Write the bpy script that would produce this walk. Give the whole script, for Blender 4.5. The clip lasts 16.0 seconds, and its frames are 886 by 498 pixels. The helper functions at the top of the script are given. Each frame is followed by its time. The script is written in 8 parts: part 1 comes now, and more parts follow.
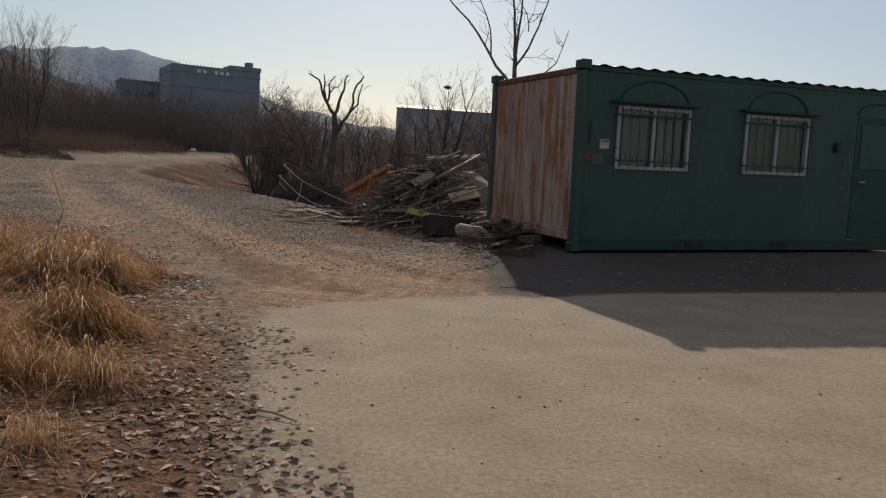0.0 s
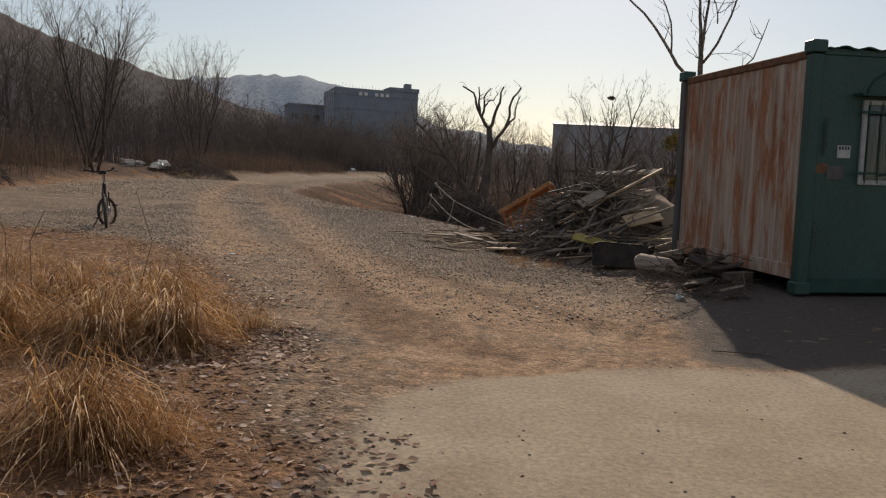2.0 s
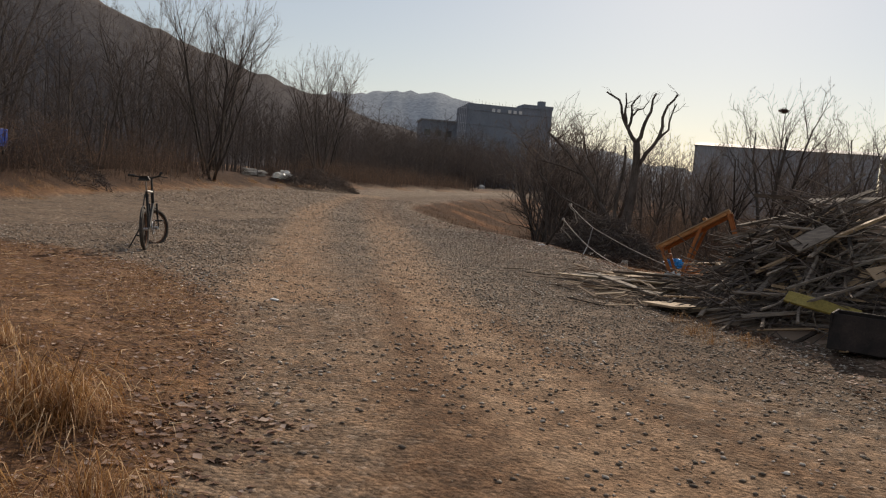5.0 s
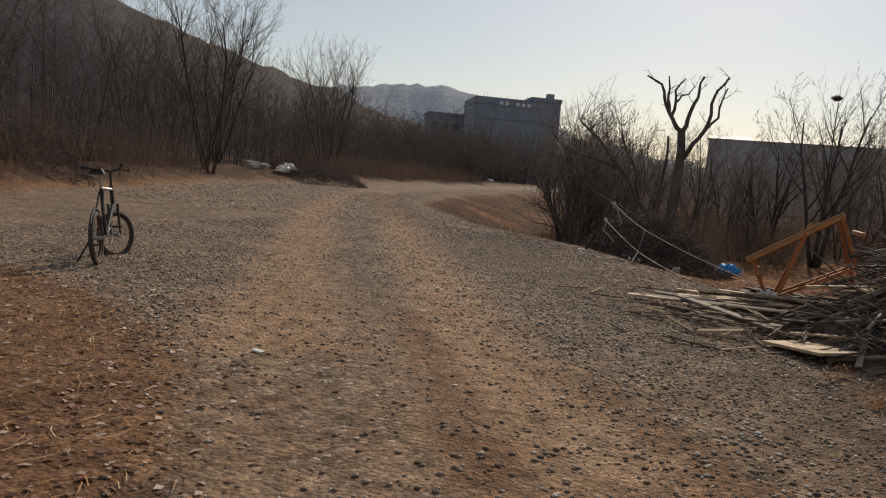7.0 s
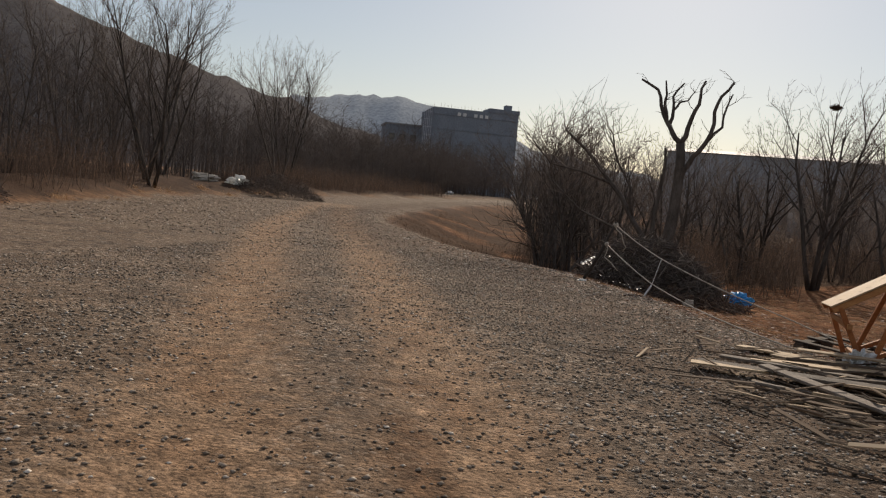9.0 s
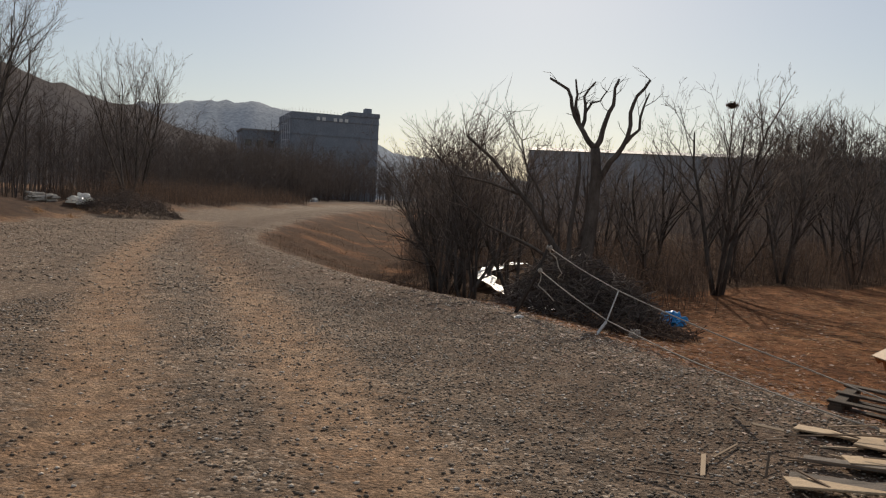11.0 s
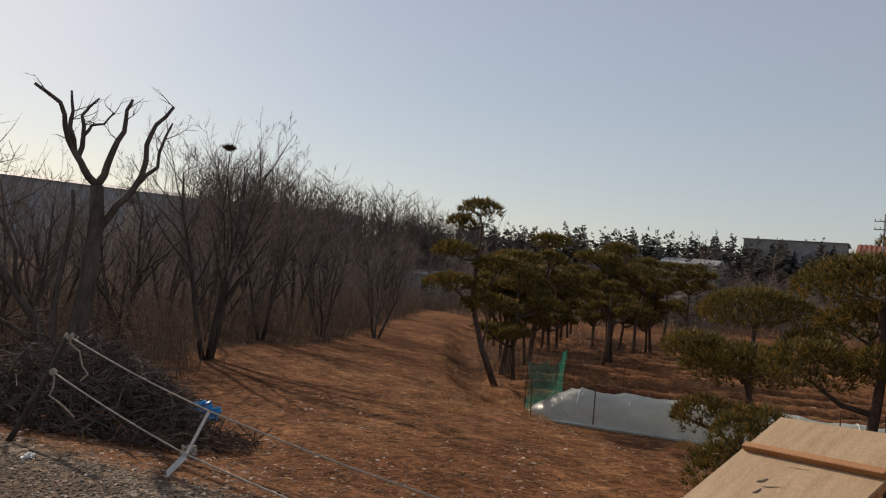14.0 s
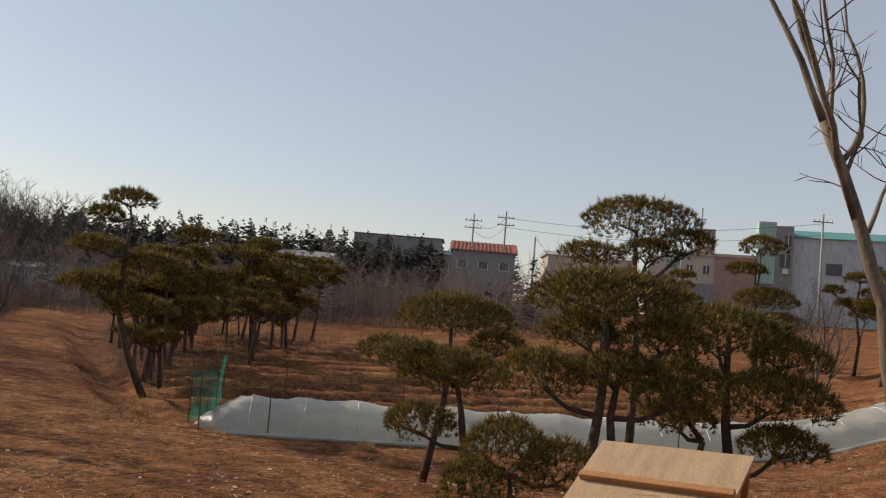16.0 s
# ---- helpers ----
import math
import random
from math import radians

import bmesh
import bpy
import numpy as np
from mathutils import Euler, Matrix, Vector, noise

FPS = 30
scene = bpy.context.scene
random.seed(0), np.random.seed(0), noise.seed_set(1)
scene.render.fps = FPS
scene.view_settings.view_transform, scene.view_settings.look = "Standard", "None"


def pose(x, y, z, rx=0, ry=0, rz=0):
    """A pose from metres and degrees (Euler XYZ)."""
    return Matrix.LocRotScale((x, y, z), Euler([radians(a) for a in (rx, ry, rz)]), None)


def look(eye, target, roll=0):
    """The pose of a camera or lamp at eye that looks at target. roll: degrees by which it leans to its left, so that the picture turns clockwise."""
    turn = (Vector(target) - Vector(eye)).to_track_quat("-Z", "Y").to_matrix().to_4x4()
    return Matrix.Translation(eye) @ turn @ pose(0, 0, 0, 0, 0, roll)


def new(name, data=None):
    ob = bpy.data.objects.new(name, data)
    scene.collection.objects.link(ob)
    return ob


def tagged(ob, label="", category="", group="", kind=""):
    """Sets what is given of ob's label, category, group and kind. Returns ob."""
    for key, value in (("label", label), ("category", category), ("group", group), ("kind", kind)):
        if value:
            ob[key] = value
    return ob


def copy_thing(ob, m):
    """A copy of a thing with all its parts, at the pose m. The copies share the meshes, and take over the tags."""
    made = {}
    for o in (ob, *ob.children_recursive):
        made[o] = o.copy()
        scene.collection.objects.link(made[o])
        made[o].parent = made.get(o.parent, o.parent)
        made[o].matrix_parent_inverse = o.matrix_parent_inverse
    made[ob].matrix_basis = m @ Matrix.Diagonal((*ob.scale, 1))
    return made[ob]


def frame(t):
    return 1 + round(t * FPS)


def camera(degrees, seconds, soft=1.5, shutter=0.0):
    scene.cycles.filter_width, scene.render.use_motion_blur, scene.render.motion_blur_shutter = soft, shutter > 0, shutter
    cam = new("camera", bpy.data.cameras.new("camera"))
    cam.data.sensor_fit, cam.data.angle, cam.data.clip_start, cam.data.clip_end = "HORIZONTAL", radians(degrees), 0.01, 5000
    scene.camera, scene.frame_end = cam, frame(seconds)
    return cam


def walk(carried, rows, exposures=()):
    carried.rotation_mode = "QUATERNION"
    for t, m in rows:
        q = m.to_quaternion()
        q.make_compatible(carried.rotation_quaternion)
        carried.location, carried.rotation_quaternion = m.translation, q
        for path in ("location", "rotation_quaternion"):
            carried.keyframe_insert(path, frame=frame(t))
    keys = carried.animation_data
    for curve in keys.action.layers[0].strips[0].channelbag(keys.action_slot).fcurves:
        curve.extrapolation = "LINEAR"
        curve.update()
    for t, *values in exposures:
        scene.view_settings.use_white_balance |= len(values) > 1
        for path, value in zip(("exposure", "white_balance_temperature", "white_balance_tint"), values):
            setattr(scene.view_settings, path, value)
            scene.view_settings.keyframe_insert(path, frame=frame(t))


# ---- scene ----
cam = camera(57.7, 16.0, soft=1.2)
PATH = [
    (0, (0.533, 0.094, 1.275), (0.553, 2.083, 1.064), 3.7),
    (0.5, (0.434, 0.574, 1.3), (0.333, 2.563, 1.12), 2.7),
    (1, (0.382, 1.098, 1.282), (0.201, 3.082, 1.108), 3.4),
    (1.5, (0.291, 1.677, 1.265), (-0.077, 3.634, 1.075), 2.9),
    (2, (0.282, 2.264, 1.253), (-0.081, 4.222, 1.063), 3.1),
    (2.5, (0.174, 2.889, 1.231), (-0.318, 4.817, 1.033), 2.9),
    (3, (0.113, 3.529, 1.245), (-0.381, 5.458, 1.05), 3.4),
    (3.5, (0.018, 4.07, 1.236), (-0.536, 5.982, 1.042), 3.3),
    (4, (-0.122, 4.704, 1.241), (-0.714, 6.605, 1.053), 3.6),
    (4.5, (-0.324, 5.303, 1.234), (-1.003, 7.175, 1.057), 4.7),
    (4.7, (-0.415, 5.561, 1.24), (-1.088, 7.436, 1.073), 4.7),
    (6.8, (-1.645, 7.924, 1.203), (-2.32, 9.798, 1.02), 5.9),
    (7, (-1.763, 8.144, 1.22), (-2.444, 10.015, 1.035), 5.0),
    (7.5, (-2.053, 8.761, 1.255), (-2.724, 10.636, 1.073), 3.8),
    (8, (-2.357, 9.421, 1.252), (-3.0, 11.31, 1.114), 3.9),
    (8.2, (-2.467, 9.68, 1.236), (-3.099, 11.573, 1.098), 4.2),
    (10.3, (-3.825, 11.764, 1.49), (-4.201, 13.723, 1.352), 3.6),
    (10.5, (-3.95, 12.058, 1.518), (-4.276, 14.028, 1.4), 3.0),
    (11, (-4.279, 12.664, 1.544), (-4.533, 14.645, 1.426), 2.9),
    (11.5, (-4.535, 13.275, 1.566), (-4.573, 15.272, 1.451), 3.3),
    (12, (-4.806, 13.861, 1.587), (-4.618, 15.849, 1.48), 3.8),
    (12.5, (-5.055, 14.433, 1.621), (-4.519, 16.358, 1.536), 3.6),
    (13, (-5.215, 15.023, 1.718), (-4.508, 16.892, 1.641), 4.1),
    (13.5, (-5.432, 15.592, 1.845), (-4.517, 17.37, 1.815), 4.6),
    (13.7, (-5.488, 15.794, 1.821), (-4.471, 17.515, 1.858), 4.8),
    (14, (-5.507, 16.117, 1.858), (-4.432, 17.802, 1.928), 5.2),
    (14.5, (-5.723, 16.62, 1.896), (-4.535, 18.226, 1.987), 5.6),
    (15, (-5.776, 17.051, 1.911), (-4.346, 18.445, 2.021), 5.3),
    (15.5, (-5.815, 17.438, 1.936), (-4.288, 18.724, 2.048), 5.7),
    (16, (-5.947, 17.696, 1.969), (-4.219, 18.694, 2.099), 4.8),
]
walk(cam, [(t, look(eye, target, roll)) for t, eye, target, roll in PATH], exposures=[(0.0, -0.46, 6600, 12), (1.5, -0.27, 6900, 13), (8.0, -0.36, 7100, 13), (11.0, -0.38, 6950, 12), (14.0, -0.33, 7050, 14), (15.4, -0.38, 7000, 14), (16.0, -0.08, 7000, 14)])

# ---- world and sun ----
SUN_EL, SUN_AZ = 28.4, -1.5
world = bpy.data.worlds.new("sky")
scene.world = world
world.use_nodes = True
wn = world.node_tree
sky = wn.nodes.new("ShaderNodeTexSky")
sky.sky_type = "NISHITA"
sky.sun_disc = False
sky.sun_elevation, sky.sun_rotation = radians(SUN_EL), radians(SUN_AZ)
sky.air_density, sky.dust_density, sky.ozone_density, sky.altitude = 1.15, 0.45, 2.0, 50
wn.links.new(sky.outputs["Color"], wn.nodes["Background"].inputs["Color"])
wn.nodes["Background"].inputs["Strength"].default_value = 0.064
# winter haze: the same pale veil over the whole sky
haze = wn.nodes.new("ShaderNodeBackground")
haze.inputs["Color"].default_value = (0.33, 0.352, 0.398, 1)
haze.inputs["Strength"].default_value = 0.8
both = wn.nodes.new("ShaderNodeAddShader")
wn.links.new(wn.nodes["Background"].outputs[0], both.inputs[0])
wn.links.new(haze.outputs[0], both.inputs[1])
wn.links.new(both.outputs[0], wn.nodes["World Output"].inputs["Surface"])
sun_data = bpy.data.lights.new("sun", "SUN")
sun_data.energy, sun_data.angle, sun_data.color = 4.9, radians(0.6), (1.0, 0.9, 0.76)
sun = new("sun", sun_data)
saz, sel = radians(SUN_AZ), radians(SUN_EL)
sun.matrix_world = look(Vector((math.sin(saz) * math.cos(sel), math.cos(saz) * math.cos(sel), math.sin(sel))) * 60, (0, 0, 0))


# ---- materials ----
def nodes_of(name):
    m = bpy.data.materials.new(name)
    m.use_nodes = True
    t = m.node_tree
    return m, t, t.nodes["Principled BSDF"]


def add(t, kind, **sets):
    n = t.nodes.new(kind)
    for k, v in sets.items():
        n.inputs[k.replace("_", " ")].default_value = v
    return n


def noise_fac(t, scale, detail=4.0, rough=0.6, stretch=(1, 1, 1), coord="Object"):
    c = t.nodes.new("ShaderNodeTexCoord")
    mp = add(t, "ShaderNodeMapping", Scale=stretch)
    n = add(t, "ShaderNodeTexNoise", Scale=scale, Detail=detail, Roughness=rough)
    t.links.new(c.outputs[coord], mp.inputs["Vector"])
    t.links.new(mp.outputs["Vector"], n.inputs["Vector"])
    return n.outputs["Fac"]


def ramp(t, fac, stops):
    r = t.nodes.new("ShaderNodeValToRGB")
    while len(r.color_ramp.elements) < len(stops):
        r.color_ramp.elements.new(0.5)
    for e, (p, c) in zip(r.color_ramp.elements, stops):
        e.position, e.color = p, (*c, 1)
    t.links.new(fac, r.inputs["Fac"])
    return r.outputs["Color"]


def mix(t, fac, a, b, mode="MIX"):
    m = t.nodes.new("ShaderNodeMix")
    m.data_type, m.blend_type = "RGBA", mode
    for sock, v in ((m.inputs[0], fac), (m.inputs[6], a), (m.inputs[7], b)):
        if isinstance(v, (int, float)):
            sock.default_value = v
        elif isinstance(v, tuple):
            sock.default_value = (*v, 1)
        else:
            t.links.new(v, sock)
    return m.outputs[2]


def bumped(t, bsdf, fac, strength, distance=0.01):
    b = add(t, "ShaderNodeBump", Strength=strength, Distance=distance)
    t.links.new(fac, b.inputs["Height"])
    t.links.new(b.outputs["Normal"], bsdf.inputs["Normal"])


def surf(name, a, b, scale=6.0, fine=60.0, rough=0.8, bump=0.4, stretch=(1, 1, 1), metal=0.0, random_tone=0.25, spec=0.3):
    """Two tones mixed at a coarse and a fine scale, with a little relief and a tone that varies from piece to piece."""
    m, t, bsdf = nodes_of(name)
    coarse = ramp(t, noise_fac(t, scale, stretch=stretch), [(0.35, a), (0.65, b)])
    fine_fac = noise_fac(t, fine, 3.0, 0.7, stretch)
    grain = ramp(t, fine_fac, [(0.25, (0.62, 0.62, 0.62)), (0.75, (1.25, 1.25, 1.25))])
    col = mix(t, 1.0, coarse, grain, "MULTIPLY")
    if random_tone:
        info = t.nodes.new("ShaderNodeObjectInfo")
        tone = ramp(t, info.outputs["Random"], [(0.0, (1 - random_tone,) * 3), (1.0, (1 + random_tone,) * 3)])
        col = mix(t, 1.0, col, tone, "MULTIPLY")
    t.links.new(col, bsdf.inputs["Base Color"])
    bsdf.inputs["Roughness"].default_value, bsdf.inputs["Metallic"].default_value = rough, metal
    bsdf.inputs["Specular IOR Level"].default_value = spec
    bumped(t, bsdf, fine_fac, bump)
    return m


def islands(name, stops, rough=0.9, spec=0.1, through_light=0.0):
    """For scattered small pieces joined in one mesh: each takes its own tone."""
    m, t, bsdf = nodes_of(name)
    g = t.nodes.new("ShaderNodeNewGeometry")
    col = ramp(t, g.outputs["Random Per Island"], stops)
    t.links.new(col, bsdf.inputs["Base Color"])
    bsdf.inputs["Roughness"].default_value = rough
    bsdf.inputs["Specular IOR Level"].default_value = spec
    if through_light:
        tr = t.nodes.new("ShaderNodeBsdfTranslucent")
        t.links.new(col, tr.inputs["Color"])
        ms = t.nodes.new("ShaderNodeMixShader")
        ms.inputs[0].default_value = through_light
        out = t.nodes["Material Output"]
        t.links.new(bsdf.outputs[0], ms.inputs[1])
        t.links.new(tr.outputs[0], ms.inputs[2])
        t.links.new(ms.outputs[0], out.inputs["Surface"])
    return m


M_BARK = surf("bark", (0.06, 0.048, 0.04), (0.12, 0.1, 0.085), 8, 70, 0.95, 0.6, (1, 1, 0.3), random_tone=0.3, spec=0.1)
M_BARK_PALE = surf("peeled_bark", (0.085, 0.065, 0.05), (0.25, 0.185, 0.13), 5, 40, 0.8, 0.5, (1, 1, 0.25), random_tone=0.1)
M_PINE_BARK = surf("pine_bark", (0.07, 0.05, 0.04), (0.13, 0.09, 0.07), 10, 60, 0.95, 0.8, random_tone=0.1, spec=0.1)
M_TWIG = islands("twigs", [(0.0, (0.085, 0.067, 0.058)), (0.6, (0.155, 0.125, 0.107)), (1.0, (0.26, 0.21, 0.175))], through_light=0.2)
M_WOODS = islands("far_woods", [(0.0, (0.08, 0.066, 0.06)), (0.6, (0.115, 0.095, 0.086)), (1.0, (0.165, 0.137, 0.12))], through_light=0.15)
# thicket tones, like twigs and brush, carry a lift that paints haze
M_THICKET = islands("thicket_stems", [(0.0, (0.11, 0.088, 0.08)), (0.6, (0.18, 0.147, 0.13)), (1.0, (0.28, 0.23, 0.195))], through_light=0.25)
M_BRUSH = islands("brush_stems", [(0.0, (0.065, 0.047, 0.039)), (0.6, (0.13, 0.093, 0.073)), (1.0, (0.25, 0.165, 0.115))], through_light=0.22)
M_NEEDLE = islands("pine_needles", [(0.0, (0.028, 0.032, 0.011)), (0.4, (0.085, 0.078, 0.02)), (0.75, (0.2, 0.14, 0.03)), (1.0, (0.42, 0.235, 0.055))], 0.6, 0.3, 0.22)
# evergreens only stand far off: greyed and lightened to paint in haze
M_CONIFER = islands("conifer_foliage_hazed", [(0.0, (0.08, 0.08, 0.074)), (1.0, (0.15, 0.145, 0.128))], 0.9, 0.1, 0.1)
M_STRAW = islands("dry_straw", [(0.0, (0.1, 0.046, 0.022)), (0.4, (0.3, 0.148, 0.056)), (0.8, (0.5, 0.29, 0.12)), (1.0, (0.78, 0.6, 0.39))], 0.65, 0.3, 0.38)
M_FIELD_STRAW = islands("mown_straw", [(0.0, (0.04, 0.02, 0.012)), (0.4, (0.13, 0.066, 0.034)), (0.75, (0.32, 0.18, 0.085)), (1.0, (0.68, 0.5, 0.3))], 0.85, 0.15, 0.2)
M_BANK_GRASS = islands("bank_grass", [(0.0, (0.04, 0.021, 0.012)), (0.6, (0.115, 0.056, 0.028)), (1.0, (0.26, 0.14, 0.07))], 0.9, 0.1, 0.1)
M_LEAF = islands("dead_leaves", [(0.0, (0.09, 0.05, 0.035)), (0.6, (0.25, 0.14, 0.095)), (1.0, (0.6, 0.46, 0.37))], 0.8, 0.2, 0.2)
M_STONE = islands("gravel_stones", [(0.0, (0.085, 0.066, 0.05)), (0.4, (0.18, 0.14, 0.105)), (0.8, (0.31, 0.25, 0.195)), (1.0, (0.7, 0.62, 0.53))], 0.85, 0.25)
M_CLOD = islands("soil_clods", [(0.0, (0.09, 0.065, 0.048)), (0.6, (0.19, 0.13, 0.09)), (1.0, (0.36, 0.27, 0.2))])
M_GREEN = surf("green_paint", (0.014, 0.048, 0.038), (0.022, 0.064, 0.05), 2, 45, 0.5, 0.08, (1, 1, 0.4), random_tone=0.0, spec=0.4)
M_DARKGREEN = surf("dark_green_paint", (0.01, 0.04, 0.03), (0.016, 0.055, 0.042), 4, 60, 0.55, 0.1, random_tone=0.0)
M_OFFCUT = surf("grimy_plywood", (0.33, 0.235, 0.142), (0.44, 0.32, 0.2), 2.5, 40, 0.8, 0.15, (1, 5, 1), random_tone=0.25)
M_WOOD = surf("weathered_wood", (0.18, 0.145, 0.115), (0.34, 0.275, 0.215), 4, 50, 0.85, 0.3, (1, 8, 8), random_tone=0.4)
M_DARKWOOD = surf("dark_wood", (0.05, 0.038, 0.03), (0.11, 0.082, 0.06), 5, 60, 0.9, 0.4, (1, 6, 6), random_tone=0.4)
M_PLY = surf("plywood", (0.37, 0.245, 0.138), (0.45, 0.31, 0.185), 2.5, 40, 0.7, 0.1, (1, 5, 1), random_tone=0.08)
M_PINEWOOD = surf("pine_timber", (0.36, 0.15, 0.055), (0.45, 0.225, 0.09), 3, 50, 0.7, 0.15, (1, 1, 6), random_tone=0.12)
# the same pine, with its backlit shade painted in as deeper orange
M_SHADEDPINE = surf("shaded_pine_timber", (0.32, 0.105, 0.034), (0.42, 0.155, 0.052), 3, 50, 0.7, 0.15, (1, 1, 6), random_tone=0.12)
M_REDBOARD = surf("red_brown_board", (0.1, 0.035, 0.02), (0.16, 0.06, 0.034), 4, 50, 0.8, 0.2, random_tone=0.1)
M_YELLOW = surf("yellow_sheet", (0.27, 0.2, 0.045), (0.36, 0.28, 0.08), 6, 50, 0.6, 0.1, random_tone=0.05)
M_BLACK = surf("black_rubber", (0.018, 0.018, 0.018), (0.035, 0.034, 0.032), 10, 90, 0.7, 0.2, random_tone=0.0)
M_DUSTY = surf("dusty_rubber", (0.04, 0.033, 0.027), (0.075, 0.06, 0.048), 10, 90, 0.85, 0.2, random_tone=0.0)
M_RUST = surf("rusty_iron", (0.1, 0.05, 0.03), (0.2, 0.1, 0.055), 8, 60, 0.85, 0.3, metal=0.2, random_tone=0.1)
M_STEEL = surf("steel", (0.4, 0.4, 0.4), (0.55, 0.55, 0.55), 8, 60, 0.35, 0.05, metal=0.9, random_tone=0.0)
M_WHITE = surf("white_plastic", (0.62, 0.62, 0.6), (0.74, 0.74, 0.72), 5, 60, 0.5, 0.1, random_tone=0.05)
M_SHEET = islands("white_sheeting", [(0.0, (0.78, 0.78, 0.76)), (1.0, (0.86, 0.86, 0.84))], 0.4, 0.4, 0.6)
M_BLUE = surf("blue_plastic", (0.02, 0.24, 0.55), (0.04, 0.36, 0.7), 8, 50, 0.4, 0.4, random_tone=0.0)
M_TRUCKBLUE = surf("blue_paint", (0.01, 0.05, 0.3), (0.015, 0.07, 0.38), 3, 40, 0.4, 0.05, random_tone=0.0)
M_ROPE = surf("hemp_rope", (0.36, 0.31, 0.25), (0.52, 0.46, 0.38), 20, 160, 0.9, 0.6, random_tone=0.0)
M_CONCRETE = surf("concrete", (0.26, 0.25, 0.24), (0.36, 0.35, 0.33), 0.6, 12, 0.9, 0.2, random_tone=0.1)
# haze is painted into both hill colours: paler near, pale blue far
M_HILL = surf("wooded_hill_hazed", (0.12, 0.108, 0.104), (0.165, 0.148, 0.14), 0.08, 0.9, 1.0, 0.8, random_tone=0.0, spec=0.0)
M_FARHILL = surf("far_hill_hazed", (0.33, 0.36, 0.39), (0.37, 0.4, 0.43), 0.03, 0.4, 1.0, 0.5, random_tone=0.0, spec=0.0)


M_IRON = surf("dark_iron", (0.02, 0.016, 0.014), (0.045, 0.032, 0.026), 8, 60, 0.8, 0.3, random_tone=0.0)


def geo_seed(n):
    random.seed(n)
    np.random.seed(n)


# ---- mesh helpers ----
class Geo:
    """Gathers boxes, tubes and loose faces for one mesh."""

    def __init__(self):
        self.v, self.f = [], []

    def face_set(self, verts, faces):
        o = len(self.v)
        self.v += [tuple(p) for p in verts]
        self.f += [tuple(i + o for i in f) for f in faces]

    def box(self, size, m=Matrix(), bevel=0.0):
        x, y, z = (d / 2 for d in size)
        if bevel:
            b = bevel
            pts = [(sx * (x - b * (k != 0)), sy * (y - b * (k != 1)), sz * (z - b * (k != 2))) for sx in (-1, 1) for sy in (-1, 1) for sz in (-1, 1) for k in range(3)]
            bm = bmesh.new()
            for p in pts:
                bm.verts.new(m @ Vector(p))
            bmesh.ops.convex_hull(bm, input=bm.verts)
            bm.verts.index_update()
            self.face_set([v.co.copy() for v in bm.verts], [[v.index for v in f.verts] for f in bm.faces])
            bm.free()
            return self
        pts = [m @ Vector((sx * x, sy * y, sz * z)) for sx in (-1, 1) for sy in (-1, 1) for sz in (-1, 1)]
        self.face_set(pts, [(0, 1, 3, 2), (4, 6, 7, 5), (0, 4, 5, 1), (2, 3, 7, 6), (0, 2, 6, 4), (1, 5, 7, 3)])
        return self

    def beam(self, a, b, w, h, up=(0, 0, 1), bevel=0.0):
        a, b = Vector(a), Vector(b)
        d = b - a
        xa = d.normalized()
        ya = Vector(up).cross(xa)
        if ya.length < 1e-3:
            ya = Vector((0, 1, 0)).cross(xa)
        ya.normalize()
        za = xa.cross(ya)
        m = Matrix((xa, ya, za)).transposed().to_4x4()
        m.translation = (a + b) / 2
        return self.box((d.length, w, h), m, bevel)

    def tube(self, pts, radii, sides=6, cap=True):
        pts = [Vector(p) for p in pts]
        o, n = len(self.v), len(pts)
        ref = Vector((0.31, 0.17, 0.93)) if abs((pts[-1] - pts[0]).normalized().z) < 0.9 else Vector((1, 0.2, 0))
        for i, p in enumerate(pts):
            d = (pts[min(i + 1, n - 1)] - pts[max(i - 1, 0)])
            s = d.cross(ref)
            s = s.normalized() if s.length > 1e-6 else Vector((1, 0, 0))
            u = s.cross(d).normalized()
            r = radii[i] if isinstance(radii, (list, tuple)) else radii
            for k in range(sides):
                a = 2 * math.pi * k / sides
                q = p + (s * math.cos(a) + u * math.sin(a)) * r
                self.v.append((q.x, q.y, q.z))
        for i in range(n - 1):
            for k in range(sides):
                k2 = (k + 1) % sides
                self.f.append((o + i * sides + k, o + i * sides + k2, o + (i + 1) * sides + k2, o + (i + 1) * sides + k))
        if cap:
            self.f.append(tuple(o + k for k in reversed(range(sides))))
            self.f.append(tuple(o + (n - 1) * sides + k for k in range(sides)))
        return self

    def ribbon(self, pts, radii):
        """A flat tapering twig, for what is too thin to show its roundness."""
        pts = [Vector(p) for p in pts]
        d = pts[-1] - pts[0]
        s = d.cross(Vector((random.gauss(0, 1), random.gauss(0, 1), random.gauss(0, 1))))
        s = s.normalized() if s.length > 1e-6 else Vector((1, 0, 0))
        o, n = len(self.v), len(pts)
        for p, r in zip(pts[:-1], radii):
            self.v += [tuple(p - s * r), tuple(p + s * r)]
        self.v.append(tuple(pts[-1]))
        for i in range(n - 2):
            k = o + 2 * i
            self.f += [(k, k + 1, k + 3), (k, k + 3, k + 2)]
        k = o + 2 * (n - 2)
        self.f.append((k, k + 1, k + 2))
        return self

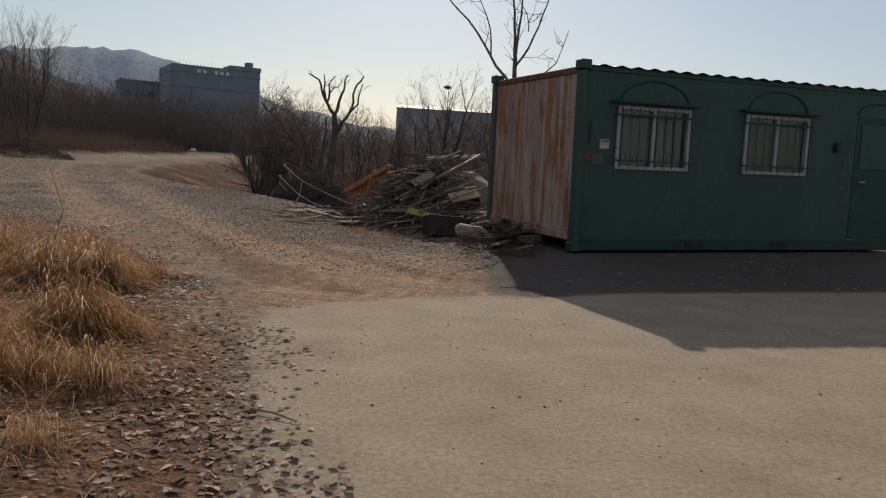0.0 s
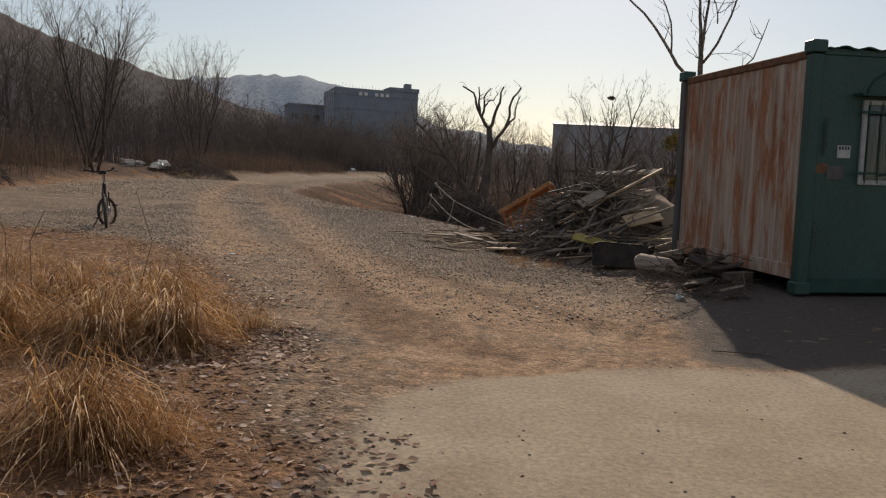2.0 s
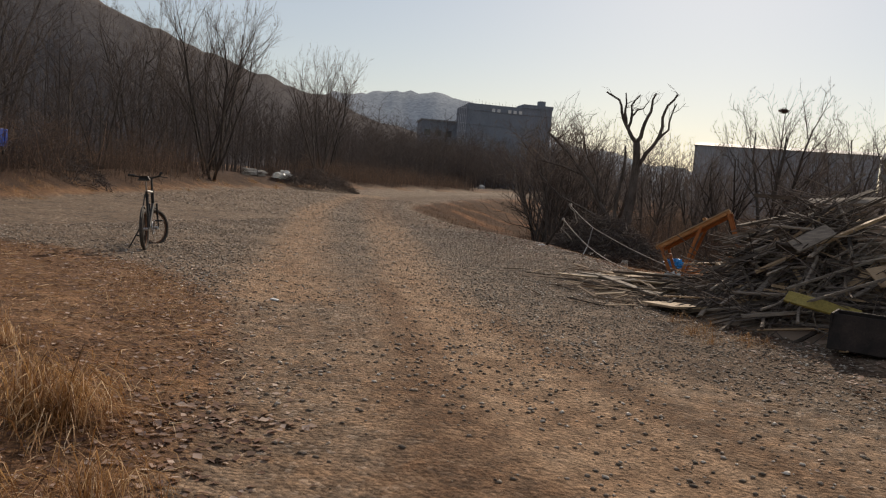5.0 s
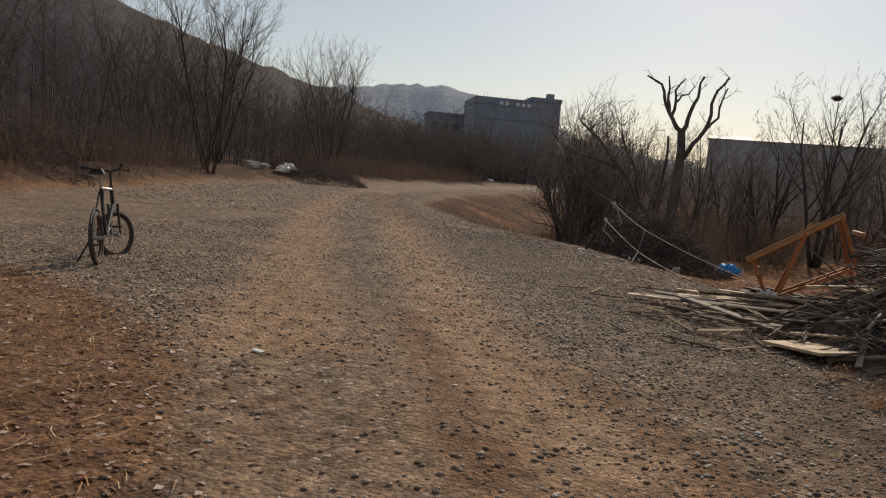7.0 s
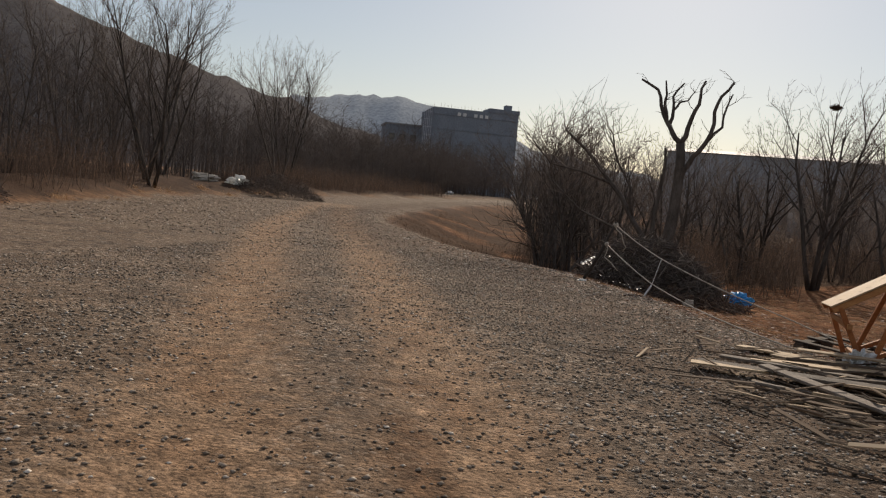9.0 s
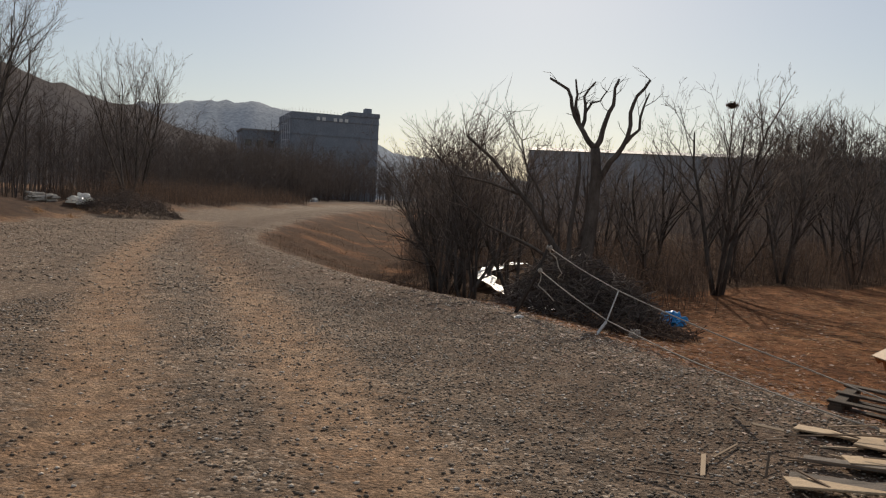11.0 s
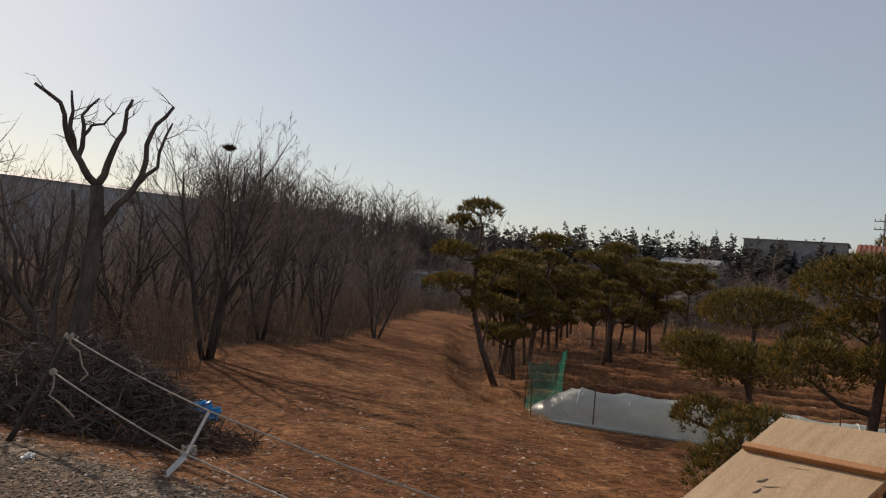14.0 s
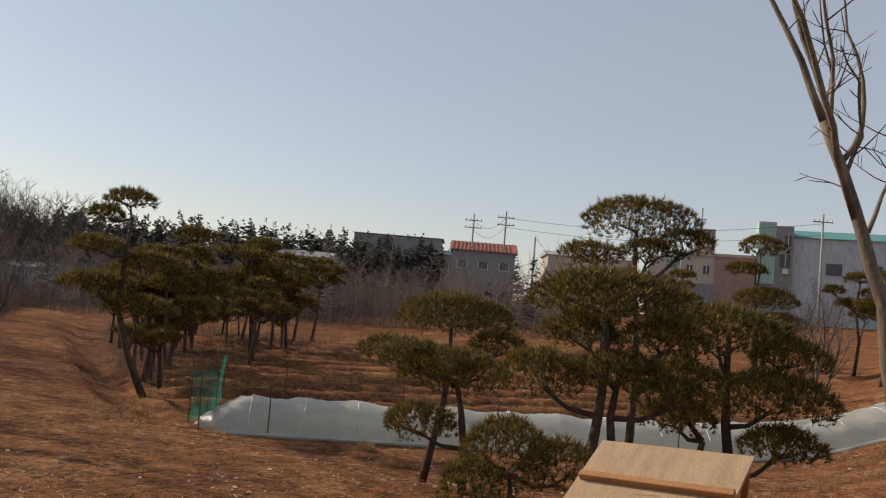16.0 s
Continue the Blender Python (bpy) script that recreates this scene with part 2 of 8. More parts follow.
    def ring(self, centre, axis, radius, thick, seg=32, sides=8):
        c, ax = Vector(centre), Vector(axis).normalized()
        s = ax.cross(Vector((0, 0, 1)))
        s = s.normalized() if s.length > 1e-3 else Vector((1, 0, 0))
        u = ax.cross(s)
        o = len(self.v)
        for i in range(seg):
            a = 2 * math.pi * i / seg
            e = s * math.cos(a) + u * math.sin(a)
            for k in range(sides):
                b = 2 * math.pi * k / sides
                q = c + e * (radius + thick * math.cos(b)) + ax * (thick * math.sin(b))
                self.v.append((q.x, q.y, q.z))
        for i in range(seg):
            for k in range(sides):
                i2, k2 = (i + 1) % seg, (k + 1) % sides
                self.f.append((o + i * sides + k, o + i2 * sides + k, o + i2 * sides + k2, o + i * sides + k2))
        return self

    def make(self, name, material, parent=None, label="", smooth=False):
        me = bpy.data.meshes.new(name)
        me.from_pydata(self.v, [], self.f)
        me.materials.append(material)
        if smooth:
            me.polygons.foreach_set("use_smooth", [True] * len(me.polygons))
        ob = new(name, me)
        if parent is not None:
            ob.parent = parent
        if label:
            ob["label"] = label
        return ob


def spread(name, protos, where, turn, size, material, pick=None):
    """Many copies of a few small shapes, joined in one mesh. protos: (verts, faces) with faces of one length."""
    vs, fs, o = [], [], 0
    pick = np.random.randint(0, len(protos), len(where)) if pick is None else pick
    for k, (pv, pf) in enumerate(protos):
        sel = np.nonzero(pick == k)[0]
        if not len(sel):
            continue
        pv, pf = np.asarray(pv, float), np.asarray(pf, int)
        c, s = np.cos(turn[sel])[:, None], np.sin(turn[sel])[:, None]
        sz = size[sel] if size.ndim == 2 else np.repeat(size[sel][:, None], 3, 1)
        x, y, z = (pv[None, :, a] * sz[:, a : a + 1] for a in range(3))
        out = np.stack([x * c - y * s, x * s + y * c, z], -1) + where[sel][:, None, :]
        vs.append(out.reshape(-1, 3))
        fs.append((pf[None] + (o + np.arange(len(sel)) * len(pv))[:, None, None]).reshape(-1, pf.shape[1]))
        o += len(sel) * len(pv)
    me = bpy.data.meshes.new(name)
    v = np.concatenate(vs)
    loops = np.concatenate([f.ravel() for f in fs])
    totals = np.concatenate([np.full(len(f), f.shape[1]) for f in fs])
    me.vertices.add(len(v))
    me.vertices.foreach_set("co", v.ravel())
    me.loops.add(len(loops))
    me.loops.foreach_set("vertex_index", loops.astype(np.int32))
    me.polygons.add(len(totals))
    me.polygons.foreach_set("loop_start", (np.cumsum(totals) - totals).astype(np.int32))
    me.update(calc_edges=True)
    me.validate()
    me.materials.append(material)
    return new(name, me)


def thing(name, m=Matrix(), label="", category="", group="", kind=""):
    e = new(name)
    e.empty_display_size = 0.1
    e.matrix_world = m
    return tagged(e, label, category, group, kind)


# ---- the plan ----
EAST_EDGE = [(0.9, 11), (0.6, 13), (-0.9, 17), (-2.2, 19.2), (-3.2, 20.9), (-4.3, 23), (-5.8, 25.4), (-8.3, 28), (-13.4, 36), (-15.6, 41), (-18.2, 52), (-23.4, 78), (-27.5, 110), (-31, 154), (-33, 190)]
WEST_EDGE = [(-9.5, 9), (-13, 14), (-16, 20.6), (-18.2, 26), (-22.7, 37.6), (-24.7, 46.6), (-28, 67.6), (-30, 85), (-34, 122), (-38, 160), (-42, 200)]
GRASS_EDGE = [(0.3, -3), (0.1, 1), (-0.1, 3), (-0.45, 4.2), (-0.77, 5.5), (-1.3, 6.1), (-2.3, 8.2), (-2.9, 9.5), (-3.6, 10.6), (-4.6, 12.0), (-6.2, 13.2), (-8, 13.9), (-12, 14.1)]
TRACK_A = [(0.0, 7.6), (-2.2, 8.8), (-3.3, 10.6), (-3.94, 11.7), (-5.95, 15.2), (-13, 28.4), (-17, 38), (-22, 50)]
TRACK_B = [(1.6, 8.6), (-1.0, 9.8), (-2.1, 11.3), (-2.74, 12.6), (-3.6, 13.8), (-4.85, 16.6), (-12, 31), (-15.4, 38), (-20.5, 50)]
DITCH = [(4.7, 29.3), (6.1, 32.0), (8.7, 36.4), (16.4, 48), (27, 63)]
RUTS = [[(-4.4, 14.6), (-2.4, 11.0), (-1.6, 9.7), (-0.9, 8.5), (-0.3, 7.9)], [(-2.95, 11.8), (-1.95, 9.75), (-1.43, 8.7), (-1.1, 8.1)], [(0.4, 9.4), (-1.2, 11.2), (-2.6, 13.2)]]
GREY_STRIP = [(-4.2, 12.2), (-3.6, 11.1), (-2.9, 9.7), (-2.3, 8.9), (-1.6, 8.0)]
STREAM = [(-4.2, 31.5), (-4.6, 33.3), (-5.9, 37.2), (-6.5, 40.8), (-6.1, 44.5), (-5.2, 47)]


BED = 2.0


def poly_at(poly, y):
    """The polyline's x at a given y (it runs on northwards)."""
    xs, ys = [p[0] for p in poly], [p[1] for p in poly]
    return np.interp(y, ys, xs)


def poly_dist(poly, x, y):
    best = np.full(np.shape(x), 1e9)
    for (ax, ay), (bx, by) in zip(poly, poly[1:]):
        dx, dy = bx - ax, by - ay
        s = np.clip(((x - ax) * dx + (y - ay) * dy) / (dx * dx + dy * dy), 0, 1)
        best = np.minimum(best, np.hypot(x - ax - s * dx, y - ay - s * dy))
    return best


def smooth(a, b, v):
    s = np.clip((v - a) / (b - a), 0, 1)
    return s * s * (3 - 2 * s)


def waves(x, y, k):
    """Cheap rolling noise."""
    return (np.sin(x * k * 1.3 + 1.7 * np.sin(y * k * 0.7)) + np.sin(y * k * 1.1 + 2.1 * np.sin(x * k * 0.9 + 1)) + 0.5 * np.sin((x + y) * k * 2.3)) / 2.5


def east_side(x, y):
    """Signed distance past the road's east edge (positive on the field)."""
    d = poly_dist(EAST_EDGE, x, y)
    return np.where(x > poly_at(EAST_EDGE, y), d, -d)


def bank_clear(y):
    """The west limit of what grows on the gully bank; past it the bank is bare grass."""
    return np.maximum(-4.28 - 0.181 * (y - 12.66), -0.32 - 0.255 * (y - 5.3)) + 0.4


def asphalt_mask(x, y):
    left = np.interp(y, [-5, 3, 3.9, 4.7, 5.5, 6.4, 7.05], [-0.3, -0.14, -0.3, -0.47, -0.74, -0.8, -0.47])
    top = np.interp(x, [-0.5, 0.3, 0.95, 1.6, 3, 12], [7.0, 7.6, 7.9, 8.1, 8.9, 12.6])
    return np.minimum(x - left, top - y)


def ground_z(x, y):
    x, y = np.asarray(x, float), np.asarray(y, float)
    e = east_side(x, y)
    field = -0.45 - 0.2 * smooth(0, 6, x) - 0.35 * smooth(26, 32, y) * smooth(3.5, -1, x)
    near_box = 13.8 + 0.4 * np.clip(x - 1.5, 0, 6)
    north = smooth(0, 3.5, y - near_box)
    low = 0.38 * smooth(-0.8, 1.2, x - np.interp(y, [18, 26, 29.3, 32, 36.4, 48, 63], [4.5, 4.6, 5.0, 6.4, 9.0, 16.7, 27.4])) * smooth(17, 22, y)
    depth = (field - low - 0.5 * smooth(28, 40, y) * smooth(-4, -8, x)) * north
    z = depth * smooth(-0.3, 3.2 + 2.6 * smooth(28, 36, y), e)
    w = poly_at(WEST_EDGE, y) - x
    z = z + smooth(0, 2.2, w) * (0.55 + 0.25 * waves(x, y, 0.8)) * smooth(7, 13, y)
    z = z - (0.34 + 0.08 * waves(x, y, 3.0)) * smooth(0.85, 0.15, poly_dist(DITCH, x, y) + 0.12 * waves(x, y, 4.0))
    z = z - 0.16 * smooth(1.6, 0.5, poly_dist(STREAM, x, y))
    lx = (x - 2.42) * 0.9397 + (y - 11.18) * 0.342
    ly = -(x - 2.42) * 0.342 + (y - 11.18) * 0.9397
    off = np.hypot(np.maximum(np.maximum(-lx, lx - 6.1), 0), np.maximum(np.maximum(-ly, ly - 3.0), 0))
    z = z + (0.15 + 0.024 * np.clip(lx, -1, 7)) * smooth(1.5, 0.1, off)
    z = z + (0.1 * waves(x, y, 1.1) + 0.06 * waves(x, y, 2.6)) * smooth(0.2, 1.6, e) * smooth(9, 5, e) * smooth(24, 30, y) * smooth(90, 60, y)
    rise = 0.047 * np.clip(x - 32, 0, 130) * smooth(85, 45, y) * smooth(-60, 0, y)
    z = z + rise
    near = smooth(60, 30, np.hypot(x, y - 20))
    z = z + 0.004 * waves(x, y, 2.2) * near
    track = np.minimum(poly_dist(TRACK_A, x, y), poly_dist(TRACK_B, x, y))
    z = z - 0.03 * smooth(0.6, 0.1, track) * (asphalt_mask(x, y) < 0)
    left = grass_side(x, y)
    z = z + 0.1 * smooth(0.2, 1.6, left) * smooth(13, 9, y)
    rows = smooth(0, 1.5, garden_side(x, y))
    rx = (x * 0.62 + y * 0.78)
    z = z + rows * (0.2 * np.tanh(2.0 * np.sin(rx * 2 * math.pi / BED + 0.5 * waves(x, y, 0.6))) + 0.04 * waves(x, y, 4.0))
    berm = np.exp(-(((x - 12.2) / 2.6) ** 2 + ((y - 16.6) / 1.5) ** 2))
    return z + 0.25 * berm


def grass_side(x, y):
    xs = np.interp(y, [p[1] for p in GRASS_EDGE], [p[0] for p in GRASS_EDGE])
    d = poly_dist(GRASS_EDGE, x, y)
    return np.where((x < xs) & (y < 14.0), d, -d)


def garden_side(x, y):
    """Positive inside the ploughed plot behind the plastic tunnel."""
    u = x * 0.78 - y * 0.62
    v = x * 0.62 + y * 0.78
    return np.minimum(np.minimum(u + 15.0, 14.0 - u), np.minimum(v - 28.6, 58 - v))


def gz(x, y):
    """The ground's height, read from its grid."""
    i = min(max(int(GX.searchsorted(x, "right")) - 1, 0), len(LX) - 2)
    j = min(max(int(GY.searchsorted(y, "right")) - 1, 0), len(LY) - 2)
    u, v = (x - LX[i]) / (LX[i + 1] - LX[i]), (y - LY[j]) / (LY[j + 1] - LY[j])
    a, b = LZ[j], LZ[j + 1]
    return (a[i] * (1 - u) + a[i + 1] * u) * (1 - v) + (b[i] * (1 - u) + b[i + 1] * u) * v


def gz_many(x, y):
    """The same for whole arrays."""
    i = np.clip(np.searchsorted(GX, x, "right") - 1, 0, len(GX) - 2)
    j = np.clip(np.searchsorted(GY, y, "right") - 1, 0, len(GY) - 2)
    u, v = (x - GX[i]) / (GX[i + 1] - GX[i]), (y - GY[j]) / (GY[j + 1] - GY[j])
    return (zz[j, i] * (1 - u) + zz[j, i + 1] * u) * (1 - v) + (zz[j + 1, i] * (1 - u) + zz[j + 1, i + 1] * u) * v


# ---- ground ----
def spaced(lo, hi, step, far):
    out = list(np.arange(lo, hi + step / 2, step))
    s, a, b = step, lo, hi
    left, right = [], []
    while b < far:
        s *= 1.13
        a, b = a - s, b + s
        left.append(a)
        right.append(b)
    return np.array(left[::-1] + out + right)


GX, GY = spaced(-16.0, 20.0, 0.19, 2500), spaced(0.0, 42.0, 0.19, 2500)
xx, yy = np.meshgrid(GX, GY)
zz = ground_z(xx, yy)
nx, ny = len(GX), len(GY)
LX, LY, LZ = GX.tolist(), GY.tolist(), zz.tolist()
verts = np.stack([xx.ravel(), yy.ravel(), zz.ravel()], -1)
idx = np.arange(nx * ny).reshape(ny, nx)
quads = np.stack([idx[:-1, :-1].ravel(), idx[:-1, 1:].ravel(), idx[1:, 1:].ravel(), idx[1:, :-1].ravel()], -1)
gme = bpy.data.meshes.new("ground")
gme.from_pydata(verts.tolist(), [], quads.tolist())
gme.polygons.foreach_set("use_smooth", [True] * len(gme.polygons))


def zone(name, values):
    gme.attributes.new(name, "FLOAT", "POINT").data.foreach_set("value", np.ascontiguousarray(values.ravel(), dtype=np.float32))


track_d = np.minimum(poly_dist(TRACK_A, xx, yy), poly_dist(TRACK_B, xx, yy))
east, westd = east_side(xx, yy), poly_at(WEST_EDGE, yy) - xx
zone("asphalt", smooth(-0.25, 0.25, asphalt_mask(xx, yy)))
rut_d = np.minimum.reduce([poly_dist(r, xx, yy) for r in RUTS])
grey_d = poly_dist(GREY_STRIP, xx, yy)
zone("dirt", np.clip(0.8 * smooth(0.85, 0.1, track_d) + 0.65 * smooth(2.8, 0.8, track_d) * smooth(16, 10.5, yy) - 0.9 * smooth(0.8, 0.25, grey_d), 0, 1))
zone("rut", smooth(0.3, 0.05, rut_d) * 0.9)
zone("grass", np.clip(smooth(-0.3, 0.5, grass_side(xx, yy)) + smooth(-0.2, 0.8, westd) * smooth(11, 14, yy), 0, 1))
zone("field", smooth(0.0, 1.6, east) * smooth(-1, 2.5, yy - 13.8 - 0.4 * np.clip(xx - 1.5, 0, 6)))
zone("bare_soil", np.clip(smooth(-0.3, 0.4, -asphalt_mask(xx, yy)) * smooth(0.6, 1.6, xx) * smooth(19, 16, yy) , 0, 1))
gully_edge = np.interp(xx, [-6, -4, -2, 5.5, 21, 40, 80], [32, 35, 36, 40, 60.5, 84, 110])
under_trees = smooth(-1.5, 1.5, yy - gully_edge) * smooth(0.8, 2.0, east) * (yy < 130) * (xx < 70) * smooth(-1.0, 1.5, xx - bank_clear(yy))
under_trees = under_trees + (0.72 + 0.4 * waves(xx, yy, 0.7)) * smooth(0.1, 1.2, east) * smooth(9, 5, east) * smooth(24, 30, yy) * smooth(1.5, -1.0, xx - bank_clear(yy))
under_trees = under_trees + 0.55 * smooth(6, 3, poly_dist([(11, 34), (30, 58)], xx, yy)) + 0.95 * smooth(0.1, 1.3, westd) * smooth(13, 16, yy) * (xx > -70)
# furrow bottoms take the same dark brown as the litter zone
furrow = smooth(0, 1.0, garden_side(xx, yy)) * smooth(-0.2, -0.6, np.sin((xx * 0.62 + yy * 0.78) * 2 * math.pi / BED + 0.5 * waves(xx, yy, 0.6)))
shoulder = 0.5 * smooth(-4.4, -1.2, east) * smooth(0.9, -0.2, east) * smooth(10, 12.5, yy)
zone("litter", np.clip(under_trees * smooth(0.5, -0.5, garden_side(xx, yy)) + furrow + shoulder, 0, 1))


def ground_material():
    m, t, bsdf = nodes_of("ground")

    def attr(n):
        a = t.nodes.new("ShaderNodeAttribute")
        a.attribute_name = n
        return a.outputs["Fac"]

    def broken(name, scale, amount, lo=0.3, hi=0.7):
        """A zone with a ragged border."""
        n = noise_fac(t, scale, 5.0, 0.65)
        s = add(t, "ShaderNodeMath")
        s.operation = "SUBTRACT"
        t.links.new(n, s.inputs[0])
        s.inputs[1].default_value = 0.5
        k = add(t, "ShaderNodeMath")
        k.operation = "MULTIPLY_ADD"
        t.links.new(s.outputs[0], k.inputs[0])
        k.inputs[1].default_value = amount
        t.links.new(attr(name), k.inputs[2])
        r = t.nodes.new("ShaderNodeMapRange")
        r.inputs[1].default_value, r.inputs[2].default_value = lo, hi
        t.links.new(k.outputs[0], r.inputs[0])
        return r.outputs[0]

    c = t.nodes.new("ShaderNodeTexCoord")
    vor = add(t, "ShaderNodeTexVoronoi", Scale=34.0, Randomness=1.0)
    t.links.new(c.outputs["Object"], vor.inputs["Vector"])
    sep = t.nodes.new("ShaderNodeSeparateColor")
    t.links.new(vor.outputs["Color"], sep.inputs[0])
    stones = ramp(t, sep.outputs[0], [(0.0, (0.05, 0.04, 0.031)), (0.5, (0.145, 0.113, 0.085)), (0.85, (0.25, 0.2, 0.155)), (1.0, (0.5, 0.44, 0.37))])
    patch = ramp(t, noise_fac(t, 0.9, 5.0, 0.6), [(0.34, (0.56, 0.55, 0.55)), (0.66, (1.25, 1.2, 1.14))])
    gravel = mix(t, 1.0, stones, patch, "MULTIPLY")
    f1 = noise_fac(t, 30.0, 6.0, 0.8)
    f2 = noise_fac(t, 1.6, 5.0, 0.6)
    earthy = ramp(t, noise_fac(t, 3.2, 6.0, 0.72), [(0.42, (0.05, 0.05, 0.05)), (0.62, (0.75, 0.75, 0.75))])
    gravel = mix(t, earthy, gravel, mix(t, 1.0, ramp(t, f2, [(0.3, (0.15, 0.1, 0.066)), (0.7, (0.24, 0.175, 0.125))]), ramp(t, f1, [(0.3, (0.35, 0.34, 0.33)), (0.68, (1.6, 1.55, 1.5))]), "MULTIPLY"))
    dirt = mix(t, 1.0, ramp(t, f2, [(0.3, (0.24, 0.143, 0.082)), (0.7, (0.345, 0.238, 0.155))]), ramp(t, f1, [(0.3, (0.32, 0.31, 0.3)), (0.66, (1.5, 1.48, 1.45))]), "MULTIPLY")
    asph = mix(t, 1.0, ramp(t, f2, [(0.3, (0.25, 0.195, 0.135)), (0.7, (0.34, 0.275, 0.2))]), ramp(t, f1, [(0.3, (0.58, 0.57, 0.56)), (0.66, (1.28, 1.27, 1.26))]), "MULTIPLY")
    grass = mix(t, 1.0, ramp(t, f2, [(0.3, (0.13, 0.074, 0.044)), (0.7, (0.235, 0.14, 0.08))]), ramp(t, f1, [(0.3, (0.3, 0.3, 0.3)), (0.68, (1.6, 1.5, 1.4))]), "MULTIPLY")
    f3 = ramp(t, noise_fac(t, 7.0, 6.0, 0.78), [(0.34, (0.42, 0.4, 0.39)), (0.66, (1.55, 1.52, 1.5))])
    gravel = mix(t, 0.85, gravel, f3, "MULTIPLY")
    mown = noise_fac(t, 0.35, 5.0, 0.65)
    field = mix(t, 1.0, ramp(t, mown, [(0.3, (0.13, 0.063, 0.036)), (0.55, (0.21, 0.107, 0.057)), (0.75, (0.32, 0.185, 0.1))]), ramp(t, f1, [(0.3, (0.3, 0.29, 0.28)), (0.68, (1.6, 1.5, 1.4))]), "MULTIPLY")
    blotch = ramp(t, noise_fac(t, 2.4, 5.0, 0.7, (1.0, 0.45, 1.0)), [(0.32, (0.5, 0.47, 0.45)), (0.66, (1.4, 1.35, 1.28))])
    field = mix(t, 1.0, mix(t, 1.0, field, f3, "MULTIPLY"), blotch, "MULTIPLY")
    grass = mix(t, 1.0, grass, f3, "MULTIPLY")
    dirt = mix(t, 0.9, dirt, f3, "MULTIPLY")
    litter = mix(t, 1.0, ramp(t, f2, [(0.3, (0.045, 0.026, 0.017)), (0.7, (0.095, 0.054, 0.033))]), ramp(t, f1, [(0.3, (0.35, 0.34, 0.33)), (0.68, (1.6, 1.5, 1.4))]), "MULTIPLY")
    soil = ramp(t, f1, [(0.3, (0.06, 0.048, 0.04)), (0.7, (0.15, 0.12, 0.1))])
    col = mix(t, broken("dirt", 6.0, 2.2, 0.1, 0.95), gravel, dirt)
    col = mix(t, broken("rut", 4.0, 0.9, 0.2, 0.9), col, mix(t, 1.0, col, (0.6, 0.54, 0.5), "MULTIPLY"))
    col = mix(t, broken("grass", 1.8, 0.9), col, grass)
    col = mix(t, broken("field", 1.5, 0.8), col, field)
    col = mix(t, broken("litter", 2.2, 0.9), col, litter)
    col = mix(t, broken("asphalt", 3.0, 0.35), col, asph)
    col = mix(t, broken("bare_soil", 3.0, 0.5), col, soil)
    t.links.new(col, bsdf.inputs["Base Color"])
    bsdf.inputs["Roughness"].default_value = 0.95
    sheen = t.nodes.new("ShaderNodeMapRange")
    sheen.inputs[3].default_value, sheen.inputs[4].default_value = 0.12, 0.03
    t.links.new(attr("field"), sheen.inputs[0])
    t.links.new(sheen.outputs[0], bsdf.inputs["Specular IOR Level"])
    h = t.nodes.new("ShaderNodeMath")
    h.operation = "SUBTRACT"
    t.links.new(f1, h.inputs[0])
    t.links.new(vor.outputs["Distance"], h.inputs[1])
    b = add(t, "ShaderNodeBump", Strength=0.45, Distance=0.018)
    inv = t.nodes.new("ShaderNodeMath")
    inv.operation = "SUBTRACT"
    inv.inputs[0].default_value = 1.0
    t.links.new(attr("asphalt"), inv.inputs[1])
    gain = t.nodes.new("ShaderNodeMath")
    gain.operation = "MULTIPLY_ADD"
    gain.inputs[1].default_value, gain.inputs[2].default_value = 0.75, 0.12
    t.links.new(inv.outputs[0], gain.inputs[0])
    t.links.new(gain.outputs[0], b.inputs["Strength"])
    t.links.new(h.outputs[0], b.inputs["Height"])
    t.links.new(b.outputs["Normal"], bsdf.inputs["Normal"])
    return m


gme.materials.append(ground_material())
ground = tagged(new("ground", gme), "gravel road, worn asphalt apron and brown mown field", "ground", kind="structure")


# ---- hills ----
def ridge(name, pts, depth, material, label, rough, step):
    """A long hill: crest points (x, y, z), falling towards the viewer and away."""
    g = Geo()
    crest = []
    for (a, b) in zip(pts, pts[1:]):
        a, b = Vector(a), Vector(b)
        n = max(2, int((b - a).length / step))
        crest += [a.lerp(b, i / n) for i in range(n)]
    crest.append(Vector(pts[-1]))
    prof = [(-1.0, 0.0), (-0.75, 0.3), (-0.5, 0.58), (-0.25, 0.84), (-0.08, 0.97), (0.0, 1.0), (0.3, 0.8), (1.0, 0.0)]
    o = []
    for p in crest:
        away = Vector((p.x, p.y - 10, 0)).normalized()
        for s, k in prof:
            q = Vector((p.x, p.y, 0)) + away * s * depth
            bump = noise.fractal(Vector((q.x, q.y, 0)) * 0.03, 0.8, 2.0, 5) * rough
            tops = abs(noise.noise(Vector((q.x, q.y, 3)) * 0.35)) * rough * 0.6
            o.append((q.x, q.y, p.z * k + (bump + tops) * k - 3 * (k == 0)))
    m = len(prof)
    g.face_set(o, [(i * m + j, i * m + j + 1, (i + 1) * m + j + 1, (i + 1) * m + j) for i in range(len(crest) - 1) for j in range(m - 1)])
    ob = g.make(name, material, smooth=True)
    return tagged(ob, label, "hill", kind="structure")


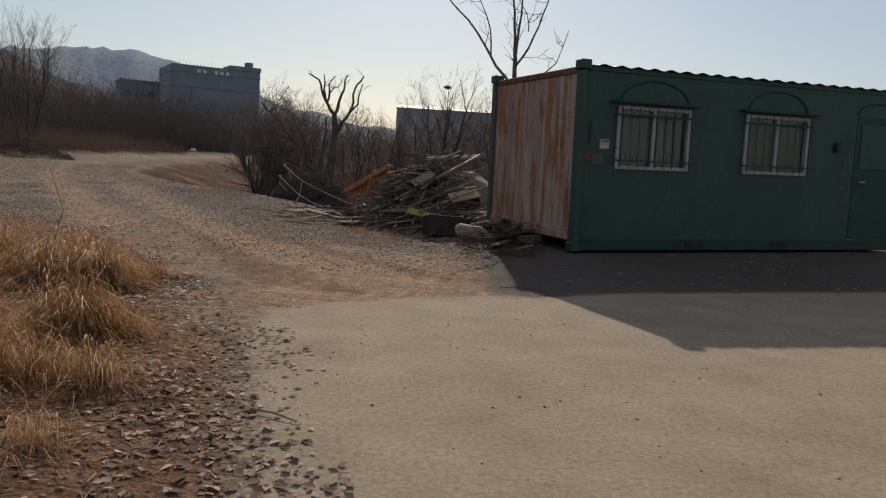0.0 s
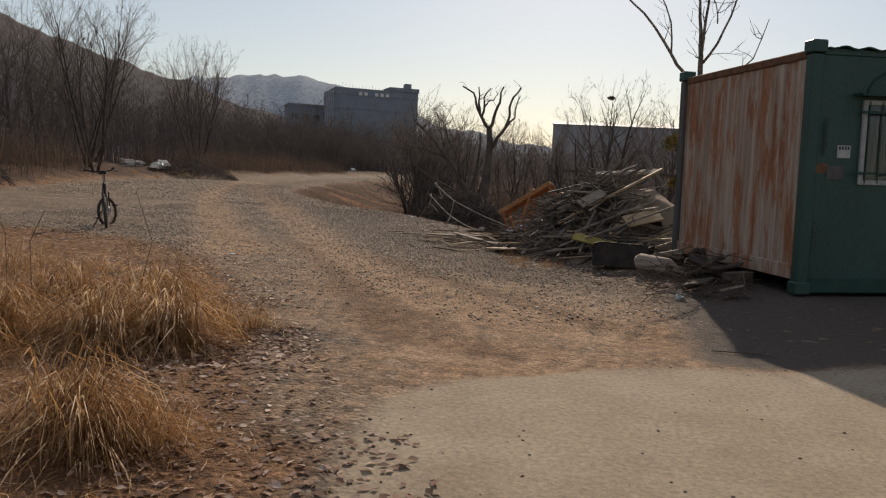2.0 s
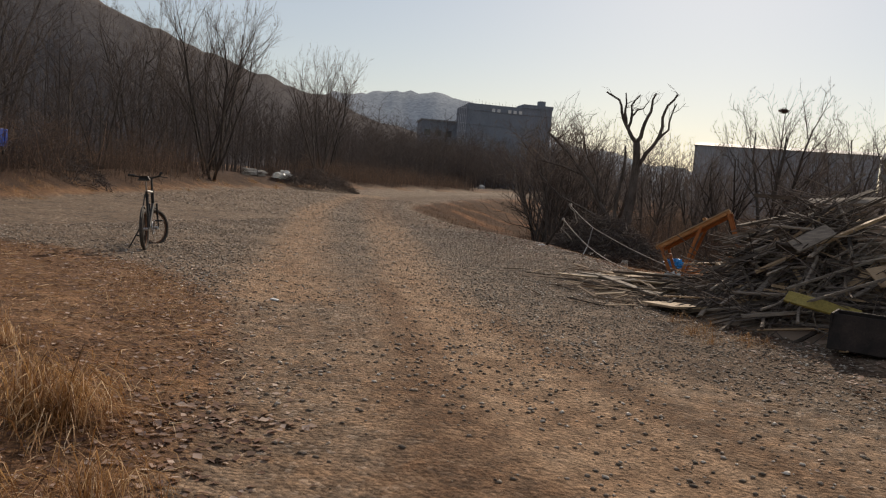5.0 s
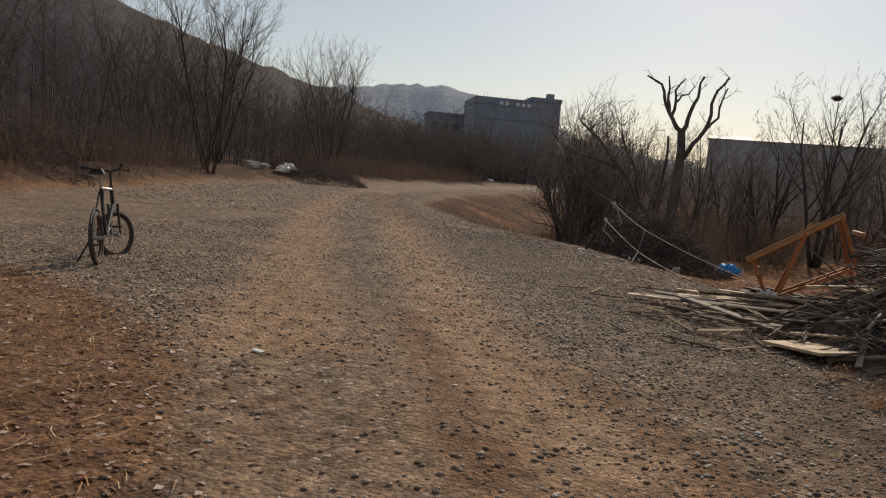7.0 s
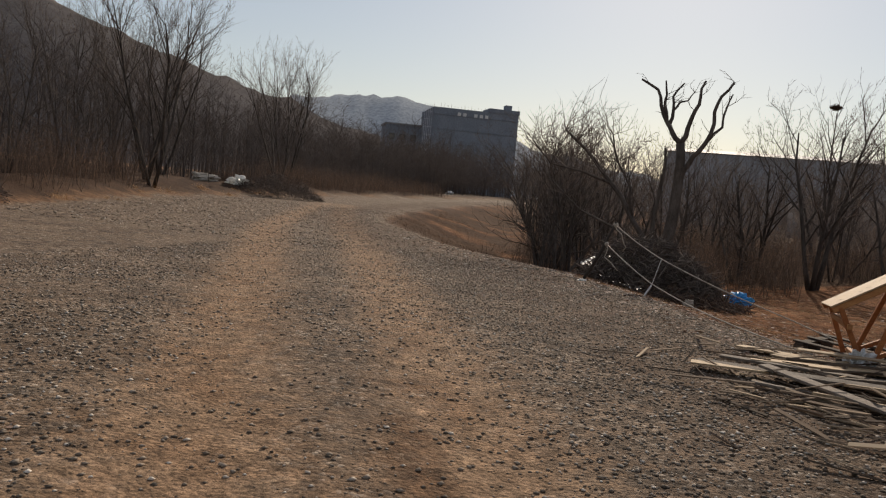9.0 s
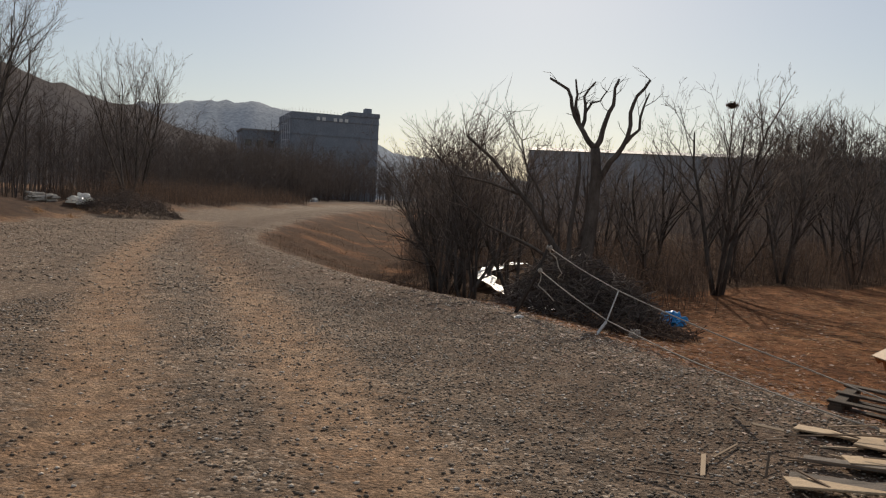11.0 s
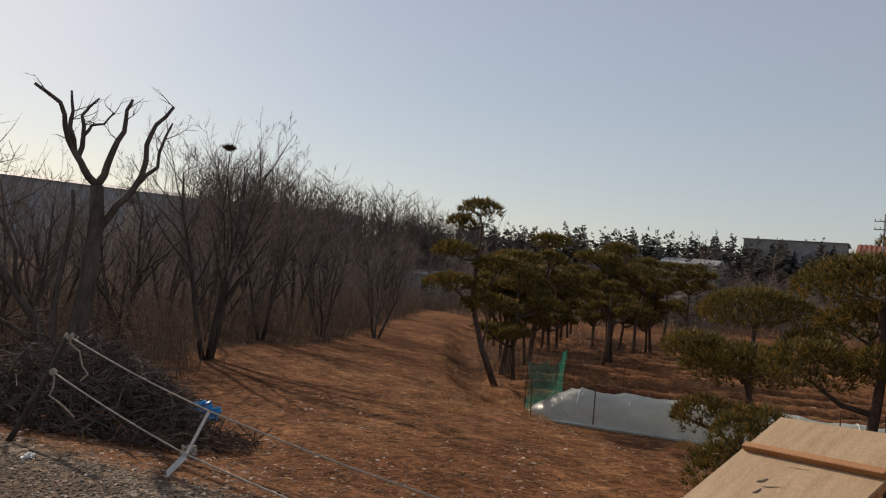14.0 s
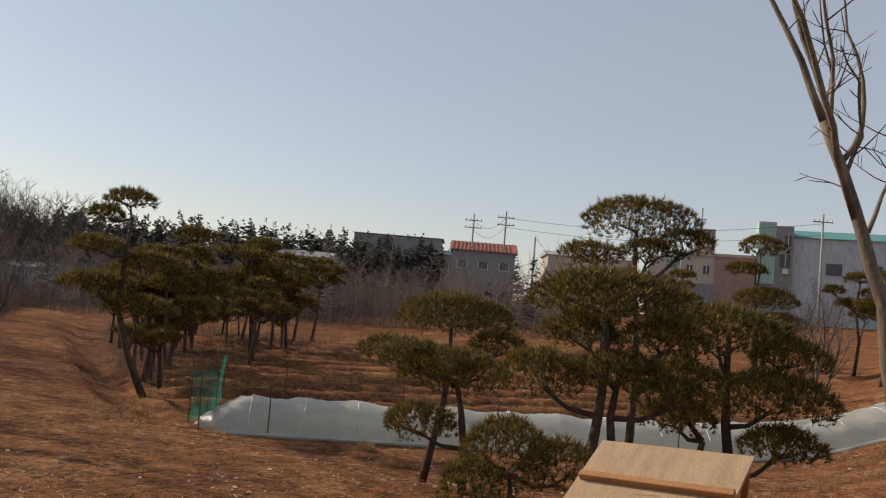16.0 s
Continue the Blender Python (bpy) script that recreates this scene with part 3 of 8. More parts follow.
NEAR_CREST = [(-420, 150, 93), (-330, 260, 88), (-262, 290, 62), (-222, 312, 46), (-190, 330, 35), (-150, 350, 24), (-90, 370, 11)]
ridge("backdrop_hill_near", NEAR_CREST, 130, M_HILL, "hillside covered in bare winter woodland, coloured pale for haze", 3, 4)
ridge("backdrop_hill_far", [(-330, 440, 46), (-240, 560, 62), (-215, 575, 66), (-190, 585, 60), (-150, 600, 46), (-60, 620, 22), (120, 640, 14), (300, 600, 16)], 150, M_FARHILL, "distant rounded hill with bluish haze painted into its colour", 5, 5)
ridge("backdrop_hill_east", [(8, 120, 3), (30, 112, 5.5), (50, 108, 6), (80, 108, 7), (105, 98, 8), (130, 85, 7)], 16, M_HILL, "low wooded rise behind the fields", 1.2, 2)


# ---- the container office ----
def rust_panel_material():
    m, t, bsdf = nodes_of("rusted_painted_steel")
    streak = noise_fac(t, 1.5, 7.0, 0.72, (3.0, 3.2, 0.7))
    fine = noise_fac(t, 30, 4.0, 0.7, (2, 2, 0.3))
    paint = ramp(t, noise_fac(t, 2.0, 4.0, 0.6, (4, 4, 0.4)), [(0.3, (0.31, 0.23, 0.175)), (0.7, (0.41, 0.34, 0.285))])
    rust = ramp(t, fine, [(0.3, (0.19, 0.075, 0.032)), (0.7, (0.36, 0.15, 0.062))])
    blot = ramp(t, streak, [(0.47, (0.05, 0.05, 0.05)), (0.58, (1, 1, 1))])
    drip = ramp(t, noise_fac(t, 2.5, 5.0, 0.7, (6, 6, 0.25)), [(0.4, (0.7, 0.66, 0.62)), (0.6, (1.06, 1.06, 1.06))])
    t.links.new(mix(t, 1.0, mix(t, blot, paint, rust), drip, "MULTIPLY"), bsdf.inputs["Base Color"])
    bsdf.inputs["Roughness"].default_value = 0.75
    bumped(t, bsdf, fine, 0.3)
    return m


def glass_material():
    m, t, bsdf = nodes_of("window_glass")
    bsdf.inputs["Base Color"].default_value = (0.6, 0.66, 0.66, 1)
    bsdf.inputs["Roughness"].default_value = 0.04
    bsdf.inputs["Transmission Weight"].default_value = 1.0
    bsdf.inputs["IOR"].default_value = 1.45
    return m


M_RUSTPANEL, M_GLASS = rust_panel_material(), glass_material()
M_ROOM = surf("dark_room", (0.05, 0.05, 0.05), (0.09, 0.085, 0.08), 2, 30, 0.9, 0.1, random_tone=0.0)
M_ALU = surf("dirty_aluminium", (0.3, 0.3, 0.29), (0.42, 0.42, 0.4), 6, 50, 0.5, 0.1, random_tone=0.0)
# the room's dimness is put into the curtain colour; reused as dark grey
M_CURTAIN = surf("dimmed_curtain", (0.07, 0.068, 0.065), (0.12, 0.115, 0.11), 3, 30, 0.9, 0.2, (4, 1, 0.2), random_tone=0.1)
M_PAPER = surf("weathered_paper", (0.5, 0.5, 0.48), (0.62, 0.62, 0.6), 20, 90, 0.8, 0.05, random_tone=0.0)
M_INK = surf("dark_ink", (0.03, 0.04, 0.04), (0.05, 0.06, 0.06), 20, 90, 0.8, 0.0, random_tone=0.0)
CL, CW, CH = 6.06, 3.0, 2.59
C_POSE = pose(2.42, 11.18, 0.18, 0, -1.4, 20)
WINDOWS = [(0.62, 1.84), (2.82, 4.03)]
W_LO, W_HI = 1.16, 2.04
DOOR = (5.0, 5.85)


def container_office():
    c = thing("container_office", C_POSE, "green shipping container office with a rusted end and barred windows", "container")
    # front wall, set back between the posts, with openings for windows and door
    g = Geo()
    y0, y1 = 0.03, 0.09
    cuts = [0.12, WINDOWS[0][0], WINDOWS[0][1], WINDOWS[1][0], WINDOWS[1][1], DOOR[0], DOOR[1], CL - 0.12]
    for a, b in zip(cuts, cuts[1:]):
        spans = [(0.16, CH - 0.1)]
        if (a, b) in WINDOWS:
            spans = [(0.16, W_LO), (W_HI, CH - 0.1)]
        elif (a, b) == DOOR:
            spans = [(2.12, CH - 0.1)]
        for lo, hi in spans:
            g.box((b - a, y1 - y0, hi - lo), pose((a + b) / 2, (y0 + y1) / 2, (lo + hi) / 2))
    g.make("front_wall", M_GREEN, c)
    Geo().box((CL - 0.24, 0.06, CH - 0.26), pose(CL / 2, CW - 0.06, CH / 2 + 0.03)).make("rear_wall", M_GREEN, c)
    Geo().box((0.06, CW - 0.3, CH - 0.26), pose(CL - 0.06, CW / 2, CH / 2 + 0.03)).make("end_wall", M_GREEN, c)
    # rusted end: trapezoid ribs, with seams
    g, n = Geo(), 0
    ys = []
    y = 0.14
    while y < CW - 0.16:
        ys += [(y, 0.0), (y + 0.2, 0.0), (y + 0.22, 0.016), (y + 0.33, 0.016), (y + 0.35, 0.0)]
        y += 0.35
    ys.append((CW - 0.14, 0.0))
    for k, z in enumerate((0.3, CH - 0.14)):
        g.v += [(0.045 + d, yy_, z) for yy_, d in ys]
    m = len(ys)
    g.f += [(i, i + 1, m + i + 1, m + i) for i in range(m - 1)]
    pan = g.make("end_panel", M_RUSTPANEL, c, "corrugated end panel streaked with orange rust")
    sol = pan.modifiers.new("thick", "SOLIDIFY")
    sol.thickness = 0.02
    Geo().box((0.05, CW - 0.28, 0.16), pose(0.03, CW / 2, 0.22), 0.008).make("end_sill", M_RUSTPANEL, c)
    Geo().box((0.07, CW - 0.3, 0.09), pose(0.045, CW / 2, CH - 0.1), 0.01).make("end_header", M_RUST, c)
    for sy in (0.52, 1.05, 2.02):
        Geo().box((0.02, 0.014, CH - 0.45), pose(0.036, sy, CH / 2 + 0.06), 0.004).make("seam", M_RUSTPANEL, c)
    for px_ in (0.06, CL - 0.06):
        for py_ in (0.06, CW - 0.06):
            Geo().box((0.13, 0.13, CH - 0.2), pose(px_, py_, CH / 2), 0.012).make("corner_post", M_CURTAIN if px_ < 1 and py_ > 1 else M_GREEN, c)
            for pz in (0.06, CH - 0.03):
                cast = Geo().box((0.17, 0.17, 0.13), pose(px_, py_, pz), 0.012).make("corner_casting", M_GREEN, c)
    for py_ in (0.05, CW - 0.05):
        Geo().box((CL - 0.26, 0.1, 0.16), pose(CL / 2, py_, 0.09), 0.01).make("bottom_rail", M_DARKGREEN, c)
        Geo().box((CL - 0.26, 0.07, 0.07), pose(CL / 2, py_, CH - 0.075), 0.008).make("top_rail", M_GREEN, c)
    # corrugated roof sheet with a scalloped edge
    g = Geo()
    xs_ = np.arange(0.16, CL - 0.14, 0.045)
    for yy_ in (-0.03, CW + 0.03):
        g.v += [(x, yy_, CH - 0.028 + 0.014 * math.sin(x * 2 * math.pi / 0.27)) for x in xs_]
    m = len(xs_)
    g.f += [(i, i + 1, m + i + 1, m + i) for i in range(m - 1)]
    roof = g.make("roof_sheet", M_GREEN, c)
    roof.modifiers.new("thick", "SOLIDIFY").thickness = 0.012
    Geo().box((CL - 0.2, CW - 0.2, 0.05), pose(CL / 2, CW / 2, 0.2)).make("floor_deck", M_ROOM, c)
    # fork pockets in the bottom rail: black slabs painted for their dark insides
    for x in (2.05, 3.6):
        Geo().box((0.3, 0.012, 0.1), pose(x, -0.004, 0.09)).make("fork_pocket", M_BLACK, c)
    for a, b in WINDOWS:
        wide, high = b - a, W_HI - W_LO
        cx, cz = (a + b) / 2, (W_LO + W_HI) / 2
        fr = Geo()
        for sx in (-1, 1):
            fr.box((0.05, 0.09, high), pose(cx + sx * (wide / 2 - 0.025), 0.045, cz), 0.006)
        for sz in (-1, 1):
            fr.box((wide - 0.1, 0.09, 0.05), pose(cx, 0.045, cz + sz * (high / 2 - 0.025)), 0.006)
        fr.box((0.05, 0.07, high - 0.1), pose(cx, 0.05, cz), 0.005)
        win = fr.make("window", M_ALU, c, "white aluminium sliding window behind iron bars")
        for sx in (-1, 1):
            p = Geo().box((wide / 2 - 0.08, 0.006, high - 0.1), pose(cx + sx * (wide / 4 - 0.02), 0.06, cz)).make("pane", M_GLASS, win)
        bars = 9
        for i in range(bars):
            x = a + 0.03 + (wide - 0.06) * i / (bars - 1)
            Geo().tube([(x, -0.05, W_LO + 0.02), (x, -0.05, W_HI - 0.02)], 0.007, 6).make("bar", M_DARKGREEN, win)
        for z in (W_LO + 0.12, W_HI - 0.13):
            Geo().box((wide + 0.12, 0.012, 0.028), pose(cx, -0.045, z)).make("crossbar", M_DARKGREEN, win)
        top = Geo()
        top.box((wide + 0.22, 0.14, 0.025), pose(cx, -0.045, W_HI + 0.045))
        arc = [(cx + (wide / 2 - 0.05) * math.cos(u), 0.022, W_HI + 0.06 + 0.3 * math.sin(u)) for u in np.linspace(0, math.pi, 17)]
        top.tube(arc, 0.014, 6)
        top.make("window_hood", M_DARKGREEN, win)
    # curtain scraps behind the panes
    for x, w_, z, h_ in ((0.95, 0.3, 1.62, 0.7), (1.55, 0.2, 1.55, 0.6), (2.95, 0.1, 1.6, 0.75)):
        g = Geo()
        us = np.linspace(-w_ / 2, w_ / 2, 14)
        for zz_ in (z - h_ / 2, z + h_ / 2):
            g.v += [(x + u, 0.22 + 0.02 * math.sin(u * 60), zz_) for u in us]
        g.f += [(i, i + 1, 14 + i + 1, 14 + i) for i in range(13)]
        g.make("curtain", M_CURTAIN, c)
    dw = DOOR[1] - DOOR[0]
    dcx = sum(DOOR) / 2
    door = Geo().box((dw - 0.02, 0.05, 1.94), pose(dcx, 0.05, 1.15), 0.006).make("door", M_DARKGREEN, c, "flush green steel door")
    Geo().box((dw - 0.2, 0.02, 0.7), pose(dcx, 0.02, 1.65), 0.006).make("door_panel", M_GREEN, door)
    Geo().tube([(DOOR[0] + 0.08, 0.0, 1.1), (DOOR[0] + 0.08, -0.05, 1.1), (DOOR[0] + 0.18, -0.055, 1.1)], 0.012, 8).make("door_handle", M_STEEL, door)
    arc = [(dcx + (dw / 2) * math.cos(u), 0.022, 2.14 + 0.2 * math.sin(u)) for u in np.linspace(0, math.pi, 15)]
    Geo().tube(arc, 0.014, 6).make("door_arch", M_DARKGREEN, c)
    # stickers, meters and painted marks
    for x, z, w_, h_, mt in ((0.44, 1.5, 0.15, 0.13, M_ALU), (4.78, 1.25, 0.1, 0.08, M_CURTAIN), (4.78, 1.02, 0.1, 0.08, M_CURTAIN)):
        pl = Geo().box((w_, 0.004, h_), pose(x, 0.027, z)).make("notice", mt, c, "weathered white paper notice")
        for i in range(4):
            Geo().box((w_ * 0.13, 0.003, h_ * 0.25), pose(x - w_ * 0.33 + i * w_ * 0.22, 0.0235, z + h_ * 0.28)).make("mark", M_INK, pl)
    Geo().box((0.1, 0.05, 0.16), pose(4.62, 0.0, 1.62), 0.01).make("meter_box", M_BLACK, c)
    for i in range(6):
        Geo().box((0.016, 0.004, 0.09), pose(0.2 + 0.016 * (i % 2), 0.0, 1.5 + 0.06 * i)).make("stencil_mark", M_INK, c)
        Geo().box((0.05, 0.004, 0.02), pose(0.15, -0.008, 0.5 + 0.05 * i)).make("stencil_mark", M_INK, c)
    Geo().box((0.13, 0.004, 0.1), pose(0.2, 0.026, 1.32)).make("rust_patch", M_RUST, c)
    Geo().box((0.2, 0.004, 0.14), pose(0.36, 0.024, 1.28)).make("worn_patch", M_CURTAIN, c)
    return c


container_office()

# ---- bare trees ----
def rand_perp(d):
    p = d.cross(Vector((random.uniform(-1, 1), random.uniform(-1, 1), random.uniform(-1, 1))))
    return p.normalized() if p.length > 1e-4 else Vector((1, 0, 0))


def grow(g, p, d, length, r, level, opts, twigs):
    """One limb and its side shoots: tapered, slightly crooked, turning up to the light."""
    seg = 5 if level == 0 else 4 if level < 3 else 3
    pts, rad = [p.copy()], [r]
    dd = d.copy()
    for i in range(seg):
        dd = (dd + rand_perp(dd) * random.uniform(0, opts["crook"]) + Vector((0, 0, opts["up"] * (0.4 if level == 0 else 1)))).normalized()
        p = p + dd * (length / seg)
        pts.append(p)
        rad.append(max(r * (1 - (i + 1) / seg * 0.72), opts["thin"]))
    if level < 3:
        (g if level < 2 else twigs).tube(pts, rad, 7 if level == 0 else 5 if level == 1 else 3, cap=level == 0)
    else:
        twigs.ribbon(pts, [q * 1.25 for q in rad])
    if level >= opts["levels"]:
        return
    n = opts["kids"][min(level, len(opts["kids"]) - 1)]
    for k in range(n):
        u = opts["bare"] + (1 - opts["bare"]) * (k + random.random()) / n if level == 0 else 0.2 + 0.8 * (k + random.random()) / n
        u = min(u, 0.99) * seg
        i = int(u)
        q = pts[i].lerp(pts[i + 1], u - i)
        along = (pts[i + 1] - pts[i]).normalized()
        a = radians(random.uniform(*opts["angle"]))
        side = (along * math.cos(a) + rand_perp(along) * math.sin(a)).normalized()
        ln = length * random.uniform(*opts["ratio"]) * (1.15 - 0.5 * u / seg if level == 0 else 1)
        grow(g, q, side, ln, max(rad[i] * random.uniform(0.45, 0.65), opts["thin"]), level + 1, opts, twigs)


def bare_tree(name, height, r, stems=1, m=Matrix(), label="", group="", spread=0.15, **over):
    opts = {"levels": 4, "kids": [8, 5, 4, 3], "angle": (22, 48), "ratio": (0.36, 0.6), "crook": 0.22, "up": 0.07, "bare": 0.25, "thin": 0.0035} | over
    t = thing(name, m, label, "tree", group)
    g, tw = Geo(), Geo()
    for s in range(stems):
        a = 2 * math.pi * (s + random.random() * 0.6) / stems
        lean = spread if stems > 1 else spread * 0.4
        d = Vector((math.cos(a) * lean, math.sin(a) * lean, 1)).normalized()
        grow(g, Vector((math.cos(a) * r * (stems > 1), math.sin(a) * r * (stems > 1), -0.15)), d, height * random.uniform(0.62, 0.75), r * random.uniform(0.8, 1), 0, opts, tw)
    g.make("trunk", M_BARK, t, smooth=True)
    tagged(tw.make("twig_mass", M_TWIG, t), kind="stuff")
    return t


geo_seed(11)
round_tree = bare_tree("bare_tree", 7.3, 0.09, 3, pose(0.6, 36.1, gz(0.6, 36.1)), "bare grey deciduous tree with a dense fan of twigs", spread=0.2, angle=(24, 52), ratio=(0.34, 0.56), bare=0.28, up=0.1)
tall_tree = bare_tree("bare_tree", 10.5, 0.085, 3, pose(-30.0, 46.8, gz(-30, 46.8)), "tall slender bare tree with many upright stems", spread=0.3, angle=(16, 40), ratio=(0.32, 0.54), bare=0.3, kids=[9, 5, 4, 3])
thin_tree = bare_tree("bare_tree", 6.0, 0.05, 2, pose(-7.0, 33.4, gz(-7.0, 33.4)), "slender bare sapling on the gully bank", spread=0.18, bare=0.3, kids=[8, 4, 3, 2])
low_tree = bare_tree("bare_tree", 4.6, 0.06, 3, pose(-7.3, 35.0, gz(-7.3, 35.0)), "many-stemmed bare shrub tree on the gully bank", spread=0.38, crook=0.3, kids=[8, 5, 3, 2])


def put(tree, x, y, s=1.0, turn=None, lift=0.0, label="", group=""):
    if -17 < x < 0 and 28 < y < 70:
        x = max(x, float(bank_clear(y)) + 0.3 + 2.5 * random.random() * (x < bank_clear(y)))
    o = copy_thing(tree, pose(x, y, gz(x, y) + lift, 0, 0, random.uniform(0, 360) if turn is None else turn))
    o.scale = (s, s, s * random.uniform(0.92, 1.1))
    return tagged(o, label, "", group)


for x, y, s in [(5.2, 46, 1.05), (-0.8, 39.5, 0.8), (2.2, 47, 1.0), (-6.2, 44.5, 0.9), (-12, 49, 1.0), (7.6, 48, 0.95), (3.4, 40, 0.8), (9.5, 50, 0.85), (-2.2, 42, 0.7), (12, 54, 0.9), (-9.5, 52, 0.8), (17, 58, 0.95), (20, 62, 1.0), (31, 20.6, 0.72)]:
    put(round_tree, x, y, s, group="bare trees beyond the field")
for x, y, s in [(-24.3, 38.7, 1.05), (-26.0, 40.5, 0.95), (-28.2, 56, 1.0), (-34, 44, 0.95), (-38, 50, 1.1), (-31, 62, 0.95), (-26, 38, 0.62), (-24, 31, 0.6), (-23, 25, 0.6), (-30, 30, 0.9), (-33, 34, 1.0), (-36, 72, 1.1), (-42, 58, 1.2)]:
    put(tall_tree, x, y, s, group="tall bare trees along the lane")
for x, y, s in [(-8.6, 35, 1.0), (-8.6, 31, 0.8), (-9.8, 38, 1.1), (-10.6, 41, 1.05), (-11.5, 37, 0.9), (-13, 43, 1.1), (-3.0, 39, 0.9), (-1.0, 41, 0.9), (1.6, 39.5, 0.8), (-15, 48, 1.1), (-8, 46, 1.1), (4, 52, 1.2), (-4.5, 50, 1.15), (10, 45, 0.8)]:
    put(thin_tree, x, y, s, group="saplings on the gully bank")
for x, y, s in [(-7.4, 34.2, 1.1), (-8.9, 32.8, 0.9), (-7.9, 36.5, 1.1), (-9.9, 35.5, 1.15), (-3.6, 37.5, 1.0), (-11.5, 40, 1.2), (-7.5, 38.5, 1.2), (2.4, 42, 0.9), (-1.5, 37.2, 0.8), (6.5, 42.5, 0.9), (9, 43, 0.9)]:
    put(low_tree, x, y, s, group="shrub trees on the gully bank")


def pruned_tree():
    """The lopped tree by the gully: a forked trunk with cut limbs."""
    t = thing("pruned_tree", pose(-3.4, 29.5, gz(-3.4, 29.5)), "dark lopped tree with thick cut-off limbs and few twigs", "tree")
    g, tw = Geo(), Geo()
    z0 = gz(-3.4, 29.5)
    thin = 0.76
    F_ = 2.79 - z0
    g.tube([(-0.1, 0, -0.2), (-0.08, 0, 0.9), (0.02, 0.03, 1.9), (0.05, 0.02, F_ - 0.5), (0, 0, F_)], [0.19, 0.15, 0.125, 0.11, 0.1], 9)
    limbs = [
        [(0, 0, F_), (-0.2, 0.05, F_ + 0.22), (-0.34, 0.1, F_ + 0.45), (-0.52, 0.1, F_ + 0.85), (-0.62, 0.1, F_ + 1.19), (-1.0, 0.05, F_ + 1.4)],
        [(-0.36, 0.1, F_ + 0.5), (-0.44, 0.2, F_ + 0.85), (-0.42, 0.2, F_ + 1.1), (-0.47, 0.2, F_ + 1.42)],
        [(-0.3, 0.1, F_ + 0.4), (-0.24, 0.2, F_ + 0.75), (-0.28, 0.25, F_ + 1.07), (-0.06, 0.25, F_ + 1.38)],
        [(-0.24, 0.2, F_ + 0.75), (-0.12, 0.3, F_ + 0.95), (0.06, 0.3, F_ + 1.0), (0.18, 0.3, F_ + 1.2)],
        [(0, 0, F_), (0.12, 0, F_ + 0.35), (0.23, 0.0, F_ + 0.73), (0.32, 0, F_ + 1.05), (0.4, 0.05, F_ + 1.42)],
        [(0.02, 0.0, F_ - 0.95), (0.25, -0.05, F_ - 0.4), (0.42, -0.1, F_ - 0.15), (0.62, -0.1, F_ + 0.23), (0.65, -0.1, F_ + 0.73), (0.76, -0.1, F_ + 1.07), (1.0, -0.1, F_ + 1.4)],
        [(0.6, -0.1, F_ + 0.12), (0.85, -0.1, F_ + 0.4), (0.9, -0.15, F_ + 0.85), (1.0, -0.15, F_ + 1.13)],
        [(-0.3, 0.0, 0.3), (-0.6, 0.0, 1.2), (-1.2, 0.2, 2.1), (-2.1, 0.4, 3.1), (-2.7, 0.5, 3.6)],
        [(-0.2, 0.1, -0.1), (-0.42, 0.0, 0.6), (-0.42, 0.05, 1.6), (-0.3, 0.1, 2.7), (-0.32, 0.1, 3.3)],
        [(-0.9, 0.1, 1.65), (-1.0, 0.1, 2.3), (-1.35, 0.0, 2.9), (-1.5, -0.1, 3.5)],
        [(-1.5, 0.2, 2.4), (-2.1, 0.1, 2.6), (-2.9, 0.1, 2.75), (-3.4, 0.0, 3.3)],
        [(-0.5, 0.1, 0.9), (-1.2, 0.5, 1.3), (-2.2, 0.8, 1.7), (-3.0, 0.9, 2.4)],
    ]
    for i, l in enumerate(limbs):
        r0 = [0.085, 0.06, 0.06, 0.04, 0.085, 0.09, 0.05, 0.1, 0.1, 0.05, 0.045, 0.06][i] * thin
        l2 = []
        for a, b in zip(l, l[1:]):
            a, b = Vector(a), Vector(b)
            l2 += [a, a.lerp(b, 0.5) + Vector((random.uniform(-0.04, 0.04), random.uniform(-0.04, 0.04), 0))]
        l2.append(Vector(l[-1]))
        n = len(l2)
        g.tube(l2, [r0 * (1 - 0.62 * k / (n - 1)) for k in range(n)], 7)
        opts = {"levels": 3, "kids": [4, 3, 3], "angle": (25, 60), "ratio": (0.4, 0.7), "crook": 0.25, "up": 0.08, "bare": 0.2, "thin": 0.003}
        for k in range(20 if i in (7, 9, 10, 11) else 3):
            q = l2[random.randrange(n // 2, n)]
            d = Vector((random.uniform(-1, 1), random.uniform(-1, 1), random.uniform(0.1, 1.0))).normalized()
            grow(tw, q, d, random.uniform(0.5, 1.3) * (1.0 if i in (7, 9, 10, 11) else 0.4), 0.011, 2, opts, tw)
    g.make("trunk", M_BARK, t, smooth=True)
    tagged(tw.make("twig_mass", M_TWIG, t), kind="stuff")


geo_seed(21)
pruned_tree()


# ---- woods and undergrowth, too many to count ----
def tri(faces):
    """All faces as triangles."""
    return [t_ for f in faces for t_ in ([tuple(f)] if len(f) == 3 else [(f[0], f[1], f[2]), (f[0], f[2], f[3])])]


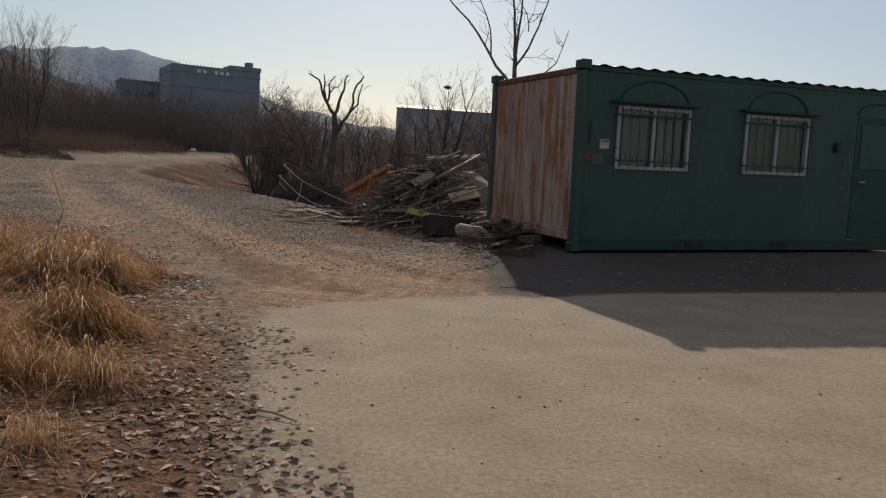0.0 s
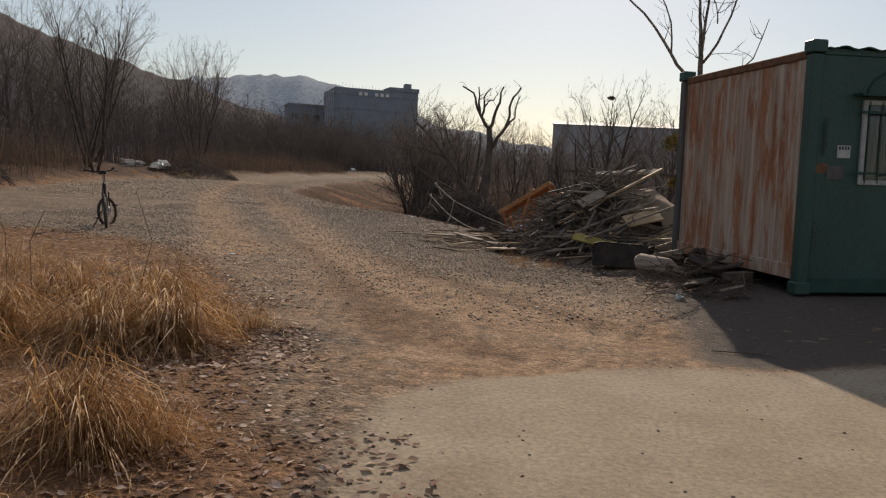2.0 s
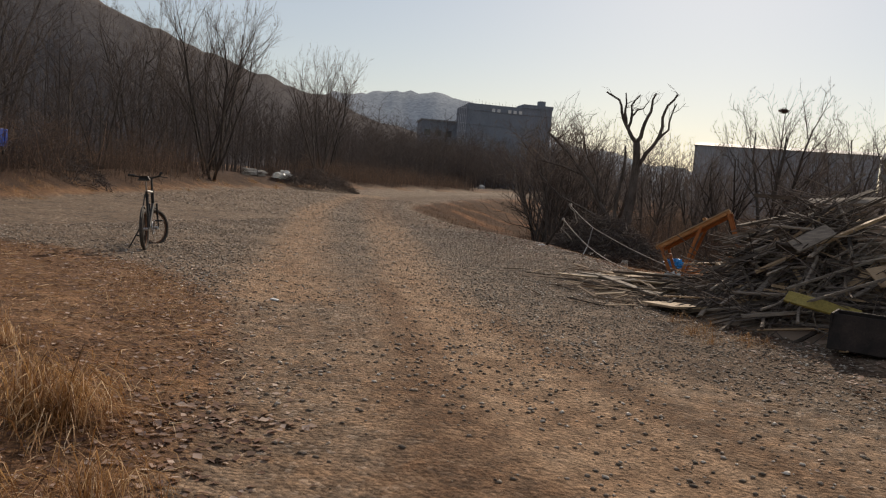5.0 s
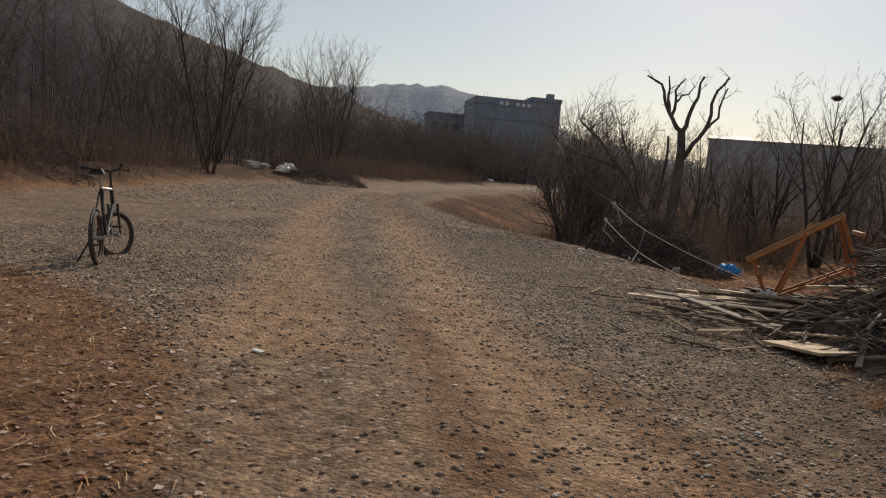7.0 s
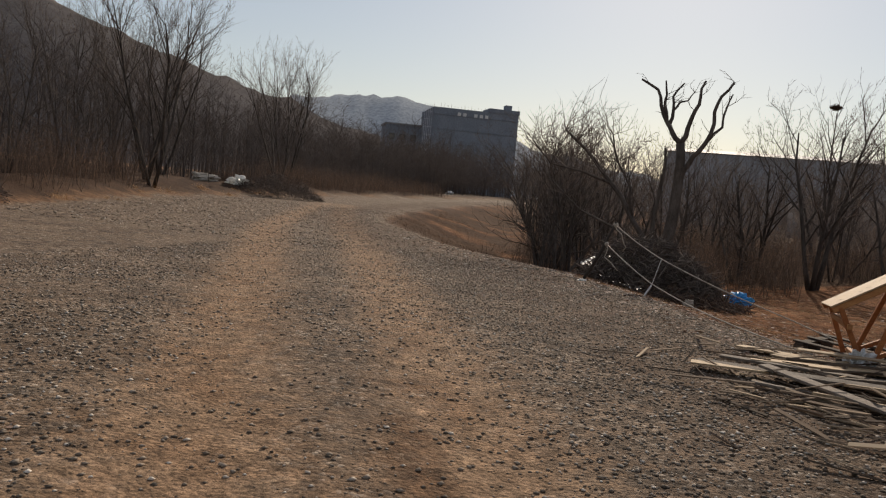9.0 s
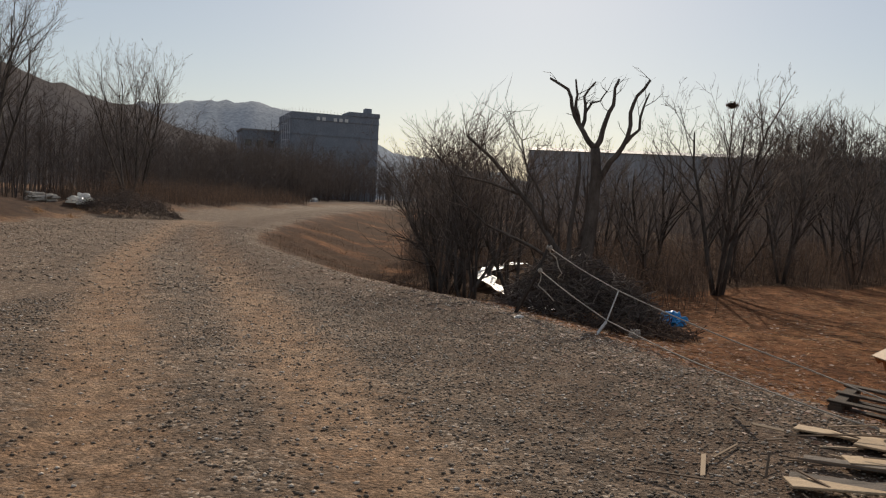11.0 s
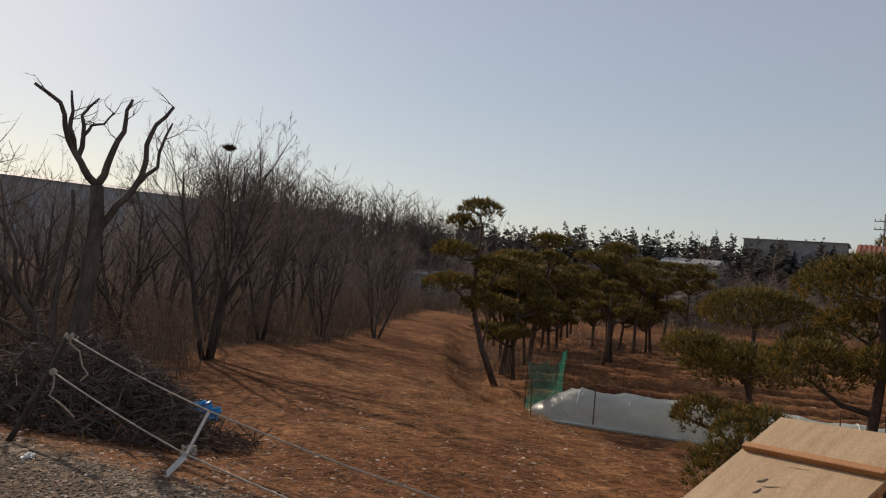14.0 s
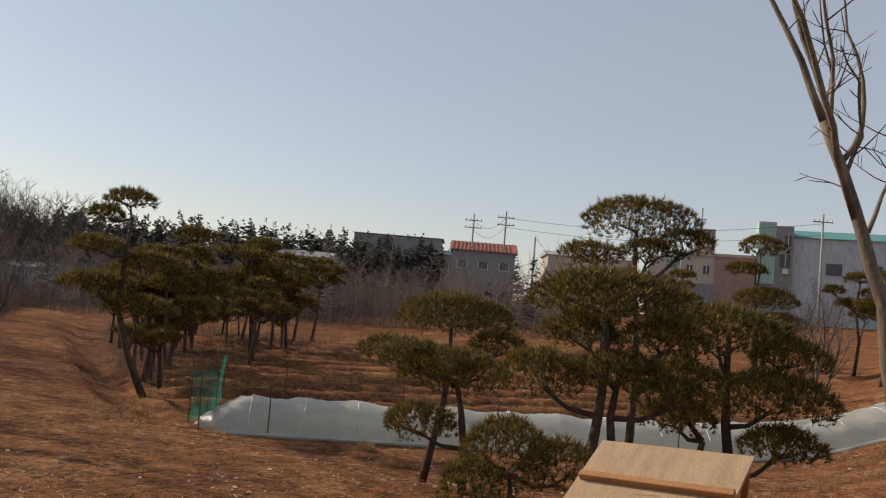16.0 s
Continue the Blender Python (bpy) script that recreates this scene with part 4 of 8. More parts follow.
def wood_proto():
    """A unit-high bare tree of thin tubes, for the far woods."""
    g = Geo()
    base, top = Vector((0, 0, 0)), Vector((random.uniform(-0.12, 0.12), random.uniform(-0.12, 0.12), 1))
    mid = base.lerp(top, 0.5) + Vector((random.uniform(-0.02, 0.02), random.uniform(-0.02, 0.02), 0))
    g.tube([base, mid], [0.0058, 0.004], 3, cap=False)
    g.tube([mid, top], [0.004, 0.0008], 3, cap=False)
    for i in range(21):
        u = random.uniform(0.14, 0.97)
        p = base.lerp(mid, u * 2) if u < 0.5 else mid.lerp(top, u * 2 - 1)
        a = random.uniform(0, 2 * math.pi)
        ln = random.uniform(0.14, 0.34) * (1.15 - 0.6 * u)
        d = Vector((math.cos(a) * 0.75, math.sin(a) * 0.75, random.uniform(0.3, 1.1))).normalized()
        q = p + d * ln
        g.ribbon([p, p.lerp(q, 0.5) + Vector((random.gauss(0, 0.01), random.gauss(0, 0.01), 0)), q], [0.003, 0.002])
        for j in range(4):
            st_ = p.lerp(q, random.uniform(0.3, 0.95))
            e = st_ + (d + Vector((random.uniform(-0.8, 0.8), random.uniform(-0.8, 0.8), random.uniform(-0.1, 0.6)))).normalized() * ln * random.uniform(0.3, 0.7)
            g.ribbon([st_, e], [0.0014])
    return g.v, tri(g.f)


def woods(name, spots, label, hmin, hmax, material=None):
    xy = np.array(spots)
    h = np.random.uniform(hmin, hmax, len(xy)) * xy[:, 2]
    where = np.stack([xy[:, 0], xy[:, 1], gz_many(xy[:, 0], xy[:, 1]) - 0.1], -1)
    ob = spread(name, [wood_proto() for _ in range(24)], where, np.random.uniform(0, 6.28, len(xy)), h, material or M_WOODS)
    return tagged(ob, label, "woods", kind="stuff")


def brush_proto():
    g = Geo()
    for k in range(7):
        b = Vector((random.gauss(0, 0.25), random.gauss(0, 0.25), -0.05))
        h = random.uniform(0.45, 1.2)
        t_ = b + Vector((random.gauss(0, 0.22) * h, random.gauss(0, 0.22) * h, h))
        mid = b.lerp(t_, 0.55) + Vector((random.gauss(0, 0.05), random.gauss(0, 0.05), 0)) * h
        g.ribbon([b, mid, t_], [0.0055, 0.004])
        for j in range(6):
            s_ = b.lerp(t_, random.uniform(0.15, 1))
            g.ribbon([s_, s_ + Vector((random.gauss(0, 0.25), random.gauss(0, 0.25), random.uniform(0.0, 0.3))) * h * 0.7], [0.0035])
    return g.v, tri(g.f)


def brush(name, spots, label, hmin, hmax, material=None):
    xy = np.array(spots)
    where = np.stack([xy[:, 0], xy[:, 1], gz_many(xy[:, 0], xy[:, 1])], -1)
    ob = spread(name, [brush_proto() for _ in range(20)], where, np.random.uniform(0, 6.28, len(xy)), np.random.uniform(hmin, hmax, len(xy)), material or M_BRUSH)
    return tagged(ob, label, "undergrowth", kind="stuff")


geo_seed(31)
spots = []
for i in range(1250):
    y = random.uniform(14, 170)
    x = float(poly_at(WEST_EDGE, y)) - 2.5 - abs(random.gauss(0, 16)) - random.uniform(0, 3)
    spots.append((x, y, min(1.0, 0.55 + (float(poly_at(WEST_EDGE, y)) - x) / 30)))
for i in range(700):
    y = random.uniform(105, 168)
    spots.append((float(poly_at(WEST_EDGE, y)) - 2.5 - random.uniform(0, 26), y, random.uniform(0.8, 1.25)))
for i in range(600):
    spots.append((random.uniform(-64, -8), random.uniform(176, 222), random.uniform(1.0, 1.5)))
woods("bare_woods_west", spots, "hazy brown bare woodland along the lane", 5.0, 8.5)
spots = []
for i in range(900):
    y = random.uniform(41, 150) if i % 2 else random.uniform(43, 75)
    x = random.uniform(-18 - (y - 44) * 0.18, 3 + (y - 41) * 0.72)
    if east_side(x, y) > 3 and x > bank_clear(y) + 0.5:
        spots.append((x, y, 0.8))
woods("bare_woods_gully", spots, "brown bare thicket beyond the gully", 3.2, 5.6, M_THICKET)


spots = []
for i in range(1500):
    y = random.uniform(28, 62)
    x = float(poly_at(EAST_EDGE, y)) + random.uniform(1.2, 12 + (y - 28) * 0.25)
    if bank_clear(y) < x < -2.0 + (y - 30) * 0.45 and poly_dist(STREAM, x, y) > 1.6 and not (-6.6 < x < -3.0 and y < 36):
        spots.append((x, y, 7))
for i in range(1500):
    x = random.uniform(-4, 40)
    y = float(np.interp(x, [-4, -2, 5.5, 21, 40], [35.5, 36.5, 40.5, 61, 85])) + abs(random.gauss(0, 6)) - 0.5
    spots.append((x, y, 7))
for i in range(1100):
    x = random.uniform(-14, 40)
    y = float(np.interp(x, [-14, -4, -2, 5.5, 21, 40], [48, 43.5, 44, 47, 67, 90])) + random.uniform(0, 16)
    if east_side(x, y) > 1.5 and x > bank_clear(y):
        spots.append((x, y, 7))
brush("undergrowth_gully", spots, "dense brown leafless undergrowth on the gully bank", 0.7, 1.6)
spots = []
for i in range(2300):
    y = random.uniform(15, 110)
    x = float(poly_at(WEST_EDGE, y)) - 1.2 - abs(random.gauss(0, 4))
    if not (38 < y < 53 and x > -32):
        spots.append((x, y, 6))
brush("undergrowth_west", spots, "brown scrub under the trees along the lane", 0.5, 1.9)


# ---- dead tree behind the container ----
def dead_tree():
    bx, by = 2.35, 17.55
    t = thing("dead_tree", pose(bx, by, gz(bx, by)), "tall dead tree with peeling pale bark and bare limbs", "tree")
    o = Vector((bx, by, gz(bx, by)))
    g, tw = Geo(), Geo()
    limbs = [
        ([(2.35, 17.55, -0.3), (2.2, 17.7, 1.2), (2.05, 17.85, 2.26), (2.05, 18.02, 2.8), (2.04, 18.23, 3.46), (2.03, 18.4, 3.9)], 0.13, 0.08),
        ([(2.03, 18.4, 3.9), (2.0, 18.61, 4.47), (1.96, 18.9, 5.08), (1.9, 19.15, 5.8)], 0.07, 0.025),
        ([(2.04, 18.3, 3.65), (2.1, 18.5, 4.4), (2.15, 18.72, 5.07), (2.1, 18.85, 5.9)], 0.06, 0.02),
        ([(2.05, 18.1, 3.0), (1.62, 18.25, 3.5), (1.35, 18.35, 3.95), (0.95, 18.5, 4.5), (0.55, 18.7, 4.9), (0.3, 18.9, 5.5)], 0.065, 0.018),
        ([(1.5, 18.3, 3.7), (1.45, 18.3, 4.3), (1.2, 18.4, 4.9), (1.25, 18.4, 5.5)], 0.035, 0.012),
        ([(2.04, 18.25, 3.5), (2.3, 18.1, 3.9), (2.5, 18.12, 4.4), (2.68, 18.29, 4.95), (2.75, 18.4, 5.6)], 0.05, 0.015),
        ([(2.1, 18.0, 2.9), (2.6, 17.92, 3.3), (2.91, 17.88, 3.6), (3.12, 17.85, 4.3)], 0.04, 0.012),
        ([(2.06, 18.2, 3.4), (2.04, 18.08, 3.75), (2.04, 18.12, 4.25), (2.03, 18.29, 4.6)], 0.035, 0.012),
        ([(2.3, 18.35, 4.3), (2.25, 18.45, 4.7), (1.95, 18.5, 5.2)], 0.025, 0.01),
    ]
    opts = {"levels": 3, "kids": [3, 3, 2], "angle": (25, 60), "ratio": (0.4, 0.7), "crook": 0.3, "up": 0.03, "bare": 0.2, "thin": 0.0035}
    for i, (pts, r0, r1) in enumerate(limbs):
        fine = []
        for a, b in zip(pts, pts[1:]):
            a, b = Vector(a) - o, Vector(b) - o
            fine += [a, a.lerp(b, 0.5) + Vector((random.uniform(-0.025, 0.025), random.uniform(-0.025, 0.025), 0))]
        fine.append(Vector(pts[-1]) - o)
        n = len(fine)
        g.tube(fine, [0.56 * (r0 + (r1 - r0) * k / (n - 1)) for k in range(n)], 8)
        if i:
            for k in range(4):
                q = fine[random.randrange(1, n)]
                d = Vector((random.uniform(-1, 1), random.uniform(-1, 1), random.uniform(-0.1, 0.8))).normalized()
                grow(tw, q, d, random.uniform(0.3, 0.7), 0.009, 2, opts, tw)
    g.make("trunk", M_BARK_PALE, t, smooth=True)
    tagged(tw.make("twig_mass", M_BARK_PALE, t), kind="stuff")


geo_seed(41)
dead_tree()


# ---- pines ----
def pad(g, c, rx, ry, rz, n, blade=0.1, wide=0.007, per=9):
    """A clipped cushion of needle tufts: a dome above, ragged below."""
    a, rr = np.random.uniform(0, 2 * math.pi, n), np.sqrt(np.random.rand(n))
    edge = 1 + 0.12 * np.sin(3 * a + c[0] * 7) + 0.08 * np.sin(7 * a + c[1] * 5)
    px_, py_ = np.cos(a) * rr * rx * edge, np.sin(a) * rr * ry * edge
    low = np.where(np.random.rand(n) < 0.72, 1.0, np.random.uniform(-0.35, 0.9, n))
    pz = np.sqrt(1 - rr * rr) * rz * low + np.random.normal(0, 0.03, n)
    p = np.repeat(np.stack([px_ + c[0], py_ + c[1], pz + c[2]], -1), per, 0)
    out = np.repeat(np.stack([px_ / rx * 0.7, py_ / ry * 0.7, np.full(n, 0.75)], -1), per, 0)
    d = out + np.random.normal(0, 0.52, out.shape)
    d /= np.linalg.norm(d, axis=1)[:, None]
    s = np.cross(d, np.random.normal(0, 1, d.shape))
    s *= wide / np.linalg.norm(s, axis=1)[:, None]
    q = p + d * (blade * np.random.uniform(0.6, 1.2, len(p)))[:, None]
    o = len(g.v)
    g.v += np.stack([p - s, p + s, q], 1).reshape(-1, 3).tolist()
    g.f += (o + np.arange(len(p) * 3).reshape(-1, 3)).tolist()


def pine(m, stems, pads, label, group="", n=260, blade=0.1, wide=0.006, per=9):
    t = thing("pine_tree", m, label, "pine", group)
    trunk = Geo()
    tips = []
    for pts, r0, r1 in stems:
        k = len(pts)
        trunk.tube(pts, [r0 + (r1 - r0) * i / (k - 1) for i in range(k)], 8)
        tips += [Vector(p) for p in pts[1:]]
    crown = Geo()
    for (x, y, z, rx, ry, rz) in pads:
        rx, ry, rz = rx * 1.05, ry * 1.05, rz * 1.45
        c = Vector((x, y, z - rz * 0.3))
        near = min(tips, key=lambda q: (q - c).length + (2 if q.z > z else 0))
        mid = near.lerp(c, 0.5) + Vector((0, 0, -0.08))
        trunk.tube([near, mid, c + Vector((0, 0, -0.02))], [0.035, 0.028, 0.015], 6)
        for k in range(5):
            a = random.uniform(0, 2 * math.pi)
            e = c + Vector((math.cos(a) * rx * 0.75, math.sin(a) * ry * 0.75, rz * 0.25))
            trunk.tube([mid.lerp(c, random.uniform(0.2, 0.9)), c.lerp(e, 0.5) + Vector((0, 0, -0.03)), e], [0.016, 0.011, 0.005], 4, cap=False)
        pad(crown, c, rx, ry, rz, int(1.7 * n * (rx * ry) / 0.36) + 60, blade, wide, per)
    trunk.make("trunk", M_PINE_BARK, t, smooth=True)
    tagged(crown.make("crown", M_NEEDLE, t), kind="stuff")
    return t


def at_ground(x, y):
    return pose(x, y, gz(x, y))


geo_seed(51)
LBL = "cloud-pruned pine with flat pads of olive green needles"
# twin-stemmed pine beside the plywood rack
z = gz(2.5, 20.5)
pine(at_ground(2.5, 20.5),
     [([(0, 0.05, -0.1), (-0.02, 0.06, 0.8), (0.03, 0.0, 1.4), (0.05, -0.05, 2.0), (0.0, 0.0, 2.5)], 0.07, 0.035), ([(0.05, -0.1, -0.1), (0.05, -0.2, 0.8), (0.08, -0.12, 1.4), (0.05, -0.2, 1.9)], 0.065, 0.03)],
     [(0.0, -0.05, 2.15 - z, 0.72, 0.78, 0.26), (-0.15, 0.62, 1.25 - z, 0.42, 0.5, 0.24), (0.1, -0.15, 1.35 - z, 0.45, 0.42, 0.2), (0.2, -0.62, 1.75 - z, 0.42, 0.42, 0.2), (0.35, 0.35, 1.75 - z, 0.42, 0.4, 0.18), (0.1, -0.75, 1.15 - z, 0.36, 0.36, 0.18)],
     "twin-stemmed cloud-pruned pine beside the plywood rack", n=480)
z = gz(5.2, 24.0)
pine(at_ground(5.2, 24.0), [([(0.2, 0.3, -0.1), (0.12, 0.1, 0.7), (0.0, -0.1, 1.3), (-0.12, -0.22, 1.8), (-0.2, -0.25, 2.5)], 0.075, 0.03)],
     [(-0.2, -0.25, 1.75 - z, 0.82, 0.82, 0.3), (0.55, -0.7, 1.32 - z, 0.42, 0.42, 0.2), (-0.1, 0.95, 1.1 - z, 0.45, 0.45, 0.2), (0.3, 0.2, 0.9 - z, 0.5, 0.5, 0.2)],
     "cloud-pruned pine with a wide domed top pad", "garden pines", n=420)
z = gz(3.85, 22.75)
pine(at_ground(3.85, 22.75), [([(0, 0, -0.1), (0.02, 0.03, 0.6), (-0.05, 0.08, 1.1), (-0.1, 0.16, 1.5)], 0.065, 0.035), ([(0.02, -0.02, 0.4), (0.2, -0.2, 0.6), (0.16, -0.25, 1.0)], 0.04, 0.03)],
     [(-0.12, 0.25, 1.02 - z, 0.7, 0.68, 0.28), (-0.28, 0.6, 0.3 - z, 0.46, 0.46, 0.22), (-0.4, 0.76, 1.2 - z, 0.42, 0.42, 0.19)],
     "low cloud-pruned pine with drooping lower pads", "garden pines", n=420)
z = gz(3.9, 19.4)
pine(at_ground(3.9, 19.4),
     [([(0, 0, -0.1), (0.03, -0.05, 0.8), (-0.03, 0.02, 1.4), (0.0, 0.05, 2.0), (0.0, 0.05, 2.5)], 0.075, 0.03), ([(-0.1, 0.4, -0.1), (-0.08, 0.35, 0.7), (-0.02, 0.27, 1.2)], 0.055, 0.035)],
     [(-0.05, 0.17, 1.87 - z, 0.7, 0.74, 0.27), (0.1, -0.6, 1.65 - z, 0.44, 0.4, 0.18), (-0.1, 0.65, 1.3 - z, 0.48, 0.48, 0.22), (0.05, -0.45, 1.17 - z, 0.66, 0.62, 0.26), (0.1, -0.57, 0.65 - z, 0.44, 0.44, 0.18), (0.0, 0.6, 0.82 - z, 0.4, 0.4, 0.18)],
     "dark dense cloud-pruned pine with layered pads", "garden pines", n=420)
z = gz(1.55, 21.0)
pine(at_ground(1.55, 21.0), [([(0, 0, -0.1), (0.02, 0.0, 0.4), (0.0, 0.05, 0.8)], 0.04, 0.02)],
     [(0.0, 0.1, 0.5 - z, 0.42, 0.42, 0.3), (0.1, -0.45, 0.4 - z, 0.35, 0.35, 0.25), (-0.15, 0.35, 0.15 - z, 0.35, 0.35, 0.22)], "low bushy young pine in the field corner", "garden pines", n=330, blade=0.12)
z = gz(6.0, 21.25)
pine(at_ground(6.0, 21.25), [([(0.05, 0, -0.1), (0.1, -0.08, 1.2), (0.08, -0.1, 2.4), (0.0, -0.02, 3.4), (0, 0, 4.3)], 0.075, 0.03)],
     [(-0.03, 0.0, 3.42 - z, 0.68, 0.78, 0.3), (0.05, 0.72, 2.88 - z, 0.46, 0.44, 0.17), (0.1, -0.72, 3.1 - z, 0.38, 0.38, 0.18), (0.0, -0.2, 2.95 - z, 0.4, 0.4, 0.15)],
     "umbrella-topped cloud-pruned pine on a slender trunk", "garden pines", n=330)
z = gz(43.5, 25)
pine(at_ground(43.5, 25.0), [([(0, 0, -0.1), (0.05, 0, 2.0), (0.0, 0.2, 4.0), (0, 0, 5.6)], 0.16, 0.05)],
     [(0, 0, 6.6 - z, 1.0, 1.2, 0.6), (0, 0.8, 5.3 - z, 1.0, 1.0, 0.4), (0.1, -0.3, 3.6 - z, 1.5, 1.6, 0.6), (0, -1.2, 2.2 - z, 1.4, 1.4, 0.6)], "narrow pine with knobbly pads", "garden pines", n=60, blade=0.24, wide=0.02)
# grove along the ditch
z = gz(7.9, 33.8)
pine(at_ground(7.9, 33.8), [([(0, 0, -0.1), (-0.35, 0.35, 1.0), (-0.7, 0.5, 2.2), (-0.95, 0.1, 3.4), (-1.0, -0.1, 4.3)], 0.1, 0.035)],
     [(-1.1, -0.1, 3.75 - z, 0.5, 0.5, 0.22), (-1.5, 0.2, 3.35 - z, 0.35, 0.35, 0.16), (-1.5, 0.4, 2.6 - z, 0.55, 0.55, 0.18), (-0.4, -0.2, 2.3 - z, 0.7, 0.7, 0.2), (-1.1, 0.8, 1.7 - z, 0.8, 0.8, 0.22), (-0.3, 0.2, 1.2 - z, 0.8, 0.7, 0.22)], "tall leaning pine with a small top pad", "pine grove", n=150, blade=0.15, wide=0.011)
grove = []
for v in range(4):
    h = random.uniform(2.7, 3.7)
    lean = random.uniform(-0.5, 0.5)
    st = [([(0, 0, -0.1), (lean * 0.4, 0.1, h * 0.35), (lean * 0.8, -0.1, h * 0.65), (lean, 0, h * 0.95)], 0.07, 0.03)]
    pads_ = [(lean, 0, h * 0.97, 0.5, 0.5, 0.16)]
    for k in range(7):
        a = k * 1.35 + v
        pads_.append((lean * 0.6 + math.cos(a) * random.uniform(0.4, 0.95), math.sin(a) * random.uniform(0.4, 0.95), h * random.uniform(0.42, 0.92), random.uniform(0.28, 0.52), random.uniform(0.28, 0.52), 0.13))
    gx, gy = [(9.6, 35.2), (10.6, 36.8), (12.5, 38.3), (13.8, 41.0)][v]
    grove.append(pine(at_ground(gx, gy), st, pads_, "cloud-pruned pine in the nursery grove", "pine grove", n=130, blade=0.16, wide=0.012, per=8))
for i in range(30):
    u = random.random()
    q = random.random()
    x = 9.5 + u * 17 + q * (1.5 + 9 * u)
    y = 36.2 + u * 24 - q * (0.8 + 12 * u)
    o = copy_thing(grove[i % 4], pose(x, y, gz(x, y), 0, 0, random.uniform(0, 360)))
    s_ = random.uniform(0.85, 1.3)
    o.scale = (s_, s_, s_)


spots = []
for i in range(420):
    u, q = random.random(), random.random()
    spots.append((8.6 + u * 18 + q * (1.5 + 9 * u), 35.6 + u * 24 - q * (0.8 + 12 * u), 5))
brush("undergrowth_grove", spots, "dark scrub and suckers under the nursery pines", 0.4, 1.1)


# ---- plastic tunnel, net and plot ----
def film_material():
    m, t, bsdf = nodes_of("clear_film")
    n = noise_fac(t, 3.0, 5.0, 0.7, (1, 1, 2))
    t.links.new(ramp(t, n, [(0.3, (0.52, 0.56, 0.5)), (0.55, (0.68, 0.71, 0.65)), (0.75, (0.86, 0.86, 0.82))]), bsdf.inputs["Base Color"])
    bsdf.inputs["Roughness"].default_value = 0.28
    bsdf.inputs["Transmission Weight"].default_value = 0.25
    tr = t.nodes.new("ShaderNodeBsdfTranslucent")
    tr.inputs["Color"].default_value = (0.74, 0.78, 0.7, 1)
    ms = t.nodes.new("ShaderNodeMixShader")
    ms.inputs[0].default_value = 0.45
    t.links.new(bsdf.outputs[0], ms.inputs[1])
    t.links.new(tr.outputs[0], ms.inputs[2])
    t.links.new(ms.outputs[0], t.nodes["Material Output"].inputs["Surface"])
    bumped(t, bsdf, noise_fac(t, 9.0, 4.0, 0.6, (3, 1, 0.6)), 0.8, 0.03)
    return m


def net_material():
    m, t, bsdf = nodes_of("green_net")
    bsdf.inputs["Base Color"].default_value = (0.006, 0.15, 0.11, 1)
    bsdf.inputs["Roughness"].default_value = 0.7
    tr = t.nodes.new("ShaderNodeBsdfTranslucent")
    tr.inputs["Color"].default_value = (0.01, 0.24, 0.17, 1)
    cl = t.nodes.new("ShaderNodeBsdfTransparent")
    m1, m2 = t.nodes.new("ShaderNodeMixShader"), t.nodes.new("ShaderNodeMixShader")
    m1.inputs[0].default_value, m2.inputs[0].default_value = 0.5, 0.5
    t.links.new(bsdf.outputs[0], m1.inputs[1])
    t.links.new(tr.outputs[0], m1.inputs[2])
    t.links.new(m1.outputs[0], m2.inputs[1])
    t.links.new(cl.outputs[0], m2.inputs[2])
    t.links.new(m2.outputs[0], t.nodes["Material Output"].inputs["Surface"])
    return m


M_FILM, M_NET = film_material(), net_material()
T_A, T_B = Vector((6.3, 30.3, 0)), Vector((16.6, 17.0, 0))


def tunnel(a, b, half, high, label, taper=1.2):
    """A low film tunnel over hoops; its ends are gathered to the ground."""
    t = thing("plastic_tunnel", Matrix(), label, "tunnel")
    d = (b - a)
    ln = d.length
    d.normalize()
    side = Vector((-d.y, d.x, 0))
    g = Geo()
    n, m_ = int(ln / 0.12), 15
    for i in range(n + 1):
        s = ln * i / n
        k = min(1.0, s / taper, (ln - s) / taper)
        k = 0.12 + 0.88 * (1 - (1 - max(k, 0)) ** 2)
        sag = 1 - 0.07 * abs(math.sin(math.pi * s / 1.1)) + 0.025 * math.sin(s * 2.7)
        c = a + d * s
        z0_ = gz(c.x, c.y)
        for j in range(m_):
            u = math.pi * j / (m_ - 1)
            w_ = half * (0.55 + 0.45 * k) * math.cos(u) * (1.12 if j in (0, m_ - 1) else 1)
            q = c + side * w_
            g.v.append((q.x + random.gauss(0, 0.018), q.y + random.gauss(0, 0.018), z0_ + 0.01 + high * k * sag * math.sin(u) ** 0.8 + random.gauss(0, 0.014)))
    g.f += [(i * m_ + j, i * m_ + j + 1, (i + 1) * m_ + j + 1, (i + 1) * m_ + j) for i in range(n) for j in range(m_ - 1)]
    g.make("film", M_FILM, t, smooth=True)
    for i in range(1, int(ln / 1.1)):
        c = a + d * (i * 1.1)
        z0_ = gz(c.x, c.y)
        Geo().tube([(c + side * half * 1.01 * math.cos(u)) + Vector((0, 0, z0_ + high * 1.01 * math.sin(u) ** 0.8)) for u in np.linspace(0, math.pi, 11)], 0.011, 5).make("hoop", M_WHITE, t)
    for sgn in (-1, 1):
        pts = [a + d * s + side * sgn * half * 1.15 for s in np.linspace(0.6, ln - 0.6, 30)]
        Geo().tube([Vector((p.x, p.y, gz(p.x, p.y) + 0.03)) + Vector((random.gauss(0, 0.02), random.gauss(0, 0.02), 0)) for p in pts], 0.045, 6).make("film_hem", M_FILM, t)
    return t


